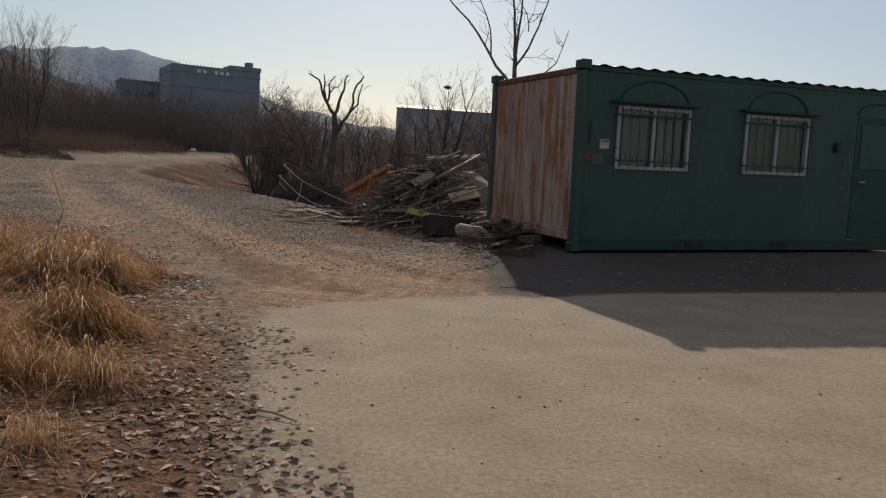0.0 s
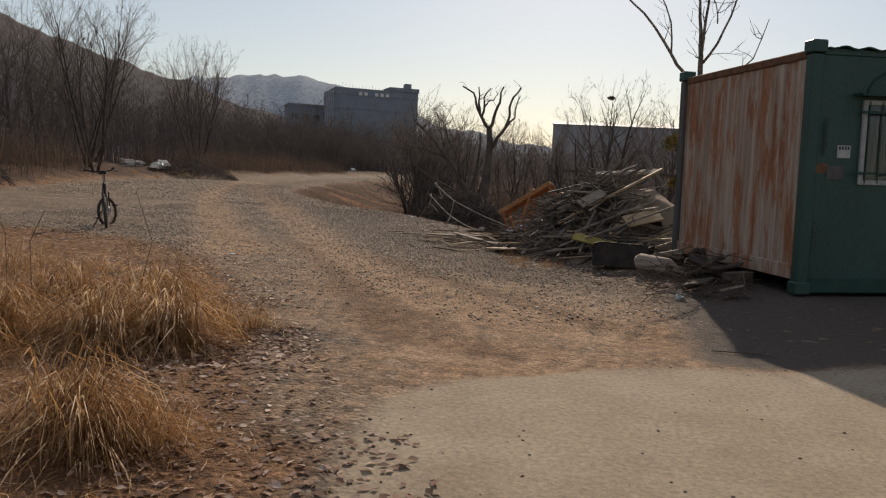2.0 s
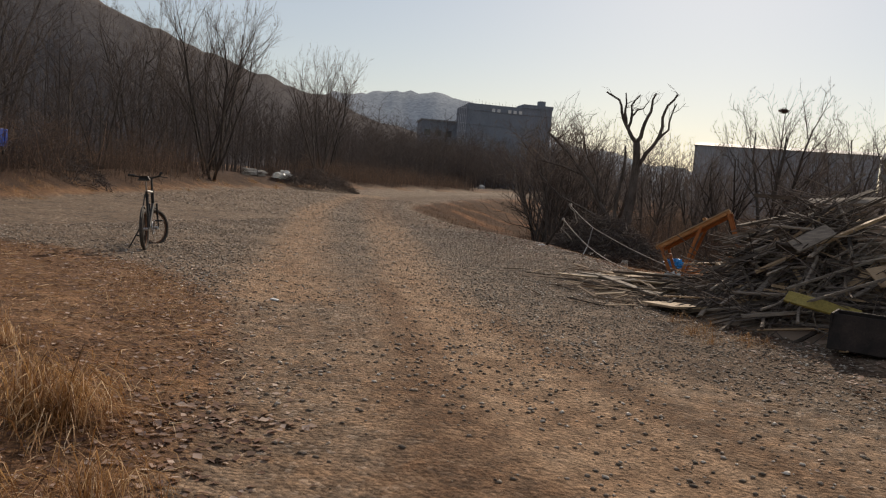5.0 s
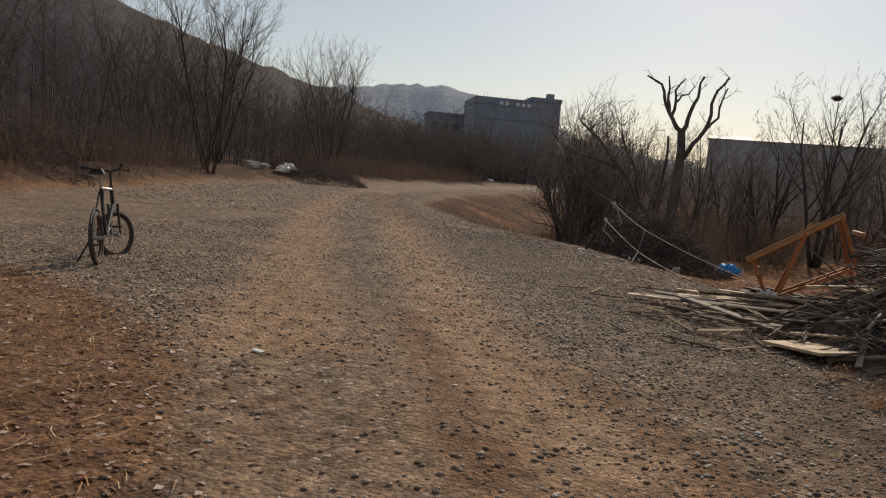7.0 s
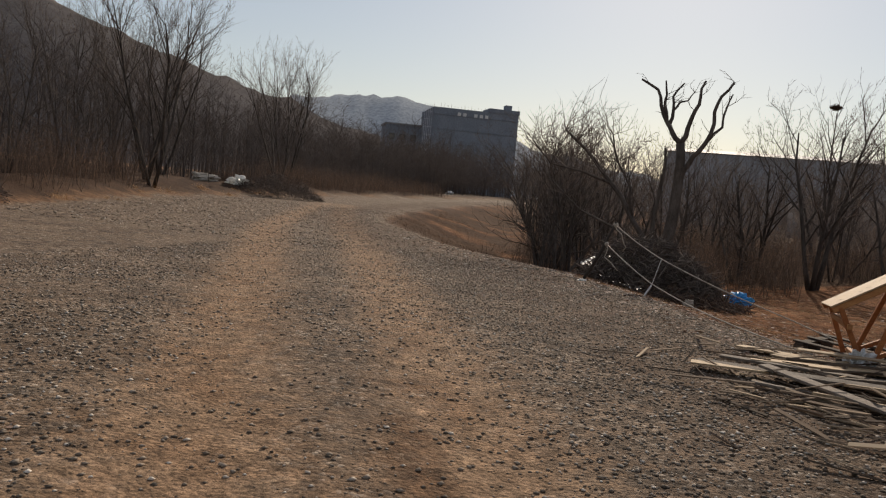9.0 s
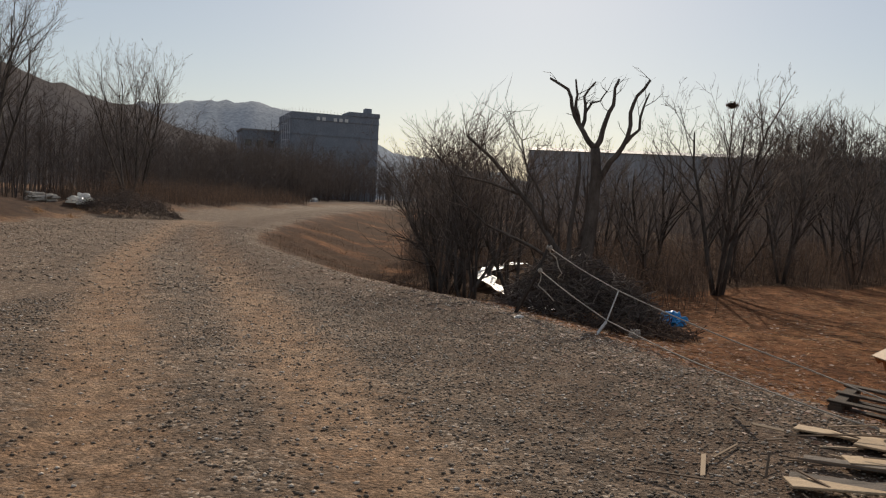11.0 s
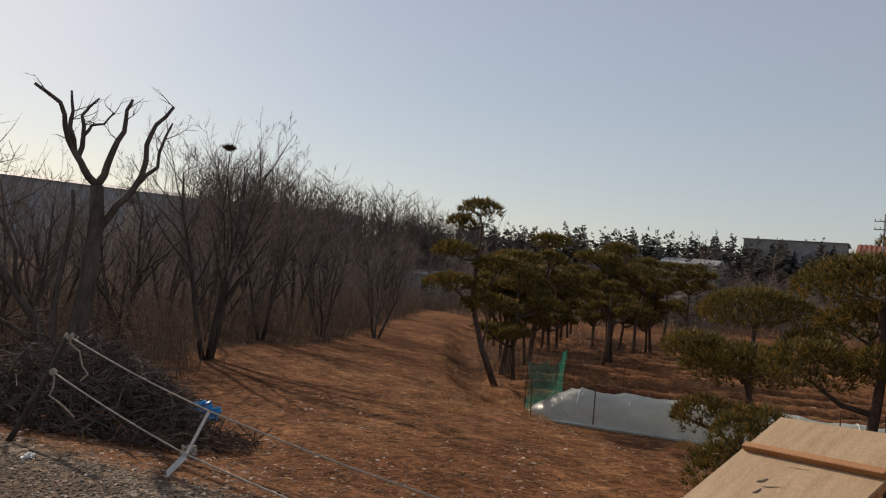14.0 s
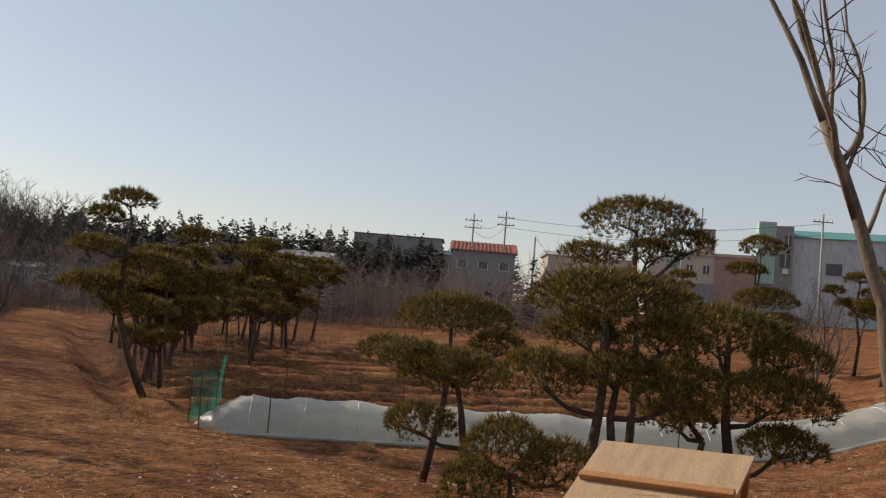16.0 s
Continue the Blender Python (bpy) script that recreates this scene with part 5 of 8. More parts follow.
geo_seed(61)
tunnel(T_A, T_B, 0.68, 0.72, "long low grow tunnel of cloudy plastic film over hoops")
tunnel(Vector((13.5, 24.5, 0)), Vector((26, 16.5, 0)), 0.5, 0.28, "flat strip of grey-green film over a seed bed", 0.6)
for i, (s, off, h) in enumerate([(0.15, -0.75, 1.05), (1.5, -0.72, 1.0), (6.2, -0.72, 1.0), (10.2, -0.72, 1.0), (12.4, -0.75, 0.95), (1.6, 3.4, 1.0), (4.6, 3.4, 0.9), (12.2, 2.2, 0.9)]):
    d = (T_B - T_A).normalized()
    p = T_A + d * s - Vector((-d.y, d.x, 0)) * off * -1
    po = Geo().tube([(0, 0, -0.1), (random.uniform(-0.05, 0.05), 0, h)], 0.014, 6).make("stake", M_RUST)
    po.matrix_world = at_ground(p.x, p.y)
    tagged(po, "thin rusty iron stake beside the grow tunnel", "stake", "garden stakes")


def net_fence():
    t = thing("net_fence", Matrix(), "sagging green plastic net between iron posts at the ditch", "net")
    run = [(6.25, 30.5), (7.2, 31.0), (8.1, 31.6), (8.9, 32.2)]
    for x, y in (run[0], run[2], run[3]):
        Geo().tube([(x, y, gz(x, y) - 0.2), (x, y, gz(x, y) + 1.25)], 0.014, 6).make("post", M_RUST, t)
    g = Geo()
    n, m_ = 40, 14
    for i in range(n + 1):
        u = i / n * 3
        k = min(int(u), 2)
        x = run[k][0] + (run[k + 1][0] - run[k][0]) * (u - k)
        y = run[k][1] + (run[k + 1][1] - run[k][1]) * (u - k)
        for j in range(m_ + 1):
            v = j / m_
            g.v.append((x + 0.05 * math.sin(u * 5 + v * 4), y + 0.05 * math.cos(u * 4 + v * 5), gz(x, y) + v * (1.15 - 0.12 * abs(math.sin(u * math.pi)))))
    g.f += [(i * (m_ + 1) + j, i * (m_ + 1) + j + 1, (i + 1) * (m_ + 1) + j + 1, (i + 1) * (m_ + 1) + j) for i in range(n) for j in range(m_)]
    g.make("net", M_NET, t, smooth=True)
    g = Geo()
    for i in range(16):
        for j in range(8):
            x, y = 7.5 + i * 0.14, 30.6 - i * 0.11 + j * 0.09
            g.v.append((x, y, gz(x, y) + 0.06 + 0.16 * abs(math.sin(i * 0.9 + j * 1.7)) * math.sin(math.pi * j / 7)))
    g.f += [(i * 8 + j, i * 8 + j + 1, (i + 1) * 8 + j + 1, (i + 1) * 8 + j) for i in range(15) for j in range(7)]
    g.make("slumped_net", M_NET, t, smooth=True)


net_fence()


# ---- plywood rack ----
def plywood_rack():
    t = thing("plywood_rack", Matrix(), "timber trestle with a sloping sheet of plywood on top", "rack")
    bl, tl = Vector((-1.6, 19.57, 0.47)), Vector((-0.6, 19.42, 1.13))
    across = Vector((-0.057, -0.974, 0.06))
    up = (tl - bl)
    nrm = across.cross(up).normalized()
    if nrm.z < 0:
        nrm = -nrm
    g = Geo()
    pts = [bl, tl, tl + across, bl + across]
    th = nrm * 0.014
    g.face_set(pts + [p - th for p in pts], [(0, 3, 2, 1), (4, 5, 6, 7), (0, 1, 5, 4), (1, 2, 6, 5), (2, 3, 7, 6), (3, 0, 4, 7)])
    ply = g.make("plywood_sheet", M_PLY, t, "tan plywood sheet with scuffs and stains")
    b0 = bl + up * 0.69 + nrm * 0.022
    Geo().beam(b0 + across * 0.02, b0 + across * 1.0, 0.05, 0.044, nrm, 0.004).make("batten", M_PINEWOOD, t)
    for k, (u, v, a, ln, w_) in enumerate([(0.45, 0.45, 0.3, 0.12, 0.012), (0.62, 0.5, 0.1, 0.16, 0.006), (0.4, 0.4, 1.2, 0.06, 0.03), (0.48, 0.36, 0.8, 0.07, 0.035), (0.25, 0.8, 0.5, 0.08, 0.03), (0.32, 0.7, 0.4, 0.14, 0.02), (0.12, 0.12, 0.2, 0.05, 0.02), (0.1, 0.75, 0.2, 0.06, 0.03)]):
        c = bl + up * u + across * v + nrm * 0.0035
        d = (up.normalized() * math.sin(a) + across.normalized() * math.cos(a)) * ln / 2
        s = nrm.cross(d.normalized()) * w_ / 2
        g = Geo()
        g.face_set([c + d * math.cos(q) + s * math.sin(q) * (0.6 + 0.4 * math.sin(q * 3)) for q in np.linspace(0, 2 * math.pi, 11)[:-1]], [tuple(range(10))])
        g.make("stain", M_DARKWOOD, ply)
    under = -nrm * 0.045
    for k, v in enumerate((0.04, 0.96)):
        a, b = bl + across * v + under, tl + across * v + under
        Geo().beam(a, b, 0.04, 0.055, nrm, 0.004).make("rail", M_SHADEDPINE if k == 0 else M_PINEWOOD, t)
        gl = lambda p: Vector((p.x, p.y, gz(p.x, p.y)))
        f1 = gl(Vector((-1.3, a.y, 0)))
        f2 = gl(Vector((-0.12, a.y, 0)))
        Geo().beam(a + up * 0.06, f1, 0.045, 0.045, (0, 1, 0), 0.004).make("leg", M_SHADEDPINE, t)
        Geo().beam(bl + across * v + under + up * 0.62, f1 + Vector((0.02, 0, 0.02)), 0.045, 0.045, (0, 1, 0), 0.004).make("leg", M_SHADEDPINE, t)
        Geo().beam(b - up * 0.03, f2, 0.045, 0.045, (0, 1, 0), 0.004).make("leg", M_SHADEDPINE, t)
        Geo().beam(f1 + Vector((0, 0, 0.12)), b.lerp(f2, 0.42), 0.04, 0.04, (0, 1, 0), 0.004).make("brace", M_SHADEDPINE, t)
        Geo().beam(f1 + Vector((0, 0, 0.05)), f2 + Vector((0, 0, 0.3)), 0.04, 0.05, (0, 1, 0), 0.004).make("stretcher", M_SHADEDPINE, t)
    for x, z_ in ((-1.3, 0.14), (-0.14, 0.3), (-0.4, 1.06), (-1.48, 0.48)):
        Geo().beam((x, bl.y - 0.05, z_ - 0.12), (x, bl.y - 1.0, z_ - 0.12), 0.045, 0.05, (0, 0, 1), 0.004).make("crosspiece", M_PINEWOOD, t)
    Geo().beam((-0.2, 19.5, -0.1), (-0.2, 18.9, 0.6), 0.5, 0.02, (1, 0, 0.2)).make("dark_panel", M_REDBOARD, t)


geo_seed(71)
plywood_rack()


def pallet(m, label):
    t = thing("wooden_pallet", m, label, "pallet", "old pallets")
    for x in (-0.45, 0.0, 0.45):
        Geo().box((0.1, 0.8, 0.022), pose(x, 0, 0.13), 0.003).make("deck_board", M_DARKWOOD, t)
        for y in (-0.35, 0, 0.35):
            Geo().box((0.12, 0.1, 0.1), pose(x, y, 0.07), 0.004).make("block", M_DARKWOOD, t)
    for y in (-0.35, 0, 0.35):
        Geo().box((1.05, 0.09, 0.02), pose(0, y, 0.152), 0.003).make("top_board", M_DARKWOOD, t)
        Geo().box((1.05, 0.09, 0.02), pose(0, y, 0.01), 0.003).make("bottom_board", M_DARKWOOD, t)


pallet(pose(-1.12, 20.1, gz(-1.12, 20.1) + 0.02, 2, 3, -30), "dark weathered pallet on the bank beside the plywood rack")
pallet(pose(-0.9, 18.7, gz(-0.9, 18.7) + 0.03, 2, -3, 15), "dark weathered pallet under the plywood rack")


# ---- scrap heap ----
def heap_h(x, y):
    return 1.55 * math.exp(-((x - 1.35) / 1.0) ** 2 - ((y - 16.1) / 1.35) ** 2) + 0.85 * math.exp(-((x - 0.2) / 0.9) ** 2 - ((y - 16.4) / 1.1) ** 2)


geo_seed(81)
heap = thing("scrap_heap", Matrix(), "tangled heap of scrap timber, branches and boards beside the container", "scrap heap")
g = Geo()
n = 34
for i in range(n + 1):
    for j in range(n + 1):
        x, y = -1.6 + 4.6 * i / n, 13.6 + 4.8 * j / n
        g.v.append((x, y, gz(x, y) - 0.06 + heap_h(x, y) * 0.8 + 0.1 * noise.noise(Vector((x, y, 1)) * 3) * min(1, heap_h(x, y) * 3)))
g.f += [(i * (n + 1) + j, (i + 1) * (n + 1) + j, (i + 1) * (n + 1) + j + 1, i * (n + 1) + j + 1) for i in range(n) for j in range(n)]
g.make("rubble_core", M_CLOD, heap, smooth=True)
for k in range(290):
    while True:
        x, y = random.gauss(0.9, 1.0), random.gauss(15.9, 0.95)
        p = C_POSE.inverted() @ Vector((x, y, 1))
        if heap_h(x, y) > 0.1 and p.x < -0.15:
            break
    h = gz(x, y) + heap_h(x, y) * random.uniform(0.75, 1.08)
    a = radians(random.gauss(20, 50))
    ln = random.uniform(0.4, 1.9)
    e = 0.05
    slope = (heap_h(x + e, y) - heap_h(x - e, y)) / (2 * e) * math.cos(a) + (heap_h(x, y + e) - heap_h(x, y - e)) / (2 * e) * math.sin(a)
    d = Vector((math.cos(a), math.sin(a), max(-0.7, min(0.7, slope)) * 0.75 + random.gauss(0, 0.2))).normalized()
    c = Vector((x, y, h + 0.03))
    if random.random() < 0.55:
        pts = [c + d * (ln * (u - 0.5)) + Vector((random.gauss(0, 0.03), random.gauss(0, 0.03), random.gauss(0, 0.03))) for u in (0, 0.25, 0.5, 0.75, 1)]
        r_ = random.uniform(0.006, 0.022)
        Geo().tube(pts, [r_, r_, r_ * 0.9, r_ * 0.75, r_ * 0.5], 5).make("branch", random.choice((M_DARKWOOD, M_WOOD, M_BARK_PALE, M_WOOD)), heap)
    else:
        Geo().beam(c - d * ln / 2, c + d * ln / 2, random.choice((0.02, 0.03, 0.05, 0.09)), random.choice((0.015, 0.02, 0.03)), (random.gauss(0, 0.4), random.gauss(0, 0.4), 1)).make("plank", random.choice((M_DARKWOOD, M_DARKWOOD, M_WOOD, M_WOOD, M_PLY)), heap)


g = Geo()
for k in range(600):
    while True:
        x, y = random.gauss(0.8, 1.1), random.gauss(16.1, 1.0)
        p = C_POSE.inverted() @ Vector((x, y, 1))
        if heap_h(x, y) > 0.1 and p.x < -0.1:
            break
    c = Vector((x, y, gz(x, y) + heap_h(x, y) * random.uniform(0.8, 1.1) + 0.02))
    a = random.gauss(0.5, 1.2)
    d = Vector((math.cos(a), math.sin(a), random.gauss(0.05, 0.4))) * random.uniform(0.15, 0.7)
    g.tube([c - d, c + Vector((random.gauss(0, 0.04), random.gauss(0, 0.04), 0.03)), c + d], [0.007, 0.006, 0.003], 3, cap=False)
tagged(g.make("branch_tangle", M_TWIG, heap), kind="stuff")


def loose(name, a, b, w_, h_, mat_, label, category, up=(0, 0, 1), bevel=0.003, group=""):
    a, b = Vector(a), Vector(b)
    ob = Geo().beam(a, b, w_, h_, up, bevel).make(name, mat_)
    return tagged(ob, label, category, group)


loose("panel", (0.75, 14.6, 0.66), (1.25, 14.72, 0.8), 0.34, 0.02, M_PLY, "pale folded plywood panel lying on the scrap heap", "panel", (-0.35, -0.6, 1))
loose("panel", (0.05, 15.1, 0.86), (0.4, 15.25, 1.08), 0.2, 0.02, M_WOOD, "grey weathered board on the scrap heap", "panel", (-0.3, -0.8, 0.9))
loose("yellow_panel", (0.0, 14.5, 0.4), (0.62, 14.2, 0.32), 0.13, 0.03, M_YELLOW, "yellow metal panel at the foot of the scrap heap", "panel", (-0.3, -0.9, 0.9))
loose("board", (-1.3, 15.6, 0.04), (-0.9, 15.0, 0.1), 0.42, 0.025, M_OFFCUT, "square weathered plywood offcut on the ground", "board", (0.1, -0.2, 1))
loose("board", (0.25, 16.55, 1.36), (1.3, 16.4, 1.46), 0.2, 0.03, M_WOOD, "pale split board on top of the scrap heap", "board", (0, -0.4, 1))
loose("pole", (-0.35, 17.3, 1.4), (1.8, 16.8, 1.4), 0.05, 0.05, M_DARKWOOD, "long dark pole across the scrap heap", "pole")
loose("post", (1.05, 16.9, 1.75), (1.45, 16.4, 1.15), 0.1, 0.04, M_WOOD, "grey plank standing out of the scrap heap", "plank")
loose("plank", (0.2, 14.3, 0.4), (1.6, 14.7, 1.0), 0.025, 0.025, M_WOOD, "thin pale pole leaning on the scrap heap", "pole")
loose("plank", (0.0, 14.7, 0.45), (1.1, 15.1, 0.95), 0.025, 0.025, M_WOOD, "thin pale pole leaning on the scrap heap", "pole")
for k, (a, b, w_, mt) in enumerate([((-2.8, 17.5, 0.05), (-1.05, 16.85, 0.14), 0.09, M_WOOD), ((-2.3, 17.3, 0.12), (-1.15, 15.95, 0.04), 0.1, M_WOOD), ((-2.6, 17.9, 0.05), (-1.3, 17.5, 0.08), 0.07, M_WOOD), ((-1.7, 17.05, 0.1), (-1.1, 16.7, 0.16), 0.3, M_OFFCUT), ((-2.4, 17.0, 0.03), (-1.4, 16.6, 0.05), 0.06, M_WOOD), ((-2.1, 17.6, 0.15), (-0.6, 17.4, 0.22), 0.1, M_DARKWOOD), ((-1.8, 17.25, 0.1), (-0.4, 16.9, 0.25), 0.12, M_DARKWOOD), ((-1.5, 16.4, 0.05), (-0.2, 16.2, 0.12), 0.1, M_WOOD), ((-1.3, 16.1, 0.16), (0.1, 16.3, 0.2), 0.14, M_DARKWOOD),
                                        ((-1.0, 16.0, 0.1), (0.2, 15.6, 0.2), 0.12, M_DARKWOOD), ((-0.9, 17.0, 0.2), (0.2, 17.6, 0.4), 0.2, M_DARKWOOD), ((-2.0, 16.75, 0.06), (-0.9, 16.3, 0.1), 0.05, M_OFFCUT)]):
    loose("plank", a, b, w_, 0.022, mt, "loose sawn plank fanned out on the bank" if mt is not M_DARKWOOD else "dark rotten plank lying by the scrap heap", "plank", (random.gauss(0, 0.1), random.gauss(0, 0.1), 1), group="loose planks")
for k, (a, b, w_) in enumerate([((-2.4, 18.75, 0.03), (-1.2, 18.05, 0.07), 0.17), ((-2.35, 17.9, 0.06), (-1.0, 17.8, 0.1), 0.2), ((-2.1, 18.4, 0.05), (-1.75, 18.15, 0.06), 0.18), ((-2.85, 17.35, 0.06), (-1.3, 17.35, 0.08), 0.2), ((-1.9, 18.55, 0.1), (-0.9, 18.2, 0.14), 0.1)]):
    loose("plywood_offcut", a, b, w_, 0.015, M_OFFCUT, "tapering plywood offcut lying on the gravel bank", "board", (random.gauss(0, 0.05), random.gauss(0, 0.05), 1), group="plywood offcuts")


def trough():
    t = thing("feed_trough", pose(0.72, 13.65, gz(0.72, 13.65), 0, 0, -14), "dark rusty iron trough at the foot of the heap", "trough")
    for sy in (-0.2, 0.2):
        Geo().box((0.75, 0.02, 0.31), pose(0, sy, 0.17, sy * 60), 0.004).make("side", M_IRON, t)
    for sx in (-0.37, 0.37):
        Geo().box((0.02, 0.42, 0.31), pose(sx, 0, 0.17), 0.004).make("end", M_IRON, t)
    Geo().box((0.74, 0.4, 0.02), pose(0, 0, 0.02)).make("base", M_IRON, t)


trough()
lg = Geo().tube([(-0.38, 0, 0.1), (-0.34, 0, 0.11), (0.34, 0, 0.11), (0.38, 0, 0.1)], [0.08, 0.11, 0.115, 0.085], 12).make("log", M_WOOD, smooth=True)
lg.matrix_world = pose(1.2, 12.85, gz(1.2, 12.85), 0, 4, -28)
tagged(lg, "short weathered log on the ground", "log")
for k in range(16):
    x, y = 1.35 + random.random() * 0.75, 10.9 + random.random() * 2.6
    p = C_POSE.inverted() @ Vector((x, y, 0))
    if p.x > -0.3:
        x -= p.x + 0.4
    a = random.uniform(-90, 90)
    c = Vector((x, y, gz(x, y) + 0.04 + random.random() * 0.16))
    d = Vector((math.cos(radians(a)), math.sin(radians(a)), random.gauss(0, 0.25))) * random.uniform(0.1, 0.35)
    loose("broken_plank", c - d, c + d, random.choice((0.04, 0.07, 0.12)), random.choice((0.025, 0.04, 0.07)), M_DARKWOOD if k % 4 else M_WOOD, "broken dark plank against the container end", "plank", (random.gauss(0, 0.5), random.gauss(0, 0.5), 1), group="broken planks")


def stump(x, y, tall, turn, label):
    """A grubbed-up root stock leaning on the steel, with stubs of cut limbs."""
    t = thing("tree_stump", pose(x, y, gz(x, y), 0, 0, turn), label, "stump", "grubbed stumps")
    g = Geo()
    top = Vector((0.25, 0.05, tall))
    g.tube([(-0.1, 0, -0.03), (0.0, 0.0, tall * 0.35), (0.1, 0.03, tall * 0.7), top], [0.15, 0.12, 0.09, 0.07], 9)
    g.make("trunk", M_BARK, t, smooth=True)
    for k in range(4):
        a = k * 1.6 + random.random()
        s0 = Vector((0.02, 0, tall * random.uniform(0.3, 0.95)))
        e = s0 + Vector((math.cos(a) * 0.2, math.sin(a) * 0.18, random.uniform(-0.06, 0.1)))
        Geo().tube([s0, s0.lerp(e, 0.5) + Vector((0, 0, 0.03)), e], [0.05, 0.035, 0.025], 6).make("limb_stub", M_BARK, t, smooth=True)


stump(1.62, 13.05, 0.3, 30, "dark grubbed-up stump leaning by the container end")
stump(1.7, 12.4, 0.22, 150, "dark gnarled root stock on the ground")
g = Geo()
for k in range(260):
    x, y = random.uniform(0.9, 2.0), random.uniform(10.9, 14.0)
    p = C_POSE.inverted() @ Vector((x, y, 0))
    if p.x > -0.12:
        continue
    c = Vector((x, y, gz(x, y) + random.random() ** 2 * 0.3 + 0.01))
    a = random.uniform(0, 6.28)
    d = Vector((math.cos(a), math.sin(a), random.gauss(0, 0.3))) * random.uniform(0.06, 0.26)
    g.tube([c - d, c + Vector((random.gauss(0, 0.02), random.gauss(0, 0.02), 0.02)), c + d], [0.006, 0.005, 0.002], 3, cap=False)
tagged(g.make("twig_litter", M_BRUSH), "dark snapped twigs piled by the container end", "twigs", kind="stuff")
g = Geo()
for k in range(420):
    x, y = random.gauss(-1.2, 0.75), random.gauss(17.0, 0.9)
    if east_side(x, y) < -3.5:
        continue
    c = Vector((x, y, gz(x, y) + 0.015 + random.random() ** 3 * 0.12))
    a = random.gauss(-0.4, 0.7)
    d = Vector((math.cos(a), math.sin(a), random.gauss(0, 0.1))) * random.uniform(0.05, 0.3)
    g.beam(c - d, c + d, random.uniform(0.008, 0.04), 0.008, (random.gauss(0, 0.3), random.gauss(0, 0.3), 1))
tagged(g.make("splinters", islands("splintered_wood", [(0.0, (0.06, 0.045, 0.034)), (0.5, (0.17, 0.12, 0.085)), (1.0, (0.5, 0.38, 0.26))])), "splinters and thin offcuts strewn round the planks", "splinters", kind="stuff")


# ---- ropes on stakes ----
def rope(pts, r_=0.0085, label="pale rope tied between stakes"):
    fine = []
    for a, b in zip(pts, pts[1:]):
        a, b = Vector(a), Vector(b)
        n_ = max(4, int((b - a).length / 0.25))
        fine += [a.lerp(b, i / n_) - Vector((0, 0, 0.012 * (b - a).length * math.sin(math.pi * i / n_))) for i in range(n_)]
    fine.append(Vector(pts[-1]))
    ob = Geo().tube(fine, r_, 6).make("rope", M_ROPE, smooth=True)
    return tagged(ob, label, "rope", "ropes")


K1, K2, KA = Vector((-4.23, 24.9, 0.93)), Vector((-4.3, 25.3, 0.5)), Vector((-3.34, 23.0, 0.53))
st = Geo().tube([(-4.75, 24.75, gz(-4.75, 24.75) - 0.15), (-4.45, 24.85, 0.4), K1 + Vector((0, 0, 0.05))], [0.03, 0.027, 0.022], 7).make("stake", M_BARK, smooth=True)
tagged(st, "leaning wooden stake with rope knotted round it", "stake")
rope([K1, KA, (-1.66, 20.9, 0.08), (-0.75, 18.9, -0.02)])
rope([K1 + Vector((-0.12, -0.05, -0.35)), (-3.45, 23.2, 0.12), (-2.1, 19.6, 0.02), (-1.7, 19.0, 0.0)])
for c, s_ in ((K1, 1.0), (K1 + Vector((-0.12, -0.05, -0.35)), 0.8)):
    kn = Geo()
    for k in range(7):
        a = Vector((random.gauss(0, 1), random.gauss(0, 1), random.gauss(0, 1))).normalized()
        kn.ring(c + a * 0.012, a, 0.035 * s_, 0.011, 12, 5)
    tail = [c]
    for k in range(6):
        tail.append(tail[-1] + Vector((random.gauss(0, 0.05), random.gauss(0, 0.05), -0.075)))
    kn.tube(tail, 0.01, 5)
    tagged(kn.make("rope_knot", M_ROPE, smooth=True), "frayed rope knot with hanging loose ends", "rope", "rope knots")
strap = Geo().beam(KA, (-3.45, 23.2, 0.1), 0.045, 0.008, (1, 0, 0)).beam((-3.45, 23.2, 0.1), (-3.55, 23.35, gz(-3.55, 23.35) + 0.02), 0.07, 0.01, (1, 0, 0)).make("strap", M_WHITE)
tagged(strap, "dirty white strap tying the two ropes down", "strap")


# ---- brushwood heaps, bags and litter ----
def brush_heap(cx, cy, rx, ry, hh, n_, label, material=None):
    t = thing("brushwood_heap", at_ground(cx, cy), label, "brush heap")
    g = Geo()
    for k in range(n_):
        a, q = random.uniform(0, 2 * math.pi), math.sqrt(random.random())
        x, y = math.cos(a) * q * rx, math.sin(a) * q * ry
        z_ = hh * (1 - q * q) * random.uniform(0.3, 1.0) + gz(cx + x, cy + y) - gz(cx, cy)
        d = Vector((random.gauss(0, 1), random.gauss(0, 1), random.gauss(0, 0.6))).normalized()
        ln = random.uniform(0.15, 0.7) * random.uniform(0.5, 1.2)
        p = Vector((x, y, z_ + 0.02))
        g.tube([p - d * ln / 2, p + Vector((0, 0, 0.03)), p + d * ln / 2 + Vector((0, 0, random.gauss(0, 0.06)))], [0.009, 0.007, 0.003], 3, cap=False)
    tagged(g.make("branch_tangle", material or M_BRUSH, t), kind="stuff")


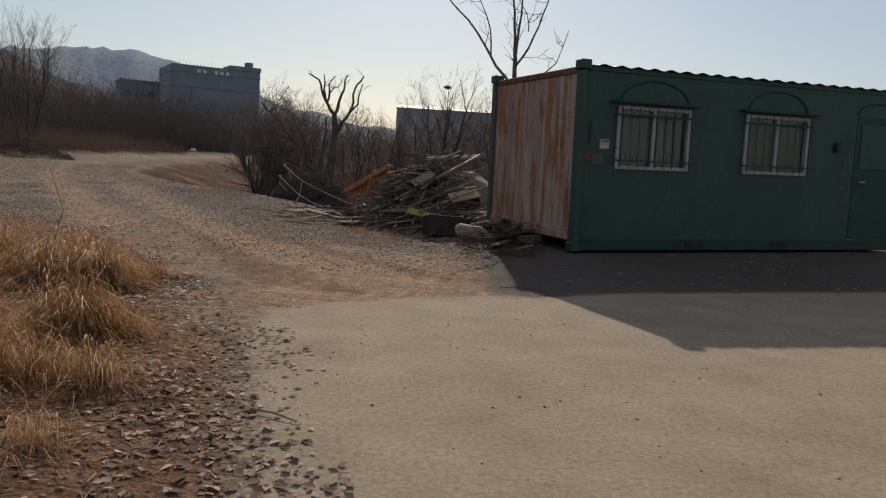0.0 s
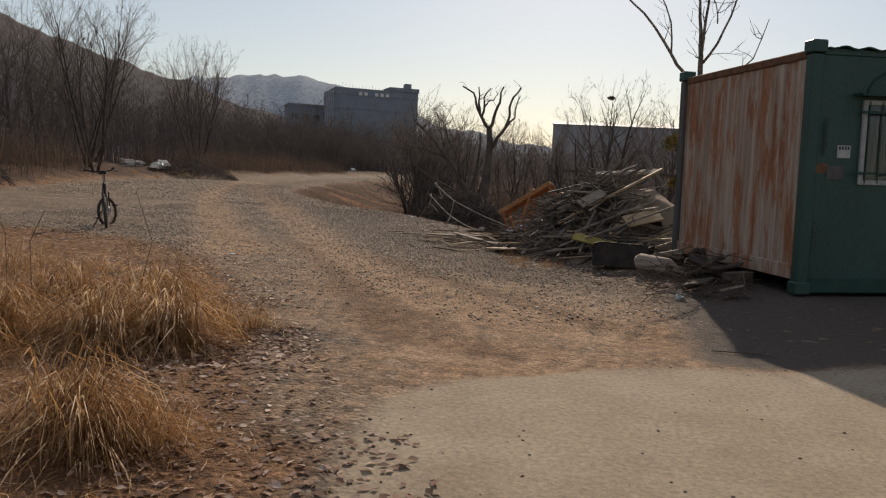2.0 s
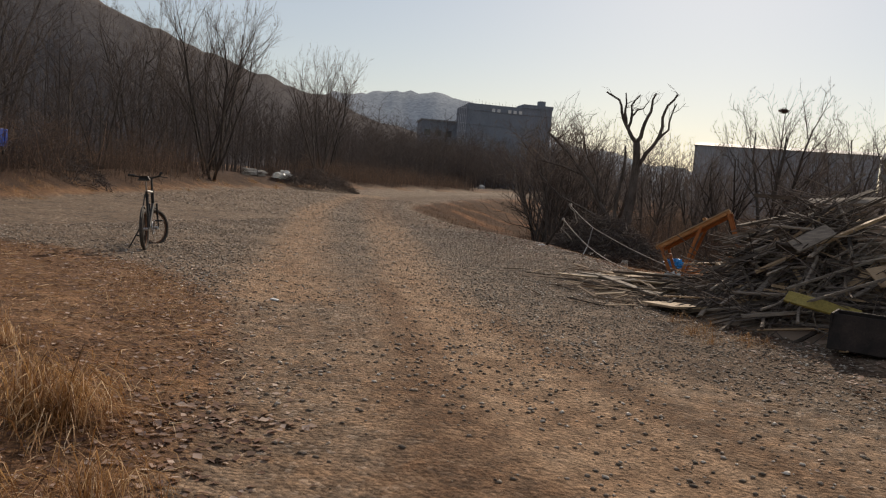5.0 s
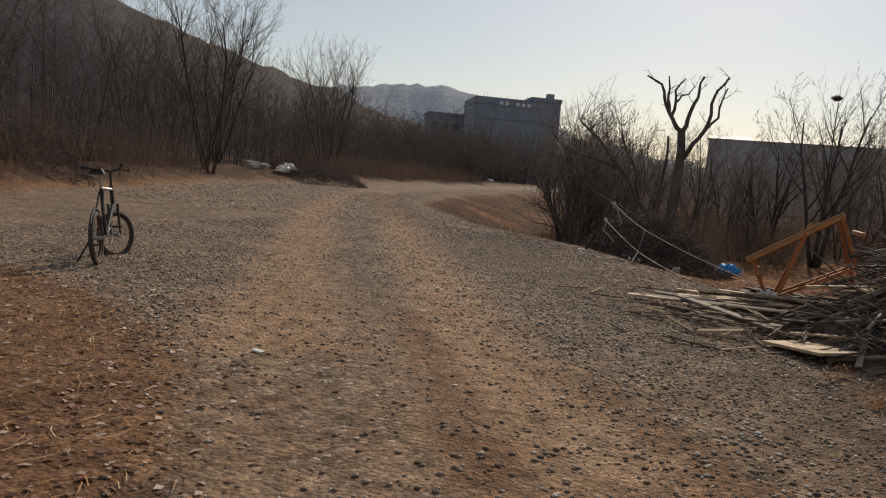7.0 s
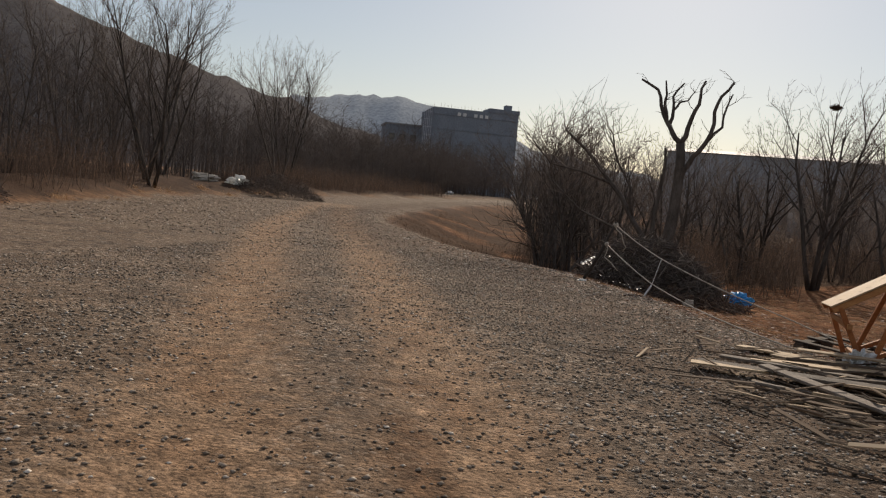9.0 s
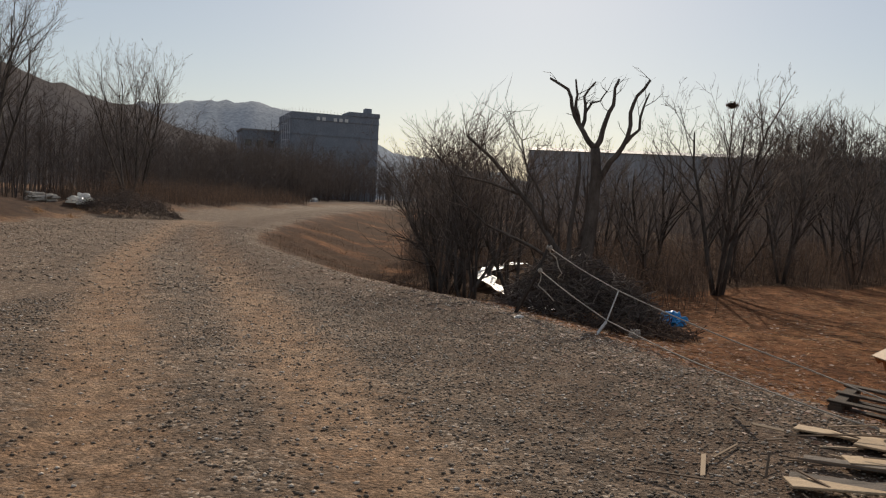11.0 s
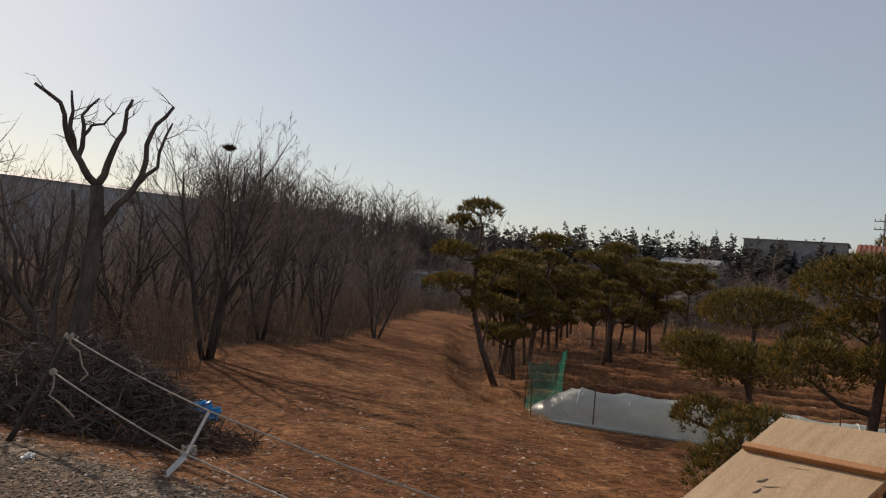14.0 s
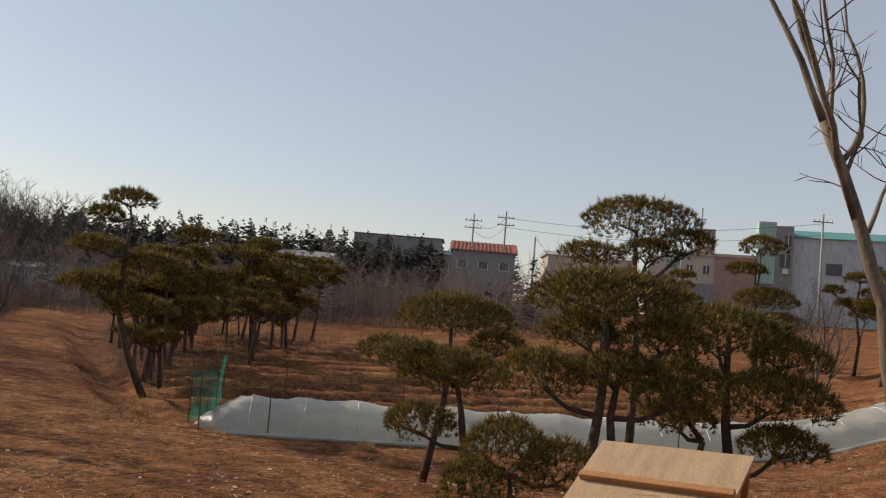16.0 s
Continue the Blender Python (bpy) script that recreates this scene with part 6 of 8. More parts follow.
geo_seed(91)
brush_heap(-3.6, 27.1, 1.5, 1.1, 1.15, 3400, "dark heap of cut brushwood below the lopped tree", M_TWIG)
brush_heap(-2.7, 26.0, 0.95, 0.7, 0.12, 500, "low scatter of cut twigs and rubbish")
brush_heap(-24.6, 49.8, 2.6, 1.6, 1.3, 2200, "grey heap of cut branches beside the lane", M_TWIG)
brush_heap(-20.5, 24.5, 2.5, 2.0, 1.2, 1500, "grey tangle of brambles on the bank", M_WOODS)


def crumpled(name, m, size, material, label, category, k=3.0):
    bm = bmesh.new()
    bmesh.ops.create_icosphere(bm, subdivisions=4, radius=1.0)
    for v in bm.verts:
        nz = noise.turbulence(v.co * k, 3, False) * 0.55
        v.co *= 0.75 + nz
        v.co = Vector((v.co.x * size[0], v.co.y * size[1], max(v.co.z, -0.45) * size[2]))
    me = bpy.data.meshes.new(name)
    bm.to_mesh(me)
    bm.free()
    me.materials.append(material)
    ob = new(name, me)
    ob.matrix_world = m
    return tagged(ob, label, category)


def rest(x, y, size):
    return pose(x, y, gz(x, y) + 0.4 * size[2], 0, 0, random.uniform(0, 360))


for x, y, sz, mt, lb in [(-1.9, 27.95, (0.36, 0.24, 0.2), M_BLUE, "crumpled bright blue plastic bag"), (-2.2, 27.75, (0.18, 0.13, 0.12), M_BLUE, "crumpled blue plastic bag"), (-2.87, 25.1, (0.12, 0.1, 0.1), M_ROPE, "dirty white bundle beside the rope"),
                         (-27.4, 50.2, (1.1, 0.6, 0.42), M_SHEET, "crumpled white plastic sheeting on the bank"), (-29.3, 49.6, (0.9, 0.5, 0.36), M_ROPE, "dirty white sack on the bank"), (-1.35, 18.6, (0.16, 0.14, 0.16), M_WHITE, "crumpled white plastic sack on the ground"),
                         (-1.05, 15.75, (0.09, 0.08, 0.06), M_ROPE, "crumpled clear plastic wrapper"), (1.25, 11.2, (0.06, 0.05, 0.05), M_WHITE, "scrap of white plastic"), (-38, 126, (0.6, 0.6, 0.5), M_WHITE, "white sack at the roadside"), (-4.6, 23.9, (0.12, 0.04, 0.03), M_WHITE, "white rag on the gravel")]:
    crumpled("plastic_bag", rest(x, y, sz), sz, mt, lb, "plastic bag", 1.6 if sz[0] > 0.5 else 3.0)


# ---- stream, frozen over, sun glints painted in its colour ----
def ice_glint_material():
    m, t, bsdf = nodes_of("stream_ice_glints")
    n = noise_fac(t, 7.0, 6.0, 0.75)
    # the white mottling paints broken sun glints into the surface colour
    t.links.new(ramp(t, n, [(0.38, (0.1, 0.095, 0.09)), (0.48, (0.5, 0.51, 0.51)), (0.62, (0.82, 0.83, 0.83))]), bsdf.inputs["Base Color"])
    bsdf.inputs["Roughness"].default_value = 0.3
    bsdf.inputs["Specular IOR Level"].default_value = 0.8
    bumped(t, bsdf, n, 0.3, 0.03)
    return m


g = Geo()
line = []
for (ax, ay), (bx_, by_) in zip(STREAM[:-1], STREAM[1:]):
    line += [Vector((ax + (bx_ - ax) * i / 8, ay + (by_ - ay) * i / 8, 0)) for i in range(8)]
for i, p in enumerate(line):
    d = (line[min(i + 1, len(line) - 1)] - line[max(i - 1, 0)]).normalized()
    s = Vector((-d.y, d.x, 0)) * (0.26 + 0.12 * math.sin(i * 0.7))
    g.v += [tuple(p - s + Vector((0, 0, -1.2))), tuple(p + s + Vector((0, 0, -1.2)))]
g.f += [(2 * i, 2 * i + 1, 2 * i + 3, 2 * i + 2) for i in range(len(line) - 1)]
WATER_Z = max(gz(p.x, p.y) for p in line[2:-2]) + 0.05
g.v = [(x, y, WATER_Z) for x, y, _ in g.v]
tagged(g.make("water", ice_glint_material()), "narrow stream of pale ice with sun glints painted in", "stream", kind="structure")


# ---- bicycle ----
def bicycle():
    """A city bicycle on its stand; x runs forward from the rear wheel, whose contact is the origin."""
    t = thing("bicycle", pose(-7.78, 14.53, gz(-7.78, 14.53), 0, -6, 0) @ pose(0, 0, 0, 0, 0, 122), "black bicycle with silver frame tubes parked on its stand", "bicycle")
    R = 0.272

    def wheel(x, turn):
        m = pose(x, 0, R, 0, 0, turn)
        ax = m.to_3x3() @ Vector((0, 1, 0))
        c = Vector((x, 0, R))
        w_ = Geo().ring(c, ax, R - 0.026, 0.026, 40, 8).make("wheel", M_DUSTY, t, "dusty black tyre on a thin rim")
        Geo().ring(c, ax, R - 0.056, 0.009, 40, 6).make("rim", M_RUST, w_)
        Geo().tube([c - ax * 0.05, c + ax * 0.05], 0.02, 8).make("hub", M_STEEL, w_)
        fwd = ax.cross(Vector((0, 0, 1)))
        for k in range(18):
            a = 2 * math.pi * k / 18
            e = fwd * math.cos(a) + Vector((0, 0, 1)) * math.sin(a)
            Geo().tube([c + ax * (0.03 if k % 2 else -0.03), c + e * (R - 0.056)], 0.0014, 3).make("spoke", M_RUST, w_)
        return w_

    wheel(0, 0)
    wheel(1.0, -34)
    bb, seat, head0, head1 = (0.44, 0, 0.28), (0.3, 0, 0.78), (0.88, 0, 0.62), (0.83, 0, 0.82)
    for a, b, r_ in ((bb, seat, 0.017), (seat, (0.84, 0, 0.78), 0.017), (bb, head0, 0.02), (head0, head1, 0.022)):
        Geo().tube([a, b], r_, 8).make("frame_tube", M_STEEL if a == seat else M_BLACK, t)
    for sy in (-0.05, 0.05):
        Geo().tube([(0, sy, R), bb], 0.01, 6).make("chain_stay", M_BLACK, t)
        Geo().tube([(0, sy, R), (seat[0], sy * 0.4, seat[2] - 0.04)], 0.009, 6).make("seat_stay", M_BLACK, t)
        Geo().tube([(head0[0], sy, head0[2]), (0.93, sy, 0.46), (1.0, sy, R)], [0.014, 0.013, 0.009], 6).make("fork_blade", M_BLACK, t)
    Geo().tube([seat, (0.26, 0, 0.92)], 0.013, 8).make("seat_post", M_STEEL, t)
    sd = Geo()
    ringpts = [(-0.15, 0.075), (-0.1, 0.085), (0.0, 0.05), (0.12, 0.02)]
    for x, w_ in ringpts:
        sd.v += [(0.25 + x, -w_, 0.92), (0.25 + x, -w_ * 0.6, 0.975), (0.25 + x, w_ * 0.6, 0.975), (0.25 + x, w_, 0.92)]
    for i in range(3):
        for j in range(4):
            k = (j + 1) % 4
            sd.f.append((i * 4 + j, i * 4 + k, (i + 1) * 4 + k, (i + 1) * 4 + j))
    sd.f += [(0, 1, 2, 3), (15, 14, 13, 12)]
    sd.make("saddle", M_BLACK, t, "padded black saddle", smooth=True)
    Geo().tube([head1, (0.81, 0, 0.98)], 0.014, 8).make("stem", M_BLACK, t)
    bar = Geo().tube([(-0.09, -0.29, 0.02), (-0.03, -0.2, 0.0), (0.02, 0, -0.02), (-0.03, 0.2, 0.0), (-0.09, 0.29, 0.02)], 0.012, 8).make("handlebar", M_BLACK, t)
    bar.matrix_local = pose(0.82, 0, 1.0, 0, 0, -42)
    for sy in (-1, 1):
        Geo().tube([(-0.07, sy * 0.26, 0.018), (-0.12, sy * 0.34, 0.03)], 0.019, 8).make("grip", M_BLACK, bar)
        Geo().tube([(-0.02, sy * 0.2, -0.01), (0.03, sy * 0.29, -0.03)], 0.007, 5).make("brake_lever", M_BLACK, bar)
    ch = Geo().ring((0.44, -0.05, 0.28), (0, 1, 0), 0.085, 0.006, 24, 5).make("chainring", M_STEEL, t)
    for s_ in (-1, 1):
        e = Vector((0.44 + 0.12 * s_, 0.09 * s_, 0.28 - 0.1 * s_))
        Geo().tube([(0.44, 0.06 * s_, 0.28), e], 0.009, 6).make("crank", M_STEEL, t)
        Geo().box((0.09, 0.1, 0.02), pose(e.x, e.y + 0.06 * s_, e.z), 0.004).make("pedal", M_BLACK, t)
    Geo().tube([(0.1, 0.06, 0.3), (0.12, 0.22, 0.02)], 0.009, 6).make("kickstand", M_BLACK, t)
    for x0, a0, a1 in ((0, 20, 150), (1.0, 40, 140)):
        pts = [(x0 + math.cos(radians(a)) * 0.3, 0, R + math.sin(radians(a)) * 0.3) for a in np.linspace(a0, a1, 12)]
        Geo().tube(pts, 0.012, 5).make("mudguard", M_BLACK, t)


bicycle()


# ---- far buildings ----
# netting on the far blocks, with bluish haze painted into its tone
M_NETTED = surf("scaffold_netting_hazed", (0.2, 0.225, 0.26), (0.24, 0.265, 0.3), 0.4, 3, 0.95, 0.2, random_tone=0.0, spec=0.05)
M_STEELBLUE = surf("steel_cladding", (0.46, 0.48, 0.51), (0.54, 0.56, 0.58), 0.5, 6, 0.8, 0.1, (1, 1, 0.1), random_tone=0.1)
M_CLADDING = surf("grey_cladding", (0.29, 0.3, 0.32), (0.37, 0.38, 0.4), 0.5, 6, 0.8, 0.1, (1, 1, 0.1), random_tone=0.1)
M_ROOFGREY = surf("roof_sheet", (0.3, 0.3, 0.3), (0.38, 0.38, 0.38), 0.5, 6, 0.7, 0.1, random_tone=0.15)
M_REDROOF = surf("red_roof", (0.3, 0.1, 0.07), (0.38, 0.15, 0.1), 1.5, 9, 0.8, 0.1, random_tone=0.1)
M_BEIGE = surf("beige_render", (0.5, 0.42, 0.34), (0.58, 0.5, 0.42), 0.8, 10, 0.9, 0.1, random_tone=0.08)
M_PINK = surf("pinkish_brick", (0.36, 0.22, 0.18), (0.42, 0.28, 0.23), 2, 14, 0.9, 0.1, random_tone=0.05)
M_GREYWALL = surf("grey_tiles", (0.24, 0.24, 0.24), (0.3, 0.3, 0.3), 1.2, 12, 0.7, 0.05, random_tone=0.05)
M_MINT = surf("mint_cladding", (0.3, 0.5, 0.44), (0.36, 0.56, 0.5), 1, 10, 0.6, 0.05, random_tone=0.05)
M_TEAL = surf("teal_roof", (0.08, 0.25, 0.24), (0.1, 0.3, 0.28), 1, 10, 0.6, 0.05, random_tone=0.05)
M_DARKGLASS = surf("dark_glass", (0.03, 0.035, 0.04), (0.05, 0.055, 0.06), 3, 9, 0.2, 0.0, random_tone=0.1, spec=0.6)


def block(t, name, x0, x1, y0, y1, z0, z1, mt, label="", bevel=0.0):
    return Geo().box((x1 - x0, y1 - y0, z1 - z0), pose((x0 + x1) / 2, (y0 + y1) / 2, (z0 + z1) / 2), bevel).make(name, mt, t, label)


def unfinished_block():
    """Five storeys under dark netting, with scaffolding at the corners."""
    t = thing("unfinished_building", pose(-52.0, 232.0, -2, 0, 0, 28), "unfinished concrete block wrapped in dark scaffold netting", "building")
    w1, w2, h = 24, 21, 25.5
    block(t, "netted_wall", -w1, 0, 0, w2, 0, h, M_NETTED)
    for k in range(6):
        block(t, "floor_edge", -w1 - 0.15, 0.15, -0.15, w2 + 0.15, 4 * k + 3.6, 4 * k + 3.95, M_NETTED)
    block(t, "parapet", -8.5, 0.2, -0.2, 8.5, h, h + 1.1, M_NETTED)
    block(t, "stair_tower", -3.4, -1.6, 2, 4.5, h + 1.1, h + 2.6, M_NETTED)
    # openings are white slabs, painted for the bright sky seen through
    for k in range(9):
        x = -w1 + 2 + k * 1.55
        if k in (3, 4, 6, 7, 8):
            block(t, "opening", x, x + 0.9, -0.22, -0.12, h - 1.9, h - 1.0, M_WHITE)
    for k in range(4):
        block(t, "opening", 0.12, 0.22, 4 + k * 3.2, 5.2 + k * 3.2, h - 2.2, h - 1.2, M_WHITE)
    for side in range(2):
        for k in range(5):
            p0 = (-w1 - 0.6 - 0.5 * k, -0.6) if side == 0 else (0.9, w2 + 0.3 * k)
            Geo().tube([(p0[0], p0[1], 0), (p0[0], p0[1], h + 0.4)], 0.05, 4).make("scaffold_pole", M_STEELBLUE, t)
        for k in range(11):
            z_ = 3 + k * 2.1
            if side == 0:
                Geo().tube([(-w1 - 2.7, -0.6, z_), (-w1 - 0.4, -0.6, z_)], 0.05, 4).make("scaffold_rail", M_STEELBLUE, t)
            else:
                Geo().tube([(0.9, w2 - 0.4, z_), (0.9, w2 + 1.5, z_)], 0.05, 4).make("scaffold_rail", M_STEELBLUE, t)
    for k in range(26):
        x = -w1 + k * 0.95
        Geo().tube([(x, 0, h), (x, 0, h + random.uniform(0.5, 1.3))], 0.03, 3).make("rebar", M_RUST, t)


geo_seed(101)
unfinished_block()
t = thing("grey_block", pose(-83, 238, -2, 0, 0, 28), "hazy grey apartment block partly hidden by trees", "building")
block(t, "wall", -10, 4, 0, 12, 0, 21, M_NETTED)
block(t, "roof_edge", -10.3, 4.3, -0.3, 12.3, 21, 21.5, M_GREYWALL)
for k in range(4):
    for j in range(4):
        block(t, "window", -9 + 3.2 * k, -7.2 + 3.2 * k, -0.08, -0.02, 4 + 4.2 * j, 5.8 + 4.2 * j, M_DARKGLASS)


def warehouse(x0, y0, w_, dpt, h, turn, label, bays):
    t = thing("warehouse", pose(x0, y0, -1, 0, 0, turn), label, "warehouse", "warehouses beyond the gully")
    block(t, "wall", 0, w_, 0, dpt, 0, h, M_CLADDING)
    g = Geo()
    g.face_set([(-0.4, -0.4, h), (w_ + 0.4, -0.4, h), (w_ + 0.4, dpt + 0.4, h), (-0.4, dpt + 0.4, h), (-0.4, dpt / 2, h + 1.2), (w_ + 0.4, dpt / 2, h + 1.2)],
               [(0, 1, 5, 4), (3, 4, 5, 2), (0, 4, 3), (1, 2, 5), (0, 3, 2, 1)])
    g.make("roof", M_ROOFGREY, t)
    for k in range(bays):
        x = (k + 0.5) * w_ / bays
        block(t, "pilaster", x - w_ / bays / 2 - 0.1, x - w_ / bays / 2 + 0.1, -0.15, -0.02, 0, h, M_GREYWALL)
    return t


warehouse(-8, 150, 28, 20, 12.0, -2, "long pale grey steel warehouse behind the trees", 6)
warehouse(22, 152, 16, 18, 12.2, -4, "grey warehouse with a low gable roof", 4)
warehouse(40, 150, 20, 18, 12.6, -8, "grey warehouse with a low gable roof", 4)


def house(x, y, w_, dpt, h, turn, wall, roof, label, gable=1.2, rows=2, cols=3, z_=None, tiles=False):
    t = thing("house", pose(x, y, gz(x, y) if z_ is None else z_, 0, 0, turn), label, "house", "houses beyond the garden")
    block(t, "wall", 0, w_, 0, dpt, -3, h, wall)
    g = Geo()
    o_ = 0.35
    g.face_set([(-o_, -o_, h), (w_ + o_, -o_, h), (w_ + o_, dpt + o_, h), (-o_, dpt + o_, h), (-o_, dpt / 2, h + gable), (w_ + o_, dpt / 2, h + gable)],
               [(0, 1, 5, 4), (3, 4, 5, 2), (0, 4, 3), (1, 2, 5), (0, 3, 2, 1)])
    rf = g.make("roof", roof, t)
    if tiles:
        for k in range(int(w_ / 0.55)):
            Geo().beam((k * 0.55, -o_, h + 0.06), (k * 0.55, dpt / 2, h + gable + 0.06), 0.12, 0.1).make("roof_rib", roof, rf)
    for j in range(rows):
        for k in range(cols):
            cx, cz = (k + 0.5) * w_ / cols, h * (j + 0.55) / rows
            w = block(t, "window", cx - 0.6, cx + 0.6, -0.12, -0.03, cz - 0.45, cz + 0.5, M_DARKGLASS)
            block(w, "frame", cx - 0.7, cx - 0.6, -0.15, -0.02, cz - 0.5, cz + 0.55, M_WHITE)
            block(w, "frame", cx + 0.6, cx + 0.7, -0.15, -0.02, cz - 0.5, cz + 0.55, M_WHITE)
            block(w, "sill", cx - 0.75, cx + 0.75, -0.2, -0.02, cz - 0.57, cz - 0.47, M_WHITE)
    return t


# the view is from the west-south-west: fronts face (-0.87, -0.5) there
F = -62
house(89, 71, 8.5, 9, 8.6, F, M_GREYWALL, M_REDROOF, "grey village house with a ribbed red roof", 1.5, 2, 3, 0.6, True)
house(99, 95, 14, 10, 12.0, F, M_CONCRETE, M_ROOFGREY, "low grey building with a flat parapet", 0.3, 2, 4, 0)
house(96, 60, 12, 9, 7.2, F, M_BEIGE, M_ROOFGREY, "long beige house with a grey roof", 0.8, 1, 4, 2.4)
house(78, 92, 7, 7, 7.6, F, M_GREYWALL, M_ROOFGREY, "small grey farm shed among trees", 0.9, 1, 2, -1)
house(70, 102, 9, 7, 6.0, F, M_CONCRETE, M_ROOFGREY, "small grey farm shed among trees", 0.8, 1, 3, -1)
house(104, 83, 8, 7, 9.4, F, M_CONCRETE, M_ROOFGREY, "small grey house on the rise", 0.9, 2, 2, 0)
house(60, 110, 12, 7, 4.6, -70, M_WHITE, M_ROOFGREY, "white-roofed farm shed at the field end", 0.5, 1, 4, -1)
house(38, 104, 14, 7, 3.0, -75, M_WHITE, M_ROOFGREY, "low white greenhouse shed at the field end", 0.5, 1, 4, -1)


def church():
    t = thing("church", pose(111.5, 46.4, 2, 0, 0, -80), "beige church building with a red-brick tower and white crosses", "church")
    block(t, "wall", 0, 10.5, 0, 12, -2, 9.6, M_BEIGE)
    block(t, "side_wall", 5.2, 10.6, -0.15, 0.05, -2, 9.7, M_PINK)
    block(t, "roof_edge", -0.3, 10.8, -0.3, 12.3, 9.6, 10.0, M_BEIGE)
    block(t, "tower", 2.2, 5.0, 1, 4, 10.0, 13.6, M_PINK)
    block(t, "tower_panel", 3.0, 4.1, 0.9, 1.02, 10.2, 13.4, M_BEIGE)
    for x, z0_, z1_, y in ((3.1, 10.3, 16.6, 0.7), (4.4, 10.8, 12.8, 0.85)):
        cr = block(t, "cross", x - 0.1, x + 0.1, y - 0.1, y + 0.1, z0_, z1_, M_WHITE)
        zc = z1_ - (1.7 if z1_ > 15 else 0.6)
        block(cr, "arm", x - 0.65, x + 0.65, y - 0.11, y + 0.11, zc - 0.1, zc + 0.1, M_WHITE)
    for k in range(2):
        x = 1.4 + k * 2.3
        w = block(t, "window", x, x + 0.8, -0.1, -0.02, 7.0, 8.2, M_DARKGLASS)
        block(w, "frame", x + 0.35, x + 0.45, -0.14, -0.02, 6.9, 8.3, M_WHITE)
    for k in range(4):
        for j in range(2):
            if k < 3 or j:
                block(t, "sign_letter", -1.4 + k * 0.5, -1.1 + k * 0.5, -0.2, -0.1, 7.6 + j * 0.75, 8.1 + j * 0.75, M_TEAL)
    block(t, "annex", -4, 0, 0.2, 8, -2, 9.2, M_BEIGE)
    block(t, "lower_floor", -4.1, 5.2, -0.12, 0.2, -2, 5.6, M_GREYWALL)


church()


def office_block():
    t = thing("office_block", pose(113.5, 35.8, 3, 0, 0, -78), "grey tiled office block with a mint green stair tower", "building")
    block(t, "wall", 2.2, 4.6, 0, 20, -3, 13.4, M_GREYWALL)
    tw = block(t, "stair_tower", 0, 2.3, -0.2, 6, 5.2, 13.9, M_MINT)
    for k in range(7):
        block(tw, "fin", 0.1 + k * 0.32, 0.16 + k * 0.32, -0.32, -0.2, 5.3, 13.8, M_WHITE)
    block(t, "lower_wall", 0, 2.3, 0, 6, -3, 5.2, M_GREYWALL)
    block(t, "long_wing", 4.6, 26, 1, 20, -3, 12.0, M_STEELBLUE)
    g = Geo()
    g.face_set([(4.6, 0.6, 12), (26, 0.6, 12), (26, 20, 12), (4.6, 20, 12), (4.6, 10, 14), (26, 10, 14)], [(0, 1, 5, 4), (3, 4, 5, 2), (0, 4, 3), (1, 2, 5), (0, 3, 2, 1)])
    g.make("roof", M_TEAL, t)
    for x, z_, w_, h_ in ((3.5, 10.6, 0.8, 1.5), (3.0, 7.6, 1.3, 1.8), (2.6, 4.2, 0.5, 0.7), (3.6, 4.2, 0.5, 0.7), (0.8, 3.6, 1.2, 1.1)):
        w = block(t, "window", x, x + w_, -0.12, -0.02, z_, z_ + h_, M_DARKGLASS)
        block(w, "frame", x + w_ / 2 - 0.05, x + w_ / 2 + 0.05, -0.16, -0.02, z_, z_ + h_, M_WHITE)
    block(t, "balcony_unit", 3.3, 4.0, -0.7, -0.02, 6.7, 7.4, M_WHITE)
    for k in range(3):
        block(t, "window", 9 + k * 5, 11 + k * 5, 0.88, 0.98, 7, 8.6, M_DARKGLASS)


office_block()


def utility_pole(x, y, top, arms, label="concrete utility pole with crossarms"):
    z0_ = gz(x, y)
    t = thing("utility_pole", pose(x, y, z0_), label, "utility pole", "utility poles")
    Geo().tube([(0, 0, -0.5), (0, 0, top - z0_)], [0.17, 0.11], 8).make("pole", M_CONCRETE, t, smooth=True)
    for k in range(arms):
        z_ = top - z0_ - 0.9 - 1.0 * k
        arm = Geo().beam((-0.6, 1.0, z_), (0.6, -1.0, z_), 0.1, 0.1).make("crossarm", M_RUST, t)
        for q in (-0.9, -0.4, 0.4, 0.9):
            Geo().tube([(-0.6 * q, 1.0 * q, z_ + 0.05), (-0.6 * q, 1.0 * q, z_ + 0.3)], 0.06, 6).make("insulator", M_WHITE, arm)
    return t


for x, y, top, arms in [(91.2, 69.3, 14.3, 2), (93.2, 65.4, 15.0, 2), (94.9, 61.6, 11.8, 0), (93.7, 26.0, 15.4, 1)]:
    utility_pole(x, y, top, arms)
tagged(utility_pole(104, 44, 10.6, 0), "thin grey street pole in front of the church")
for dz in (0.0, -1.3):
    for a, b in (((93.2, 65.4, 14.1 + dz), (93.7, 26.0, 14.3 + dz)), ((91.2, 69.3, 13.4 + dz), (93.2, 65.4, 14.1 + dz))):
        a, b = Vector(a), Vector(b)
        w = Geo().tube([a.lerp(b, i / 16) - Vector((0, 0, 1.3 * math.sin(math.pi * i / 16))) for i in range(17)], 0.025, 4).make("power_line", M_BLACK)
        tagged(w, "sagging black overhead cable between poles", "cable", "overhead cables")


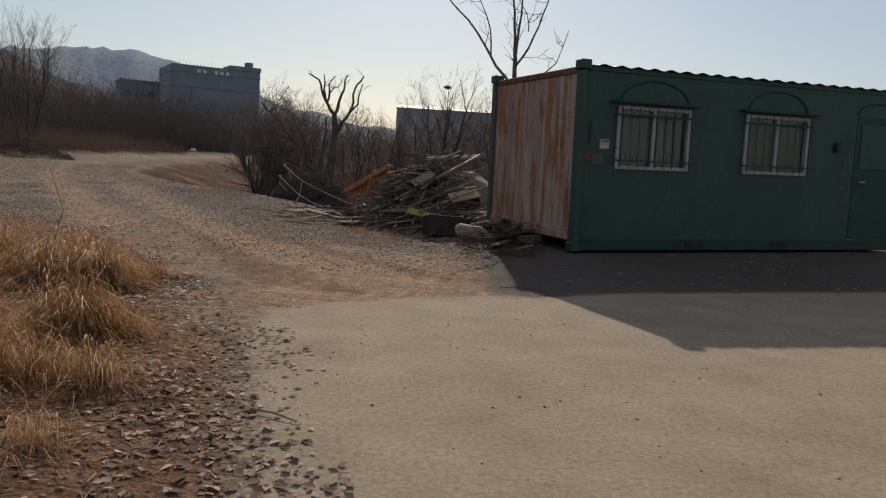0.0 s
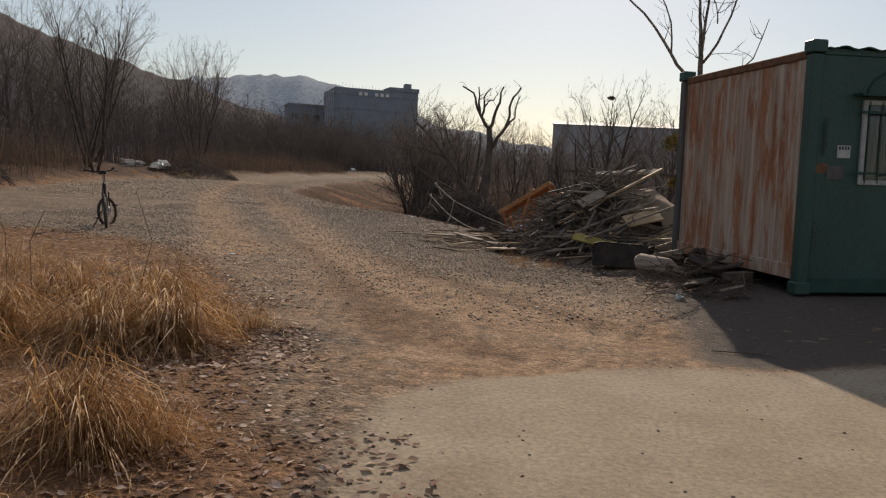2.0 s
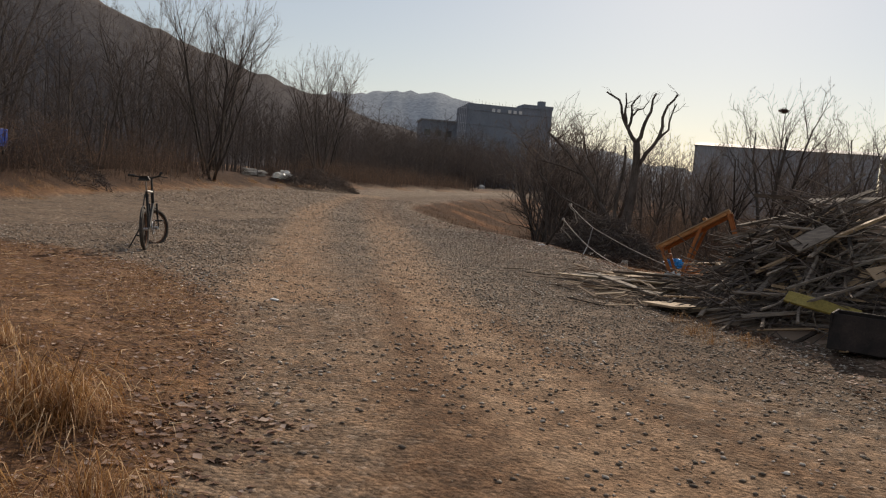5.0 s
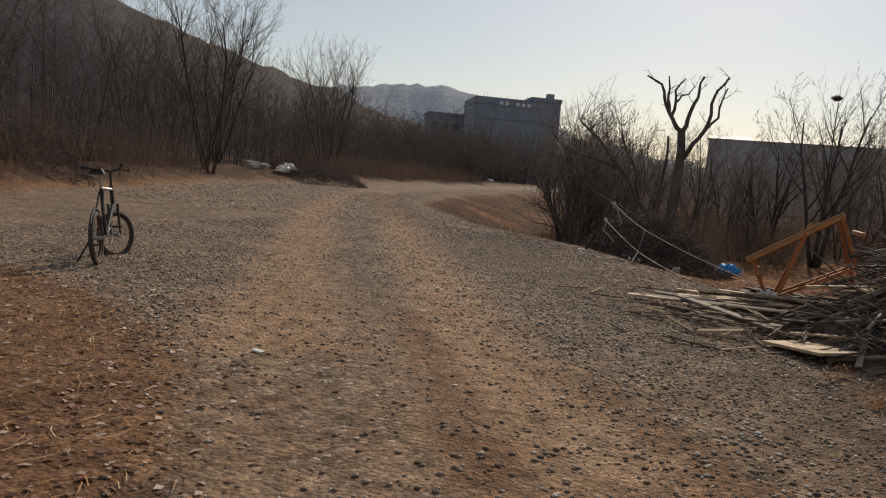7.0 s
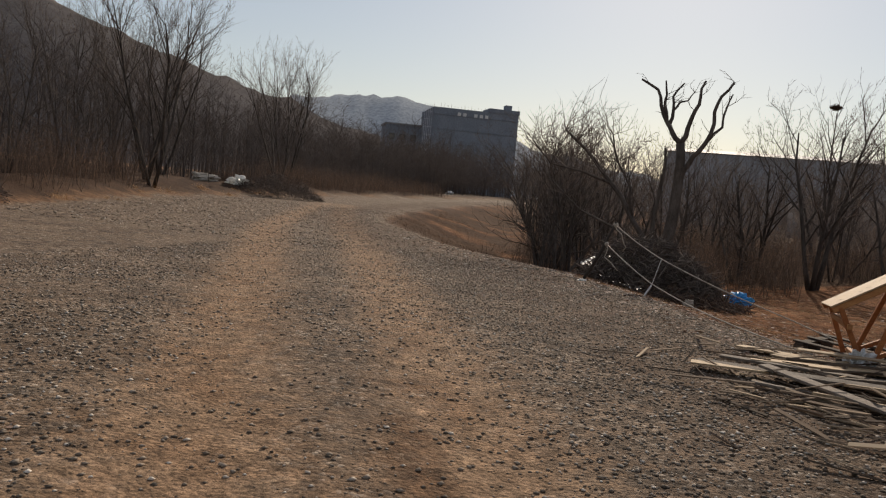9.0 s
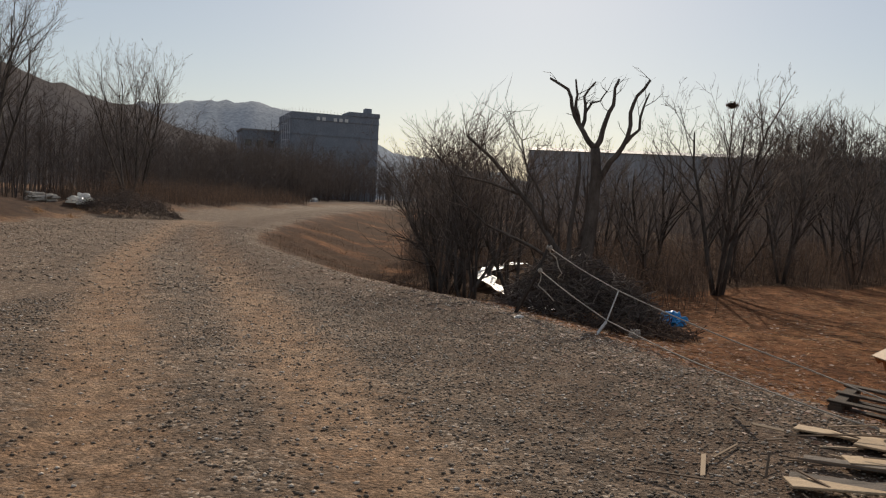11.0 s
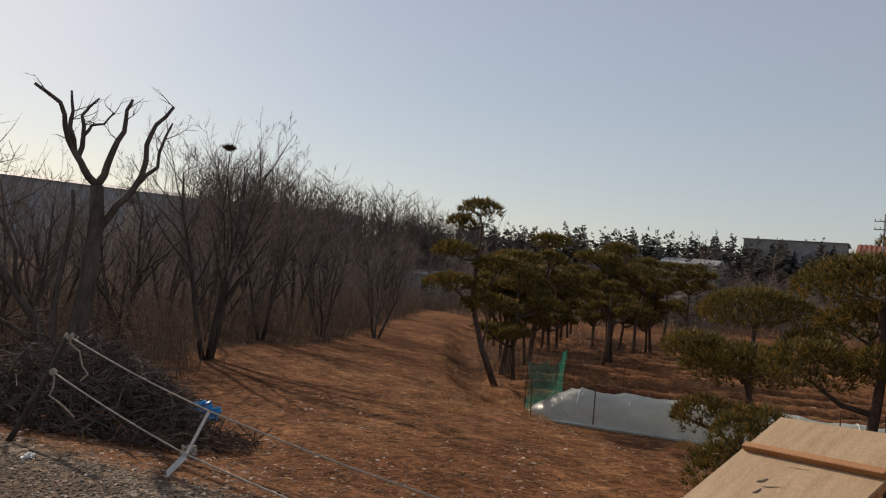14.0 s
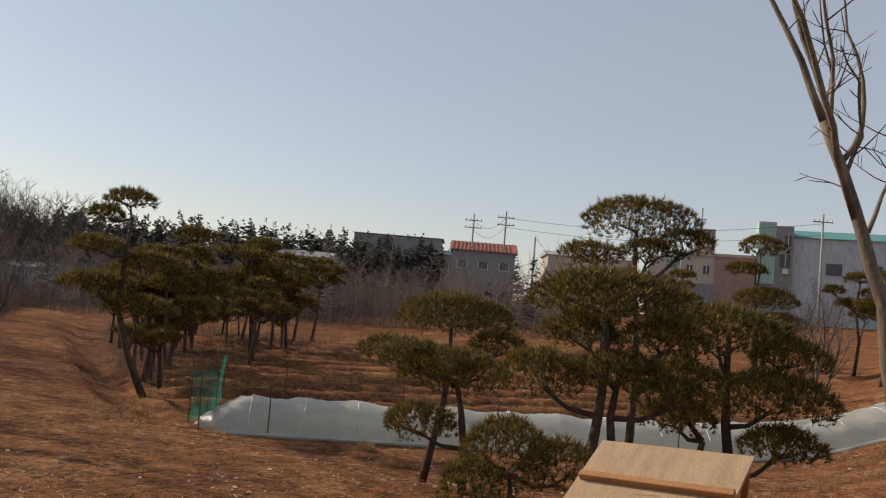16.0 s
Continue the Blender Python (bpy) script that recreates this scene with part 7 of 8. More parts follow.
# ---- evergreens and trees on the far rise ----
def conifer_proto():
    """A unit-high dark evergreen: whorls of drooping flat sprays round a stem."""
    v, f = [], []
    for k in range(60):
        u = random.random()
        a = random.uniform(0, 2 * math.pi)
        r_ = 0.3 * (1 - u) ** 0.8 * random.uniform(0.6, 1.15) + 0.03
        p = Vector((0, 0, 0.08 + 0.9 * u))
        e = p + Vector((math.cos(a) * r_, math.sin(a) * r_, random.uniform(-0.08, 0.05)))
        s = Vector((-math.sin(a), math.cos(a), 0)) * r_ * 0.4
        i = len(v)
        m_ = p.lerp(e, 0.6)
        v += [tuple(p), tuple(m_ - s), tuple(e), tuple(m_ + s + Vector((0, 0, 0.03)))]
        f += [(i, i + 1, i + 2), (i, i + 2, i + 3)]
    return v, f


geo_seed(111)
n = 760
u = np.random.rand(n)
ex = 46 + u * 72 + np.random.normal(0, 3, n)
ey = 113 - u * 30 + np.random.normal(0, 4, n)
ez = np.interp(ex, [20, 50, 80, 105, 130], [2.0, 4.0, 5.0, 6.0, 5.5]) + np.random.uniform(-2, 0.5, n)
ob = spread("evergreen_wood", [conifer_proto() for _ in range(12)], np.stack([ex, ey, ez], -1), np.random.uniform(0, 6.28, n), np.random.uniform(2.5, 6.6, n), M_CONIFER)
tagged(ob, "dark evergreen wood on the far rise", "woods", kind="stuff")
n = 200
ex, ey = np.random.uniform(62, 104, n), np.random.uniform(48, 84, n)
sel = np.abs((ex - 60) * 0.5 + ey - 85) < 26
ex, ey = ex[sel], ey[sel]
ob = spread("evergreen_thicket", [conifer_proto() for _ in range(8)], np.stack([ex, ey, gz_many(ex, ey) - 0.3], -1), np.random.uniform(0, 6.28, len(ex)), np.random.uniform(1.5, 3.6, len(ex)), M_CONIFER)
tagged(ob, "dark evergreens round the village houses", "woods", kind="stuff")
spots = [(18 + u * 34 + random.gauss(0, 2), 100 + random.gauss(0, 4) + 6 * (1 - u), 1.0 - 0.25 * u) for u in np.random.rand(430)]
woods("bare_woods_rise", spots, "row of tall bare trees on the far rise", 10.5, 15.0)
spots = [(10 + random.random() * 60, 96 + random.gauss(0, 4) - 0.1 * random.random(), 7) for _ in range(420)]
brush("undergrowth_rise", spots, "dark scrub under the trees of the far rise", 2.0, 4.0, M_TWIG)
spots = [(random.uniform(50, 112), random.uniform(40, 100), 1.0) for _ in range(260)]
spots = [p for p in spots if 86 < p[0] * 0.75 + p[1] * 0.66 < 140]
woods("bare_woods_village", spots, "grey bare trees among the village houses", 3.0, 5.5)
for x, y in ((100, 77), (96, 83), (50, 22), (56, 18)):
    put(round_tree, x, y, 0.85, group="bare trees beyond the field")


# ---- small blue truck at the roadside ----
def blue_truck():
    t = thing("cargo_truck", pose(-19.7, 21.2, gz(-19.7, 21.2), 0, 0, 118), "small blue cargo truck parked on the bank", "truck")
    block(t, "bed_floor", -1.5, 1.5, -0.8, 0.8, 0.72, 0.82, M_TRUCKBLUE)
    for sy in (-0.8, 0.8):
        Geo().box((3.0, 0.05, 0.4), pose(0, sy, 1.0), 0.01).make("side_board", M_TRUCKBLUE, t)
        for k in range(5):
            Geo().box((0.06, 0.03, 0.38), pose(-1.3 + k * 0.65, sy * 1.04, 1.0), 0.006).make("stanchion", M_TRUCKBLUE, t)
    gate = Geo().box((0.05, 1.6, 0.4), pose(1.52, 0, 1.0), 0.01).make("tailgate", M_TRUCKBLUE, t)
    for k in range(3):
        Geo().box((0.02, 0.14, 0.14), pose(1.555, -0.25 + k * 0.22, 1.03)).make("letter_bar", M_WHITE, gate)
    Geo().box((1.4, 1.6, 1.3), pose(-2.3, 0, 1.25), 0.12).make("cab", M_TRUCKBLUE, t)
    Geo().box((0.4, 1.62, 0.45), pose(-2.3, 0, 1.55), 0.03).make("side_window", M_DARKGLASS, t)
    Geo().box((0.08, 1.5, 0.12), pose(1.5, 0, 0.55), 0.01).make("bumper", M_BLACK, t)
    for x in (-2.3, 1.0):
        for sy in (-0.68, 0.68):
            w = Geo().ring((x, sy, 0.3), (0, 1, 0), 0.22, 0.09, 24, 8).make("wheel", M_BLACK, t)
            Geo().tube([(x, sy - 0.06, 0.3), (x, sy + 0.06, 0.3)], 0.15, 14).make("rim", M_STEEL, w)


blue_truck()


# ---- ground cover: grass, straw, leaves, stones ----
def blade_proto(lean):
    """A bent straw blade, unit long."""
    w_ = 0.0095
    return [(-w_, 0, 0), (w_, 0, 0), (-w_ * 0.8, lean * 0.3, 0.55), (w_ * 0.8, lean * 0.3, 0.55), (0, lean, 0.9 - 0.25 * lean)], [(0, 1, 3), (0, 3, 2), (2, 3, 4)]


def flat_proto(bend, w_=0.014):
    return [(-0.5, -w_, 0.01), (-0.5, w_, 0.02), (0, w_ + bend, 0.05), (0, -w_ + bend, 0.03), (0.5, 0, 0.01)], [(0, 3, 2), (0, 2, 1), (3, 4, 2)]


def leaf_proto():
    a, b = random.uniform(0.05, 0.25), random.uniform(-0.15, 0.2)
    return [(-0.5, 0, 0.02), (0, -0.3, a), (0.5, 0, b * 0.5 + 0.05), (0, 0.3, 0.02)], [(0, 1, 2), (0, 2, 3)]


def stone_proto():
    v = []
    for p in ((1, 0, 0), (-0.8, 0.4, 0), (0.1, 1, 0), (-0.1, -1, 0), (0.2, 0.1, 1), (-0.5, -0.4, 0.7)):
        k = random.uniform(0.7, 1.15)
        v.append((p[0] * 0.55 * k, p[1] * 0.45 * k, p[2] * 0.24 * k + 0.08))
    bm = bmesh.new()
    for p in v:
        bm.verts.new(p)
    bmesh.ops.convex_hull(bm, input=bm.verts)
    bmesh.ops.delete(bm, geom=[q for q in bm.verts if not q.link_faces], context="VERTS")
    bmesh.ops.triangulate(bm, faces=bm.faces)
    bm.verts.index_update()
    out = [tuple(q.co) for q in bm.verts], [tuple(q.index for q in fc.verts) for fc in bm.faces]
    bm.free()
    return out


def scatter(name, protos, n, xr, yr, keep, lo, hi, material, label, category, lift=0.0, power=1.0):
    x, y = np.random.uniform(*xr, n), np.random.uniform(*yr, n)
    k = np.random.rand(n) < keep(x, y)
    x, y = x[k], y[k]
    where = np.stack([x, y, gz_many(x, y) + lift], -1)
    size = lo + (hi - lo) * np.random.rand(len(x)) ** power
    ob = spread(name, protos, where, np.random.uniform(0, 6.28, len(x)), size, material)
    return tagged(ob, label, category, kind="stuff")


geo_seed(121)
stones = [stone_proto() for _ in range(10)]
tracks = lambda x, y: np.minimum(poly_dist(TRACK_A, x, y), poly_dist(TRACK_B, x, y))
on_road = lambda x, y: (east_side(x, y) < 1.0) & (asphalt_mask(x, y) < 0) & (grass_side(x, y) < 0.3)
gravelly = lambda x, y: on_road(x, y) * (0.4 + 0.6 * smooth(0.3, 0.9, tracks(x, y)) * smooth(10, 14, y)) * (0.55 + 0.45 * waves(x, y, 1.3))
scatter("road_gravel", stones, 115000, (-11, 1.5), (9, 26), gravelly, 0.012, 0.05, M_STONE, "loose grey gravel on the lane", "gravel", 0, 2.0)
scatter("shoulder_gravel", stones, 40000, (-7.5, 0.5), (11.5, 24), lambda x, y: smooth(-4.0, -2.2, east_side(x, y)) * smooth(1.2, 0.0, east_side(x, y)) * (asphalt_mask(x, y) < 0), 0.012, 0.036, M_STONE, "coarse broken gravel on the lane shoulder", "gravel", 0, 2.0)
scatter("far_gravel", stones, 9000, (-24, -3), (24, 46), lambda x, y: (east_side(x, y) < 0.3) * (poly_at(WEST_EDGE, y) < x), 0.04, 0.09, M_STONE, "loose grey gravel on the lane", "gravel", 0, 1.5)
scatter("apron_grit", stones, 6500, (-2.5, 7.5), (1.5, 9.5), lambda x, y: np.where(asphalt_mask(x, y) > 0.25, 0.13, 0.55 * smooth(1.0, 0.0, np.abs(asphalt_mask(x, y)))), 0.006, 0.028, M_CLOD, "dark grit and clods strewn on the asphalt edge", "grit", 0, 2.5)
scatter("soil_clods", stones, 2600, (-8, 3), (8, 18), lambda x, y: on_road(x, y) * (0.12 + 0.4 * np.clip(waves(x, y, 2.1), 0, 1)), 0.005, 0.024, M_CLOD, "dark clods of earth on the lane", "clods", 0, 3.0)
leaves = [leaf_proto() for _ in range(8)]
litter = lambda x, y: smooth(-0.5, 0.3, grass_side(x, y)) * (0.35 + 0.65 * smooth(1.6, 0.4, grass_side(x, y)))
scatter("edge_leaves", leaves, 20000, (-3.2, 0.6), (1.5, 9.5), lambda x, y: smooth(-0.55, -0.1, grass_side(x, y)) * smooth(1.0, 0.3, grass_side(x, y)) * np.clip(0.5 + 0.7 * waves(x, y, 1.9), 0, 1), 0.025, 0.075, M_LEAF, "pale curled leaves along the edge of the apron", "leaf litter", 0.006)
scatter("heap_straw", [flat_proto(b) for b in (-0.15, 0.08, 0.2)], 12000, (-3.5, 8.5), (9.2, 18), lambda x, y: (asphalt_mask(x, y) < -0.1) * smooth(-2.2, 0.0, east_side(x, y) + 1.2 * smooth(13, 11, y) * smooth(0.5, 1.5, x)) * np.clip(0.35 + 0.8 * waves(x, y, 1.5), 0, 1), 0.03, 0.14, M_FIELD_STRAW, "trampled straw and chaff round the scrap heap", "straw", 0.004)
scatter("heap_leaves", leaves, 6000, (-3, 8.5), (9.4, 18), lambda x, y: (asphalt_mask(x, y) < -0.1) * smooth(-2.0, 0.0, east_side(x, y) + 1.2 * smooth(13, 11, y) * smooth(0.5, 1.5, x)) * np.clip(0.35 + 0.8 * waves(x, y, 1.1), 0, 1), 0.02, 0.06, M_LEAF, "brown leaves blown against the heap and container", "leaf litter", 0.004)
scatter("bank_tufts", [blade_proto(q) for q in (0.4, 0.8, 1.2)], 20000, (-24, -5), (26, 62), lambda x, y: smooth(0.1, 0.8, east_side(x, y)) * (x < bank_clear(y) + 1.5) * np.clip(0.4 + 0.8 * waves(x, y, 0.8), 0, 1), 0.08, 0.3, M_BANK_GRASS, "rough brown grass on the lane embankment", "grass")
scatter("leaf_litter", leaves, 30000, (-9, 0.5), (1.5, 14), litter, 0.02, 0.06, M_LEAF, "fallen brown leaves along the verge", "leaf litter", 0.004)
straws = [flat_proto(b) for b in (-0.15, -0.05, 0.08, 0.2)]
scatter("verge_straw", straws, 30000, (-13, 0.5), (1.5, 14), lambda x, y: smooth(-0.2, 0.5, grass_side(x, y)), 0.05, 0.17, M_STRAW, "flattened dry straw on the verge", "straw", 0.008)
scatter("field_straw", straws, 62000, (-6, 16), (15, 40), lambda x, y: smooth(0.2, 1.6, east_side(x, y)) * (garden_side(x, y) < 0.5) * smooth(44, 26, y), 0.06, 0.26, M_FIELD_STRAW, "cut dry stubble on the mown field", "stubble", 0.004)
scatter("field_stalks", [blade_proto(q) for q in (0.3, 0.6, 0.9)], 22000, (-5, 15), (16, 36), lambda x, y: smooth(0.4, 1.6, east_side(x, y)) * (0.4 + 0.6 * waves(x, y, 0.9)), 0.04, 0.13, M_FIELD_STRAW, "short dry stalks on the mown field", "stubble")
scatter("row_straw", straws, 30000, (2, 32), (16, 44), lambda x, y: (garden_side(x, y) > 0.3) * (np.sin((x * 0.62 + y * 0.78) * 2 * math.pi / BED + 0.5 * waves(x, y, 0.6)) > 0.0) * 0.9, 0.12, 0.4, M_STRAW, "dry orange straw along the garden ridges", "straw", 0.01)
scatter("field_leaves", leaves, 26000, (-5, 13), (16, 36), lambda x, y: smooth(0.2, 1.4, east_side(x, y)) * (garden_side(x, y) < 0.5) * np.clip(0.35 + 0.65 * waves(x, y, 1.7), 0.05, 1) * smooth(36, 22, y), 0.03, 0.1, M_LEAF, "curled brown leaves strewn over the mown field", "leaf litter", 0.006, 2.0)
scatter("bank_leaves", leaves, 14000, (-9, 3), (12, 30), lambda x, y: smooth(-1.5, 0.0, east_side(x, y)) * smooth(5, 0.5, east_side(x, y)), 0.03, 0.08, M_LEAF, "fallen brown leaves on the bank", "leaf litter", 0.004)


def arch_proto(reach, rise, drop):
    """A long blade that rises, bends over and hangs: unit length, falling along +y."""
    w_ = 0.0052
    v = []
    for u in (0.0, 0.3, 0.6, 0.85):
        y_, z_ = reach * u ** 1.3, rise * math.sin(min(u * 1.25, 1.0) * math.pi * 0.55) - drop * max(0, u - 0.45) ** 1.4
        k = 1.0 - 0.45 * u
        v += [(-w_ * k, y_, z_), (w_ * k, y_ + 0.004, z_ + 0.003)]
    v.append((random.uniform(-0.06, 0.06), reach, rise - drop * 0.75))
    return v, [(0, 1, 3), (0, 3, 2), (2, 3, 5), (2, 5, 4), (4, 5, 7), (4, 7, 6), (6, 7, 8)]


def grass_clump(cx, cy, r_, n, length, lean_dir, label):
    """Tussocks of long straw: blades fountain from a few crowns and fall over one another."""
    crowns = max(1, int(r_ / 0.11))
    n = int(n * 0.7)
    ca, cq = np.random.uniform(0, 6.28, crowns), np.sqrt(np.random.rand(crowns)) * r_ * 0.75
    k = np.random.randint(0, crowns, n)
    a, q = np.random.uniform(0, 6.28, n), np.abs(np.random.normal(0, 0.09, n)) * min(1.0, r_ / 0.5)
    x, y = cx + np.cos(ca[k]) * cq[k] + np.cos(a) * q, cy + np.sin(ca[k]) * cq[k] + np.sin(a) * q
    where = np.stack([x, y, gz_many(x, y) - 0.02], -1)
    turn = np.where(np.random.rand(n) < 0.45, lean_dir + np.random.normal(0, 0.8, n), a - math.pi / 2 + np.random.normal(0, 1.0, n))
    ln = length * np.random.uniform(0.3, 1.05, n) * np.random.uniform(0.6, 1.25, crowns)[k]
    protos = [arch_proto(*p) for p in ((0.4, 0.75, 0.3), (0.6, 0.65, 0.6), (0.7, 0.5, 0.7), (0.85, 0.4, 0.65), (0.95, 0.26, 0.4), (1.0, 0.18, 0.2), (0.5, 0.55, 0.8))]
    ob = spread("dry_grass_clump", protos, where, turn, ln, M_STRAW)
    return tagged(ob, label, "grass clump", "dry grass clumps", "" if r_ > 0.42 else "stuff")


for k, (cx, cy, r_, n, ln) in enumerate([(-2.6, 6.9, 0.75, 5200, 0.6), (-1.75, 5.2, 0.6, 3600, 0.5), (-1.5, 4.0, 0.55, 3000, 0.45), (-3.3, 6.0, 0.8, 4200, 0.6), (-2.5, 4.6, 0.8, 3600, 0.55), (-3.6, 8.3, 0.7, 3000, 0.42), (-2.6, 7.9, 0.55, 2200, 0.35), (-4.6, 7.4, 0.8, 3000, 0.5), (-1.2, 3.0, 0.45, 1600, 0.35), (-4.9, 9.3, 0.7, 1600, 0.32), (-3.3, 3.4, 0.7, 2000, 0.5)]):
    grass_clump(cx, cy, r_, n, ln, random.uniform(-2.6, -0.4), "clump of fallen orange-tan dry grass on the verge")
scatter("verge_tufts", [arch_proto(*p) for p in ((0.5, 0.6, 0.4), (0.8, 0.35, 0.4), (0.9, 0.2, 0.2))], 42000, (-13, 0.2), (1.5, 14), lambda x, y: smooth(0.0, 0.7, grass_side(x, y)) * np.clip(0.35 + 0.9 * waves(x, y, 1.4), 0, 1), 0.08, 0.3, M_STRAW, "short matted dry grass on the verge", "grass")
for k in range(9):
    x, y = random.uniform(-0.9, 0.9), random.uniform(13.1, 14.6)
    grass_clump(x, y, 0.25, 220, 0.22, random.uniform(0, 6), "small tuft of dry grass by the scrap heap")
for cx, cy, r_ in ((9.5, 18.6, 0.9), (11.2, 17.6, 1.0), (12.8, 16.8, 1.0), (14.4, 16.2, 0.9), (7.5, 22.6, 0.5), (6.4, 25.2, 0.5), (7.4, 26.6, 0.4)):
    grass_clump(cx, cy, r_, 1800, 0.3, random.uniform(0, 6), "mound of pale dry grass at the garden edge")
for k in range(26):
    y = random.uniform(15, 60)
    x = float(poly_at(WEST_EDGE, y)) - random.uniform(0.0, 1.2)
    grass_clump(x, y, random.uniform(0.3, 0.7), 260, 0.3, random.uniform(0, 6), "tuft of dry brown grass on the lane bank")
for k in range(34):
    u = random.random() ** 1.5
    x = float(np.interp(u, [0, 0.2, 0.5, 1], [4.0, 5.8, 9.9, 15.4])) + random.choice((-1.0, 0.9)) + random.gauss(0, 0.2)
    y = float(np.interp(u, [0, 0.2, 0.5, 1], [28.4, 32.2, 38, 46.5])) + random.gauss(0, 0.2)
    grass_clump(x, y, random.uniform(0.3, 0.6), 420, random.uniform(0.18, 0.32), random.uniform(0, 6), "tuft of dry brown grass along the ditch")
for k in range(26):
    x, y = random.uniform(0.5, 9), random.uniform(20.5, 29)
    if garden_side(x, y) < -1.5 and math.hypot(x - 5, y - 28) > 1.5:
        grass_clump(x, y, random.uniform(0.25, 0.55), 300, random.uniform(0.12, 0.22), random.uniform(0, 6), "low tuft of cut dry grass on the field")
stalks = Geo()
for k in range(4):
    x, y = random.uniform(-4.2, -3.4), random.uniform(7.2, 9.2)
    p = Vector((x, y, gz(x, y)))
    stalks.tube([p, p + Vector((random.gauss(0, 0.06), 0.0, 0.5)), p + Vector((random.gauss(0, 0.15), random.gauss(0, 0.1), random.uniform(0.7, 1.0)))], [0.004, 0.003, 0.0015], 4)
tagged(stalks.make("dry_weed_stalks", M_BRUSH), "tall thin dead weed stalks", "weeds", kind="stuff")

# ---- single stones and sticks that stand out ----
flat = Geo().box((0.075, 0.05, 0.014), pose(0, 0, 0.009, 0, 4, 0), 0.004).make("flat_stone", M_WHITE)
flat.matrix_world = at_ground(-4.58, 12.56)
tagged(flat, "flat pale chip of tile on the lane", "stone")
for x0, y0, a, ln, lb in [(-0.2, 3.9, -30, 0.3, "pale dry stick on the verge"), (1.5, 8.7, -5, 0.5, "dry stick at the edge of the asphalt"), (-0.35, 28.6, 75, 0.55, "pale peeled stick on the field"), (0.9, 25.8, -12, 1.1, "long dark branch lying on the field"), (1.0, 27.8, 10, 0.6, "dark branch lying on the field")]:
    d = Vector((math.cos(radians(a)), math.sin(radians(a)), 0)) * ln / 2
    c = Vector((x0, y0, gz(x0, y0) + 0.012))
    s_ = Geo().tube([c - d, c + Vector((0, 0, 0.01)), c + d], [0.004, 0.005, 0.0025], 5).make("twig", M_WOOD if "pale" in lb or "thin" in lb else M_DARKWOOD)
    tagged(s_, lb, "twig", "loose twigs")

def nest(x, y, z_, r_):
    g = Geo()
    for k in range(160):
        a, q = random.uniform(0, 6.28), r_ * math.sqrt(random.random())
        p = Vector((math.cos(a) * q, math.sin(a) * q, random.uniform(-0.7, 0.9) * r_ * (1.1 - q / r_)))
        d = Vector((-math.sin(a) + random.gauss(0, 0.4), math.cos(a) + random.gauss(0, 0.4), random.gauss(0, 0.3))) * r_ * 0.45
        g.tube([p - d, p, p + d], [0.006, 0.008, 0.005], 3, cap=False)
    ob = g.make("bird_nest", M_BRUSH)
    ob.matrix_world = pose(x, y, z_)
    tagged(ob, "dark round bird nest of twigs high in a bare tree", "nest")


geo_seed(125)
limb, shoots = Geo(), Geo()
grow(limb, Vector((0.02, 0.03, 1.6)), Vector((0.01, 0.02, 1)).normalized(), 3.6, 0.045, 1, {"levels": 3, "kids": [4, 11, 5], "angle": (20, 42), "ratio": (0.2, 0.36), "crook": 0.05, "up": 0.05, "bare": 0.2, "thin": 0.0035}, shoots)
limb.make("limb", M_BARK, round_tree, smooth=True)
tagged(shoots.make("limb_twigs", M_TWIG, round_tree), kind="stuff")
nest(0.64, 36.15, 4.62, 0.15)

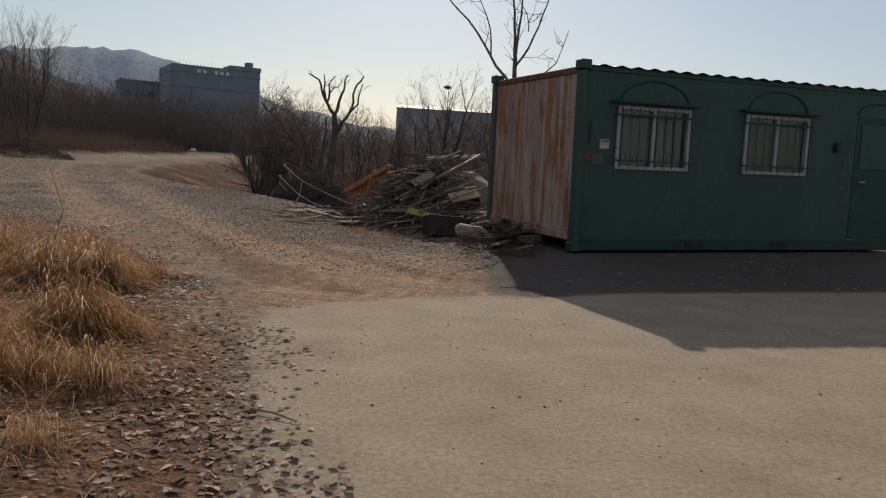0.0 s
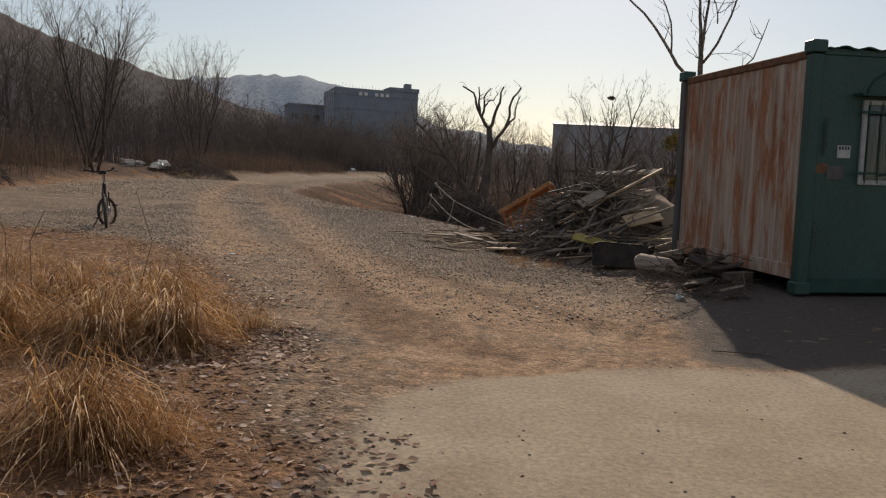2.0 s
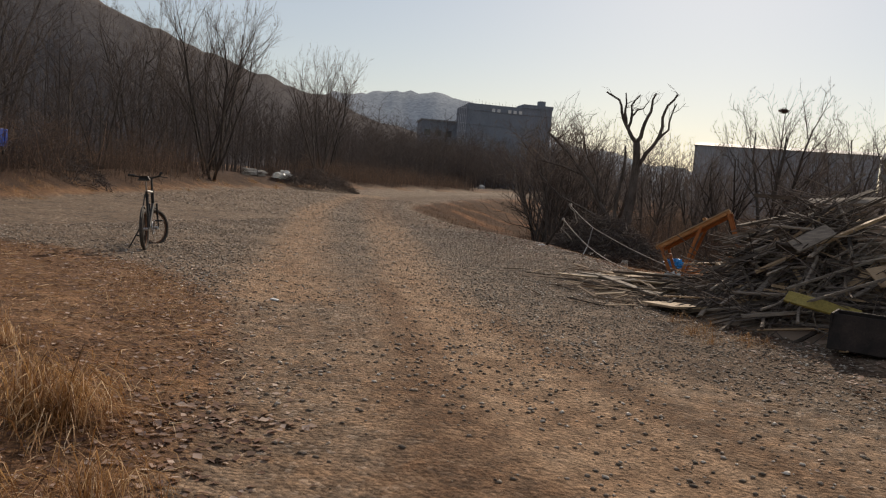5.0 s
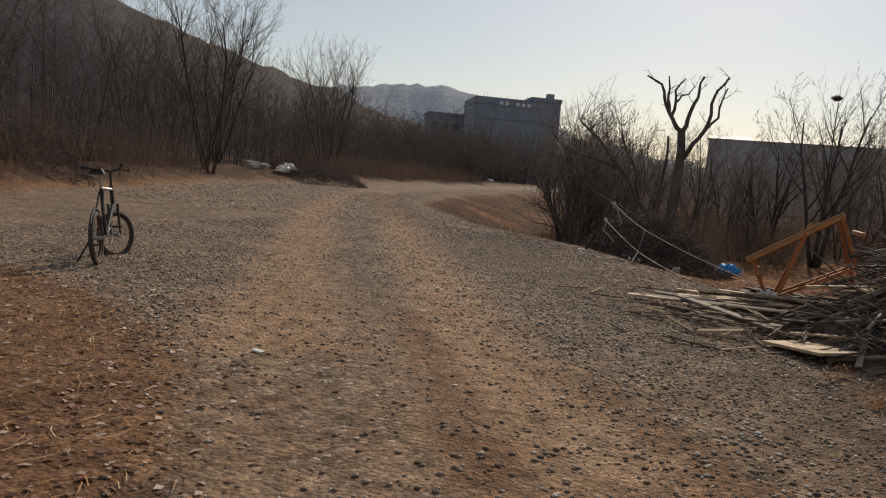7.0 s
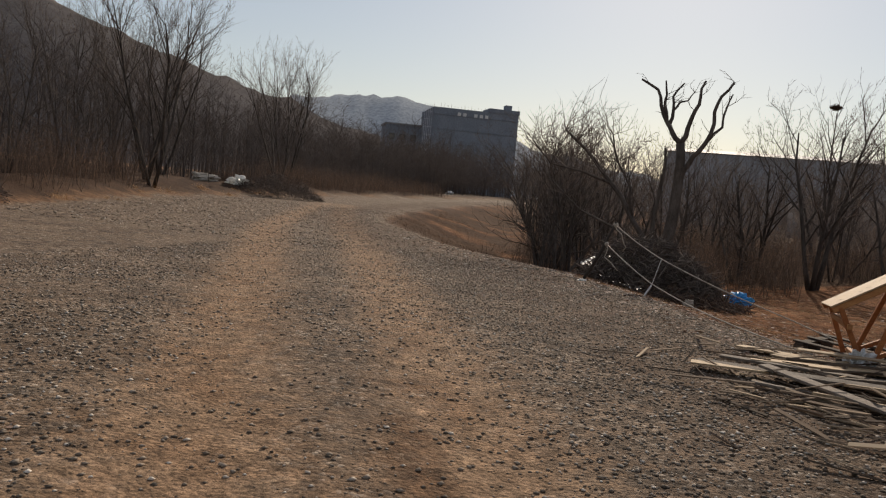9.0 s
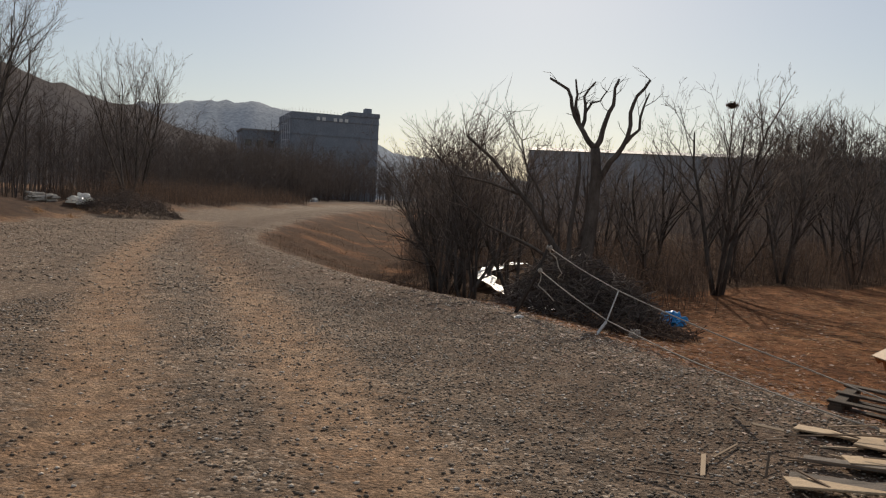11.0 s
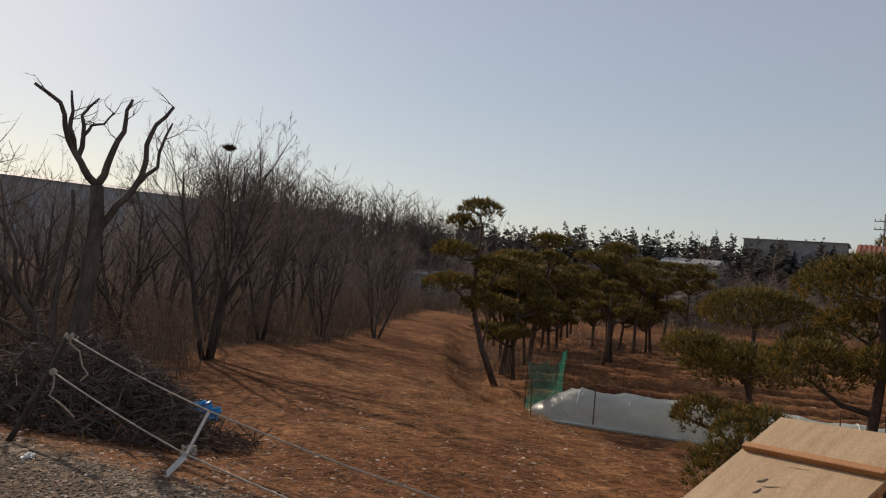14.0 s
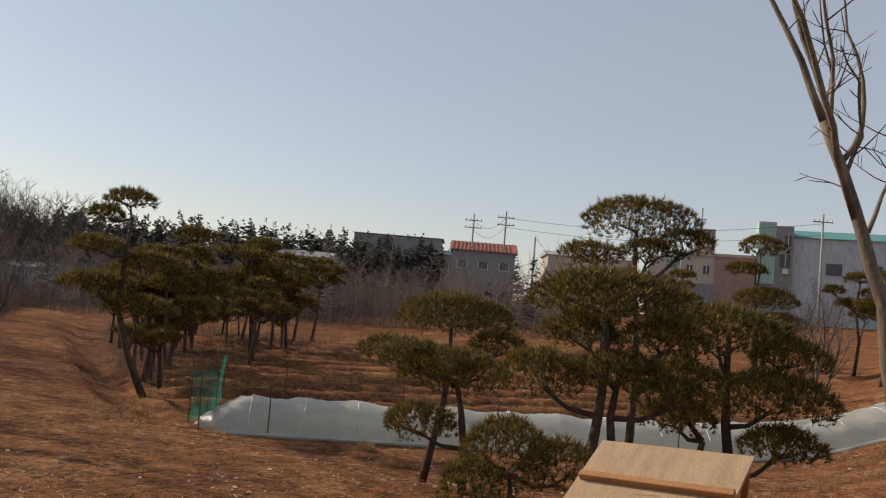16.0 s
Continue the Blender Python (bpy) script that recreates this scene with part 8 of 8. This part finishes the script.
# ---- bare trees on the near hill's crest and slope ----
geo_seed(131)
hx, hy, hz = (np.array([p[k] for p in NEAR_CREST]) for k in range(3))
u = np.random.rand(380) * (len(NEAR_CREST) - 1)
down = np.random.rand(380) ** 1.5
cx, cy, cz = (np.interp(u, np.arange(len(NEAR_CREST)), a) for a in (hx, hy, hz))
away = np.stack([cx, cy - 10], -1)
away /= np.linalg.norm(away, axis=1)[:, None]
where = np.stack([cx - away[:, 0] * 60 * down, cy - away[:, 1] * 60 * down, cz * (1 - 0.5 * down) - 2], -1)
ob = spread("hill_woods", [wood_proto() for _ in range(14)], where, np.random.uniform(0, 6.28, 380), np.random.uniform(7, 11, 380)[:, None] * np.array([[1.3, 1.3, 1.0]]), M_WOODS)
tagged(ob, "bare trees standing on the hill", "woods", kind="stuff")

# ---- woods between the garden and the village ----
geo_seed(141)
spots = []
for i in range(760):
    a, d = radians(random.uniform(20, 66)), random.uniform(60, 98)
    spots.append((-5.9 + math.cos(a) * d, 17.7 + math.sin(a) * d, random.uniform(0.6, 1.0)))
woods("bare_woods_hamlet", spots, "brown-grey bare trees screening the village", 4.5, 7.5, M_THICKET)
spots = []
for i in range(700):
    a, d = radians(random.uniform(18, 62)), random.uniform(60, 80)
    spots.append((-5.9 + math.cos(a) * d, 17.7 + math.sin(a) * d, 7))
brush("undergrowth_hamlet", spots, "dark leafless scrub at the edge of the plots", 1.2, 2.6, M_TWIG)
n = 30
a, d = np.radians(np.random.uniform(20, 60, n)), np.random.uniform(66, 104, n)
ex, ey = -5.9 + np.cos(a) * d, 17.7 + np.sin(a) * d
ob = spread("evergreen_screen", [conifer_proto() for _ in range(8)], np.stack([ex, ey, gz_many(ex, ey) - 0.3], -1), np.random.uniform(0, 6.28, n), np.random.uniform(3.0, 7.5, n), M_CONIFER)
tagged(ob, "dark evergreens screening the village", "woods", kind="stuff")
for x, y, k in ((37, 18.5, 1.5), (41, 16.5, 1.7), (35.5, 15.5, 1.4), (45, 20, 1.6), (47, 30, 1.5), (40, 33, 1.3)):
    o = copy_thing(grove[int(x) % 4], pose(x, y, gz(x, y), 0, 0, random.uniform(0, 360)))
    o.scale = (k, k, k)
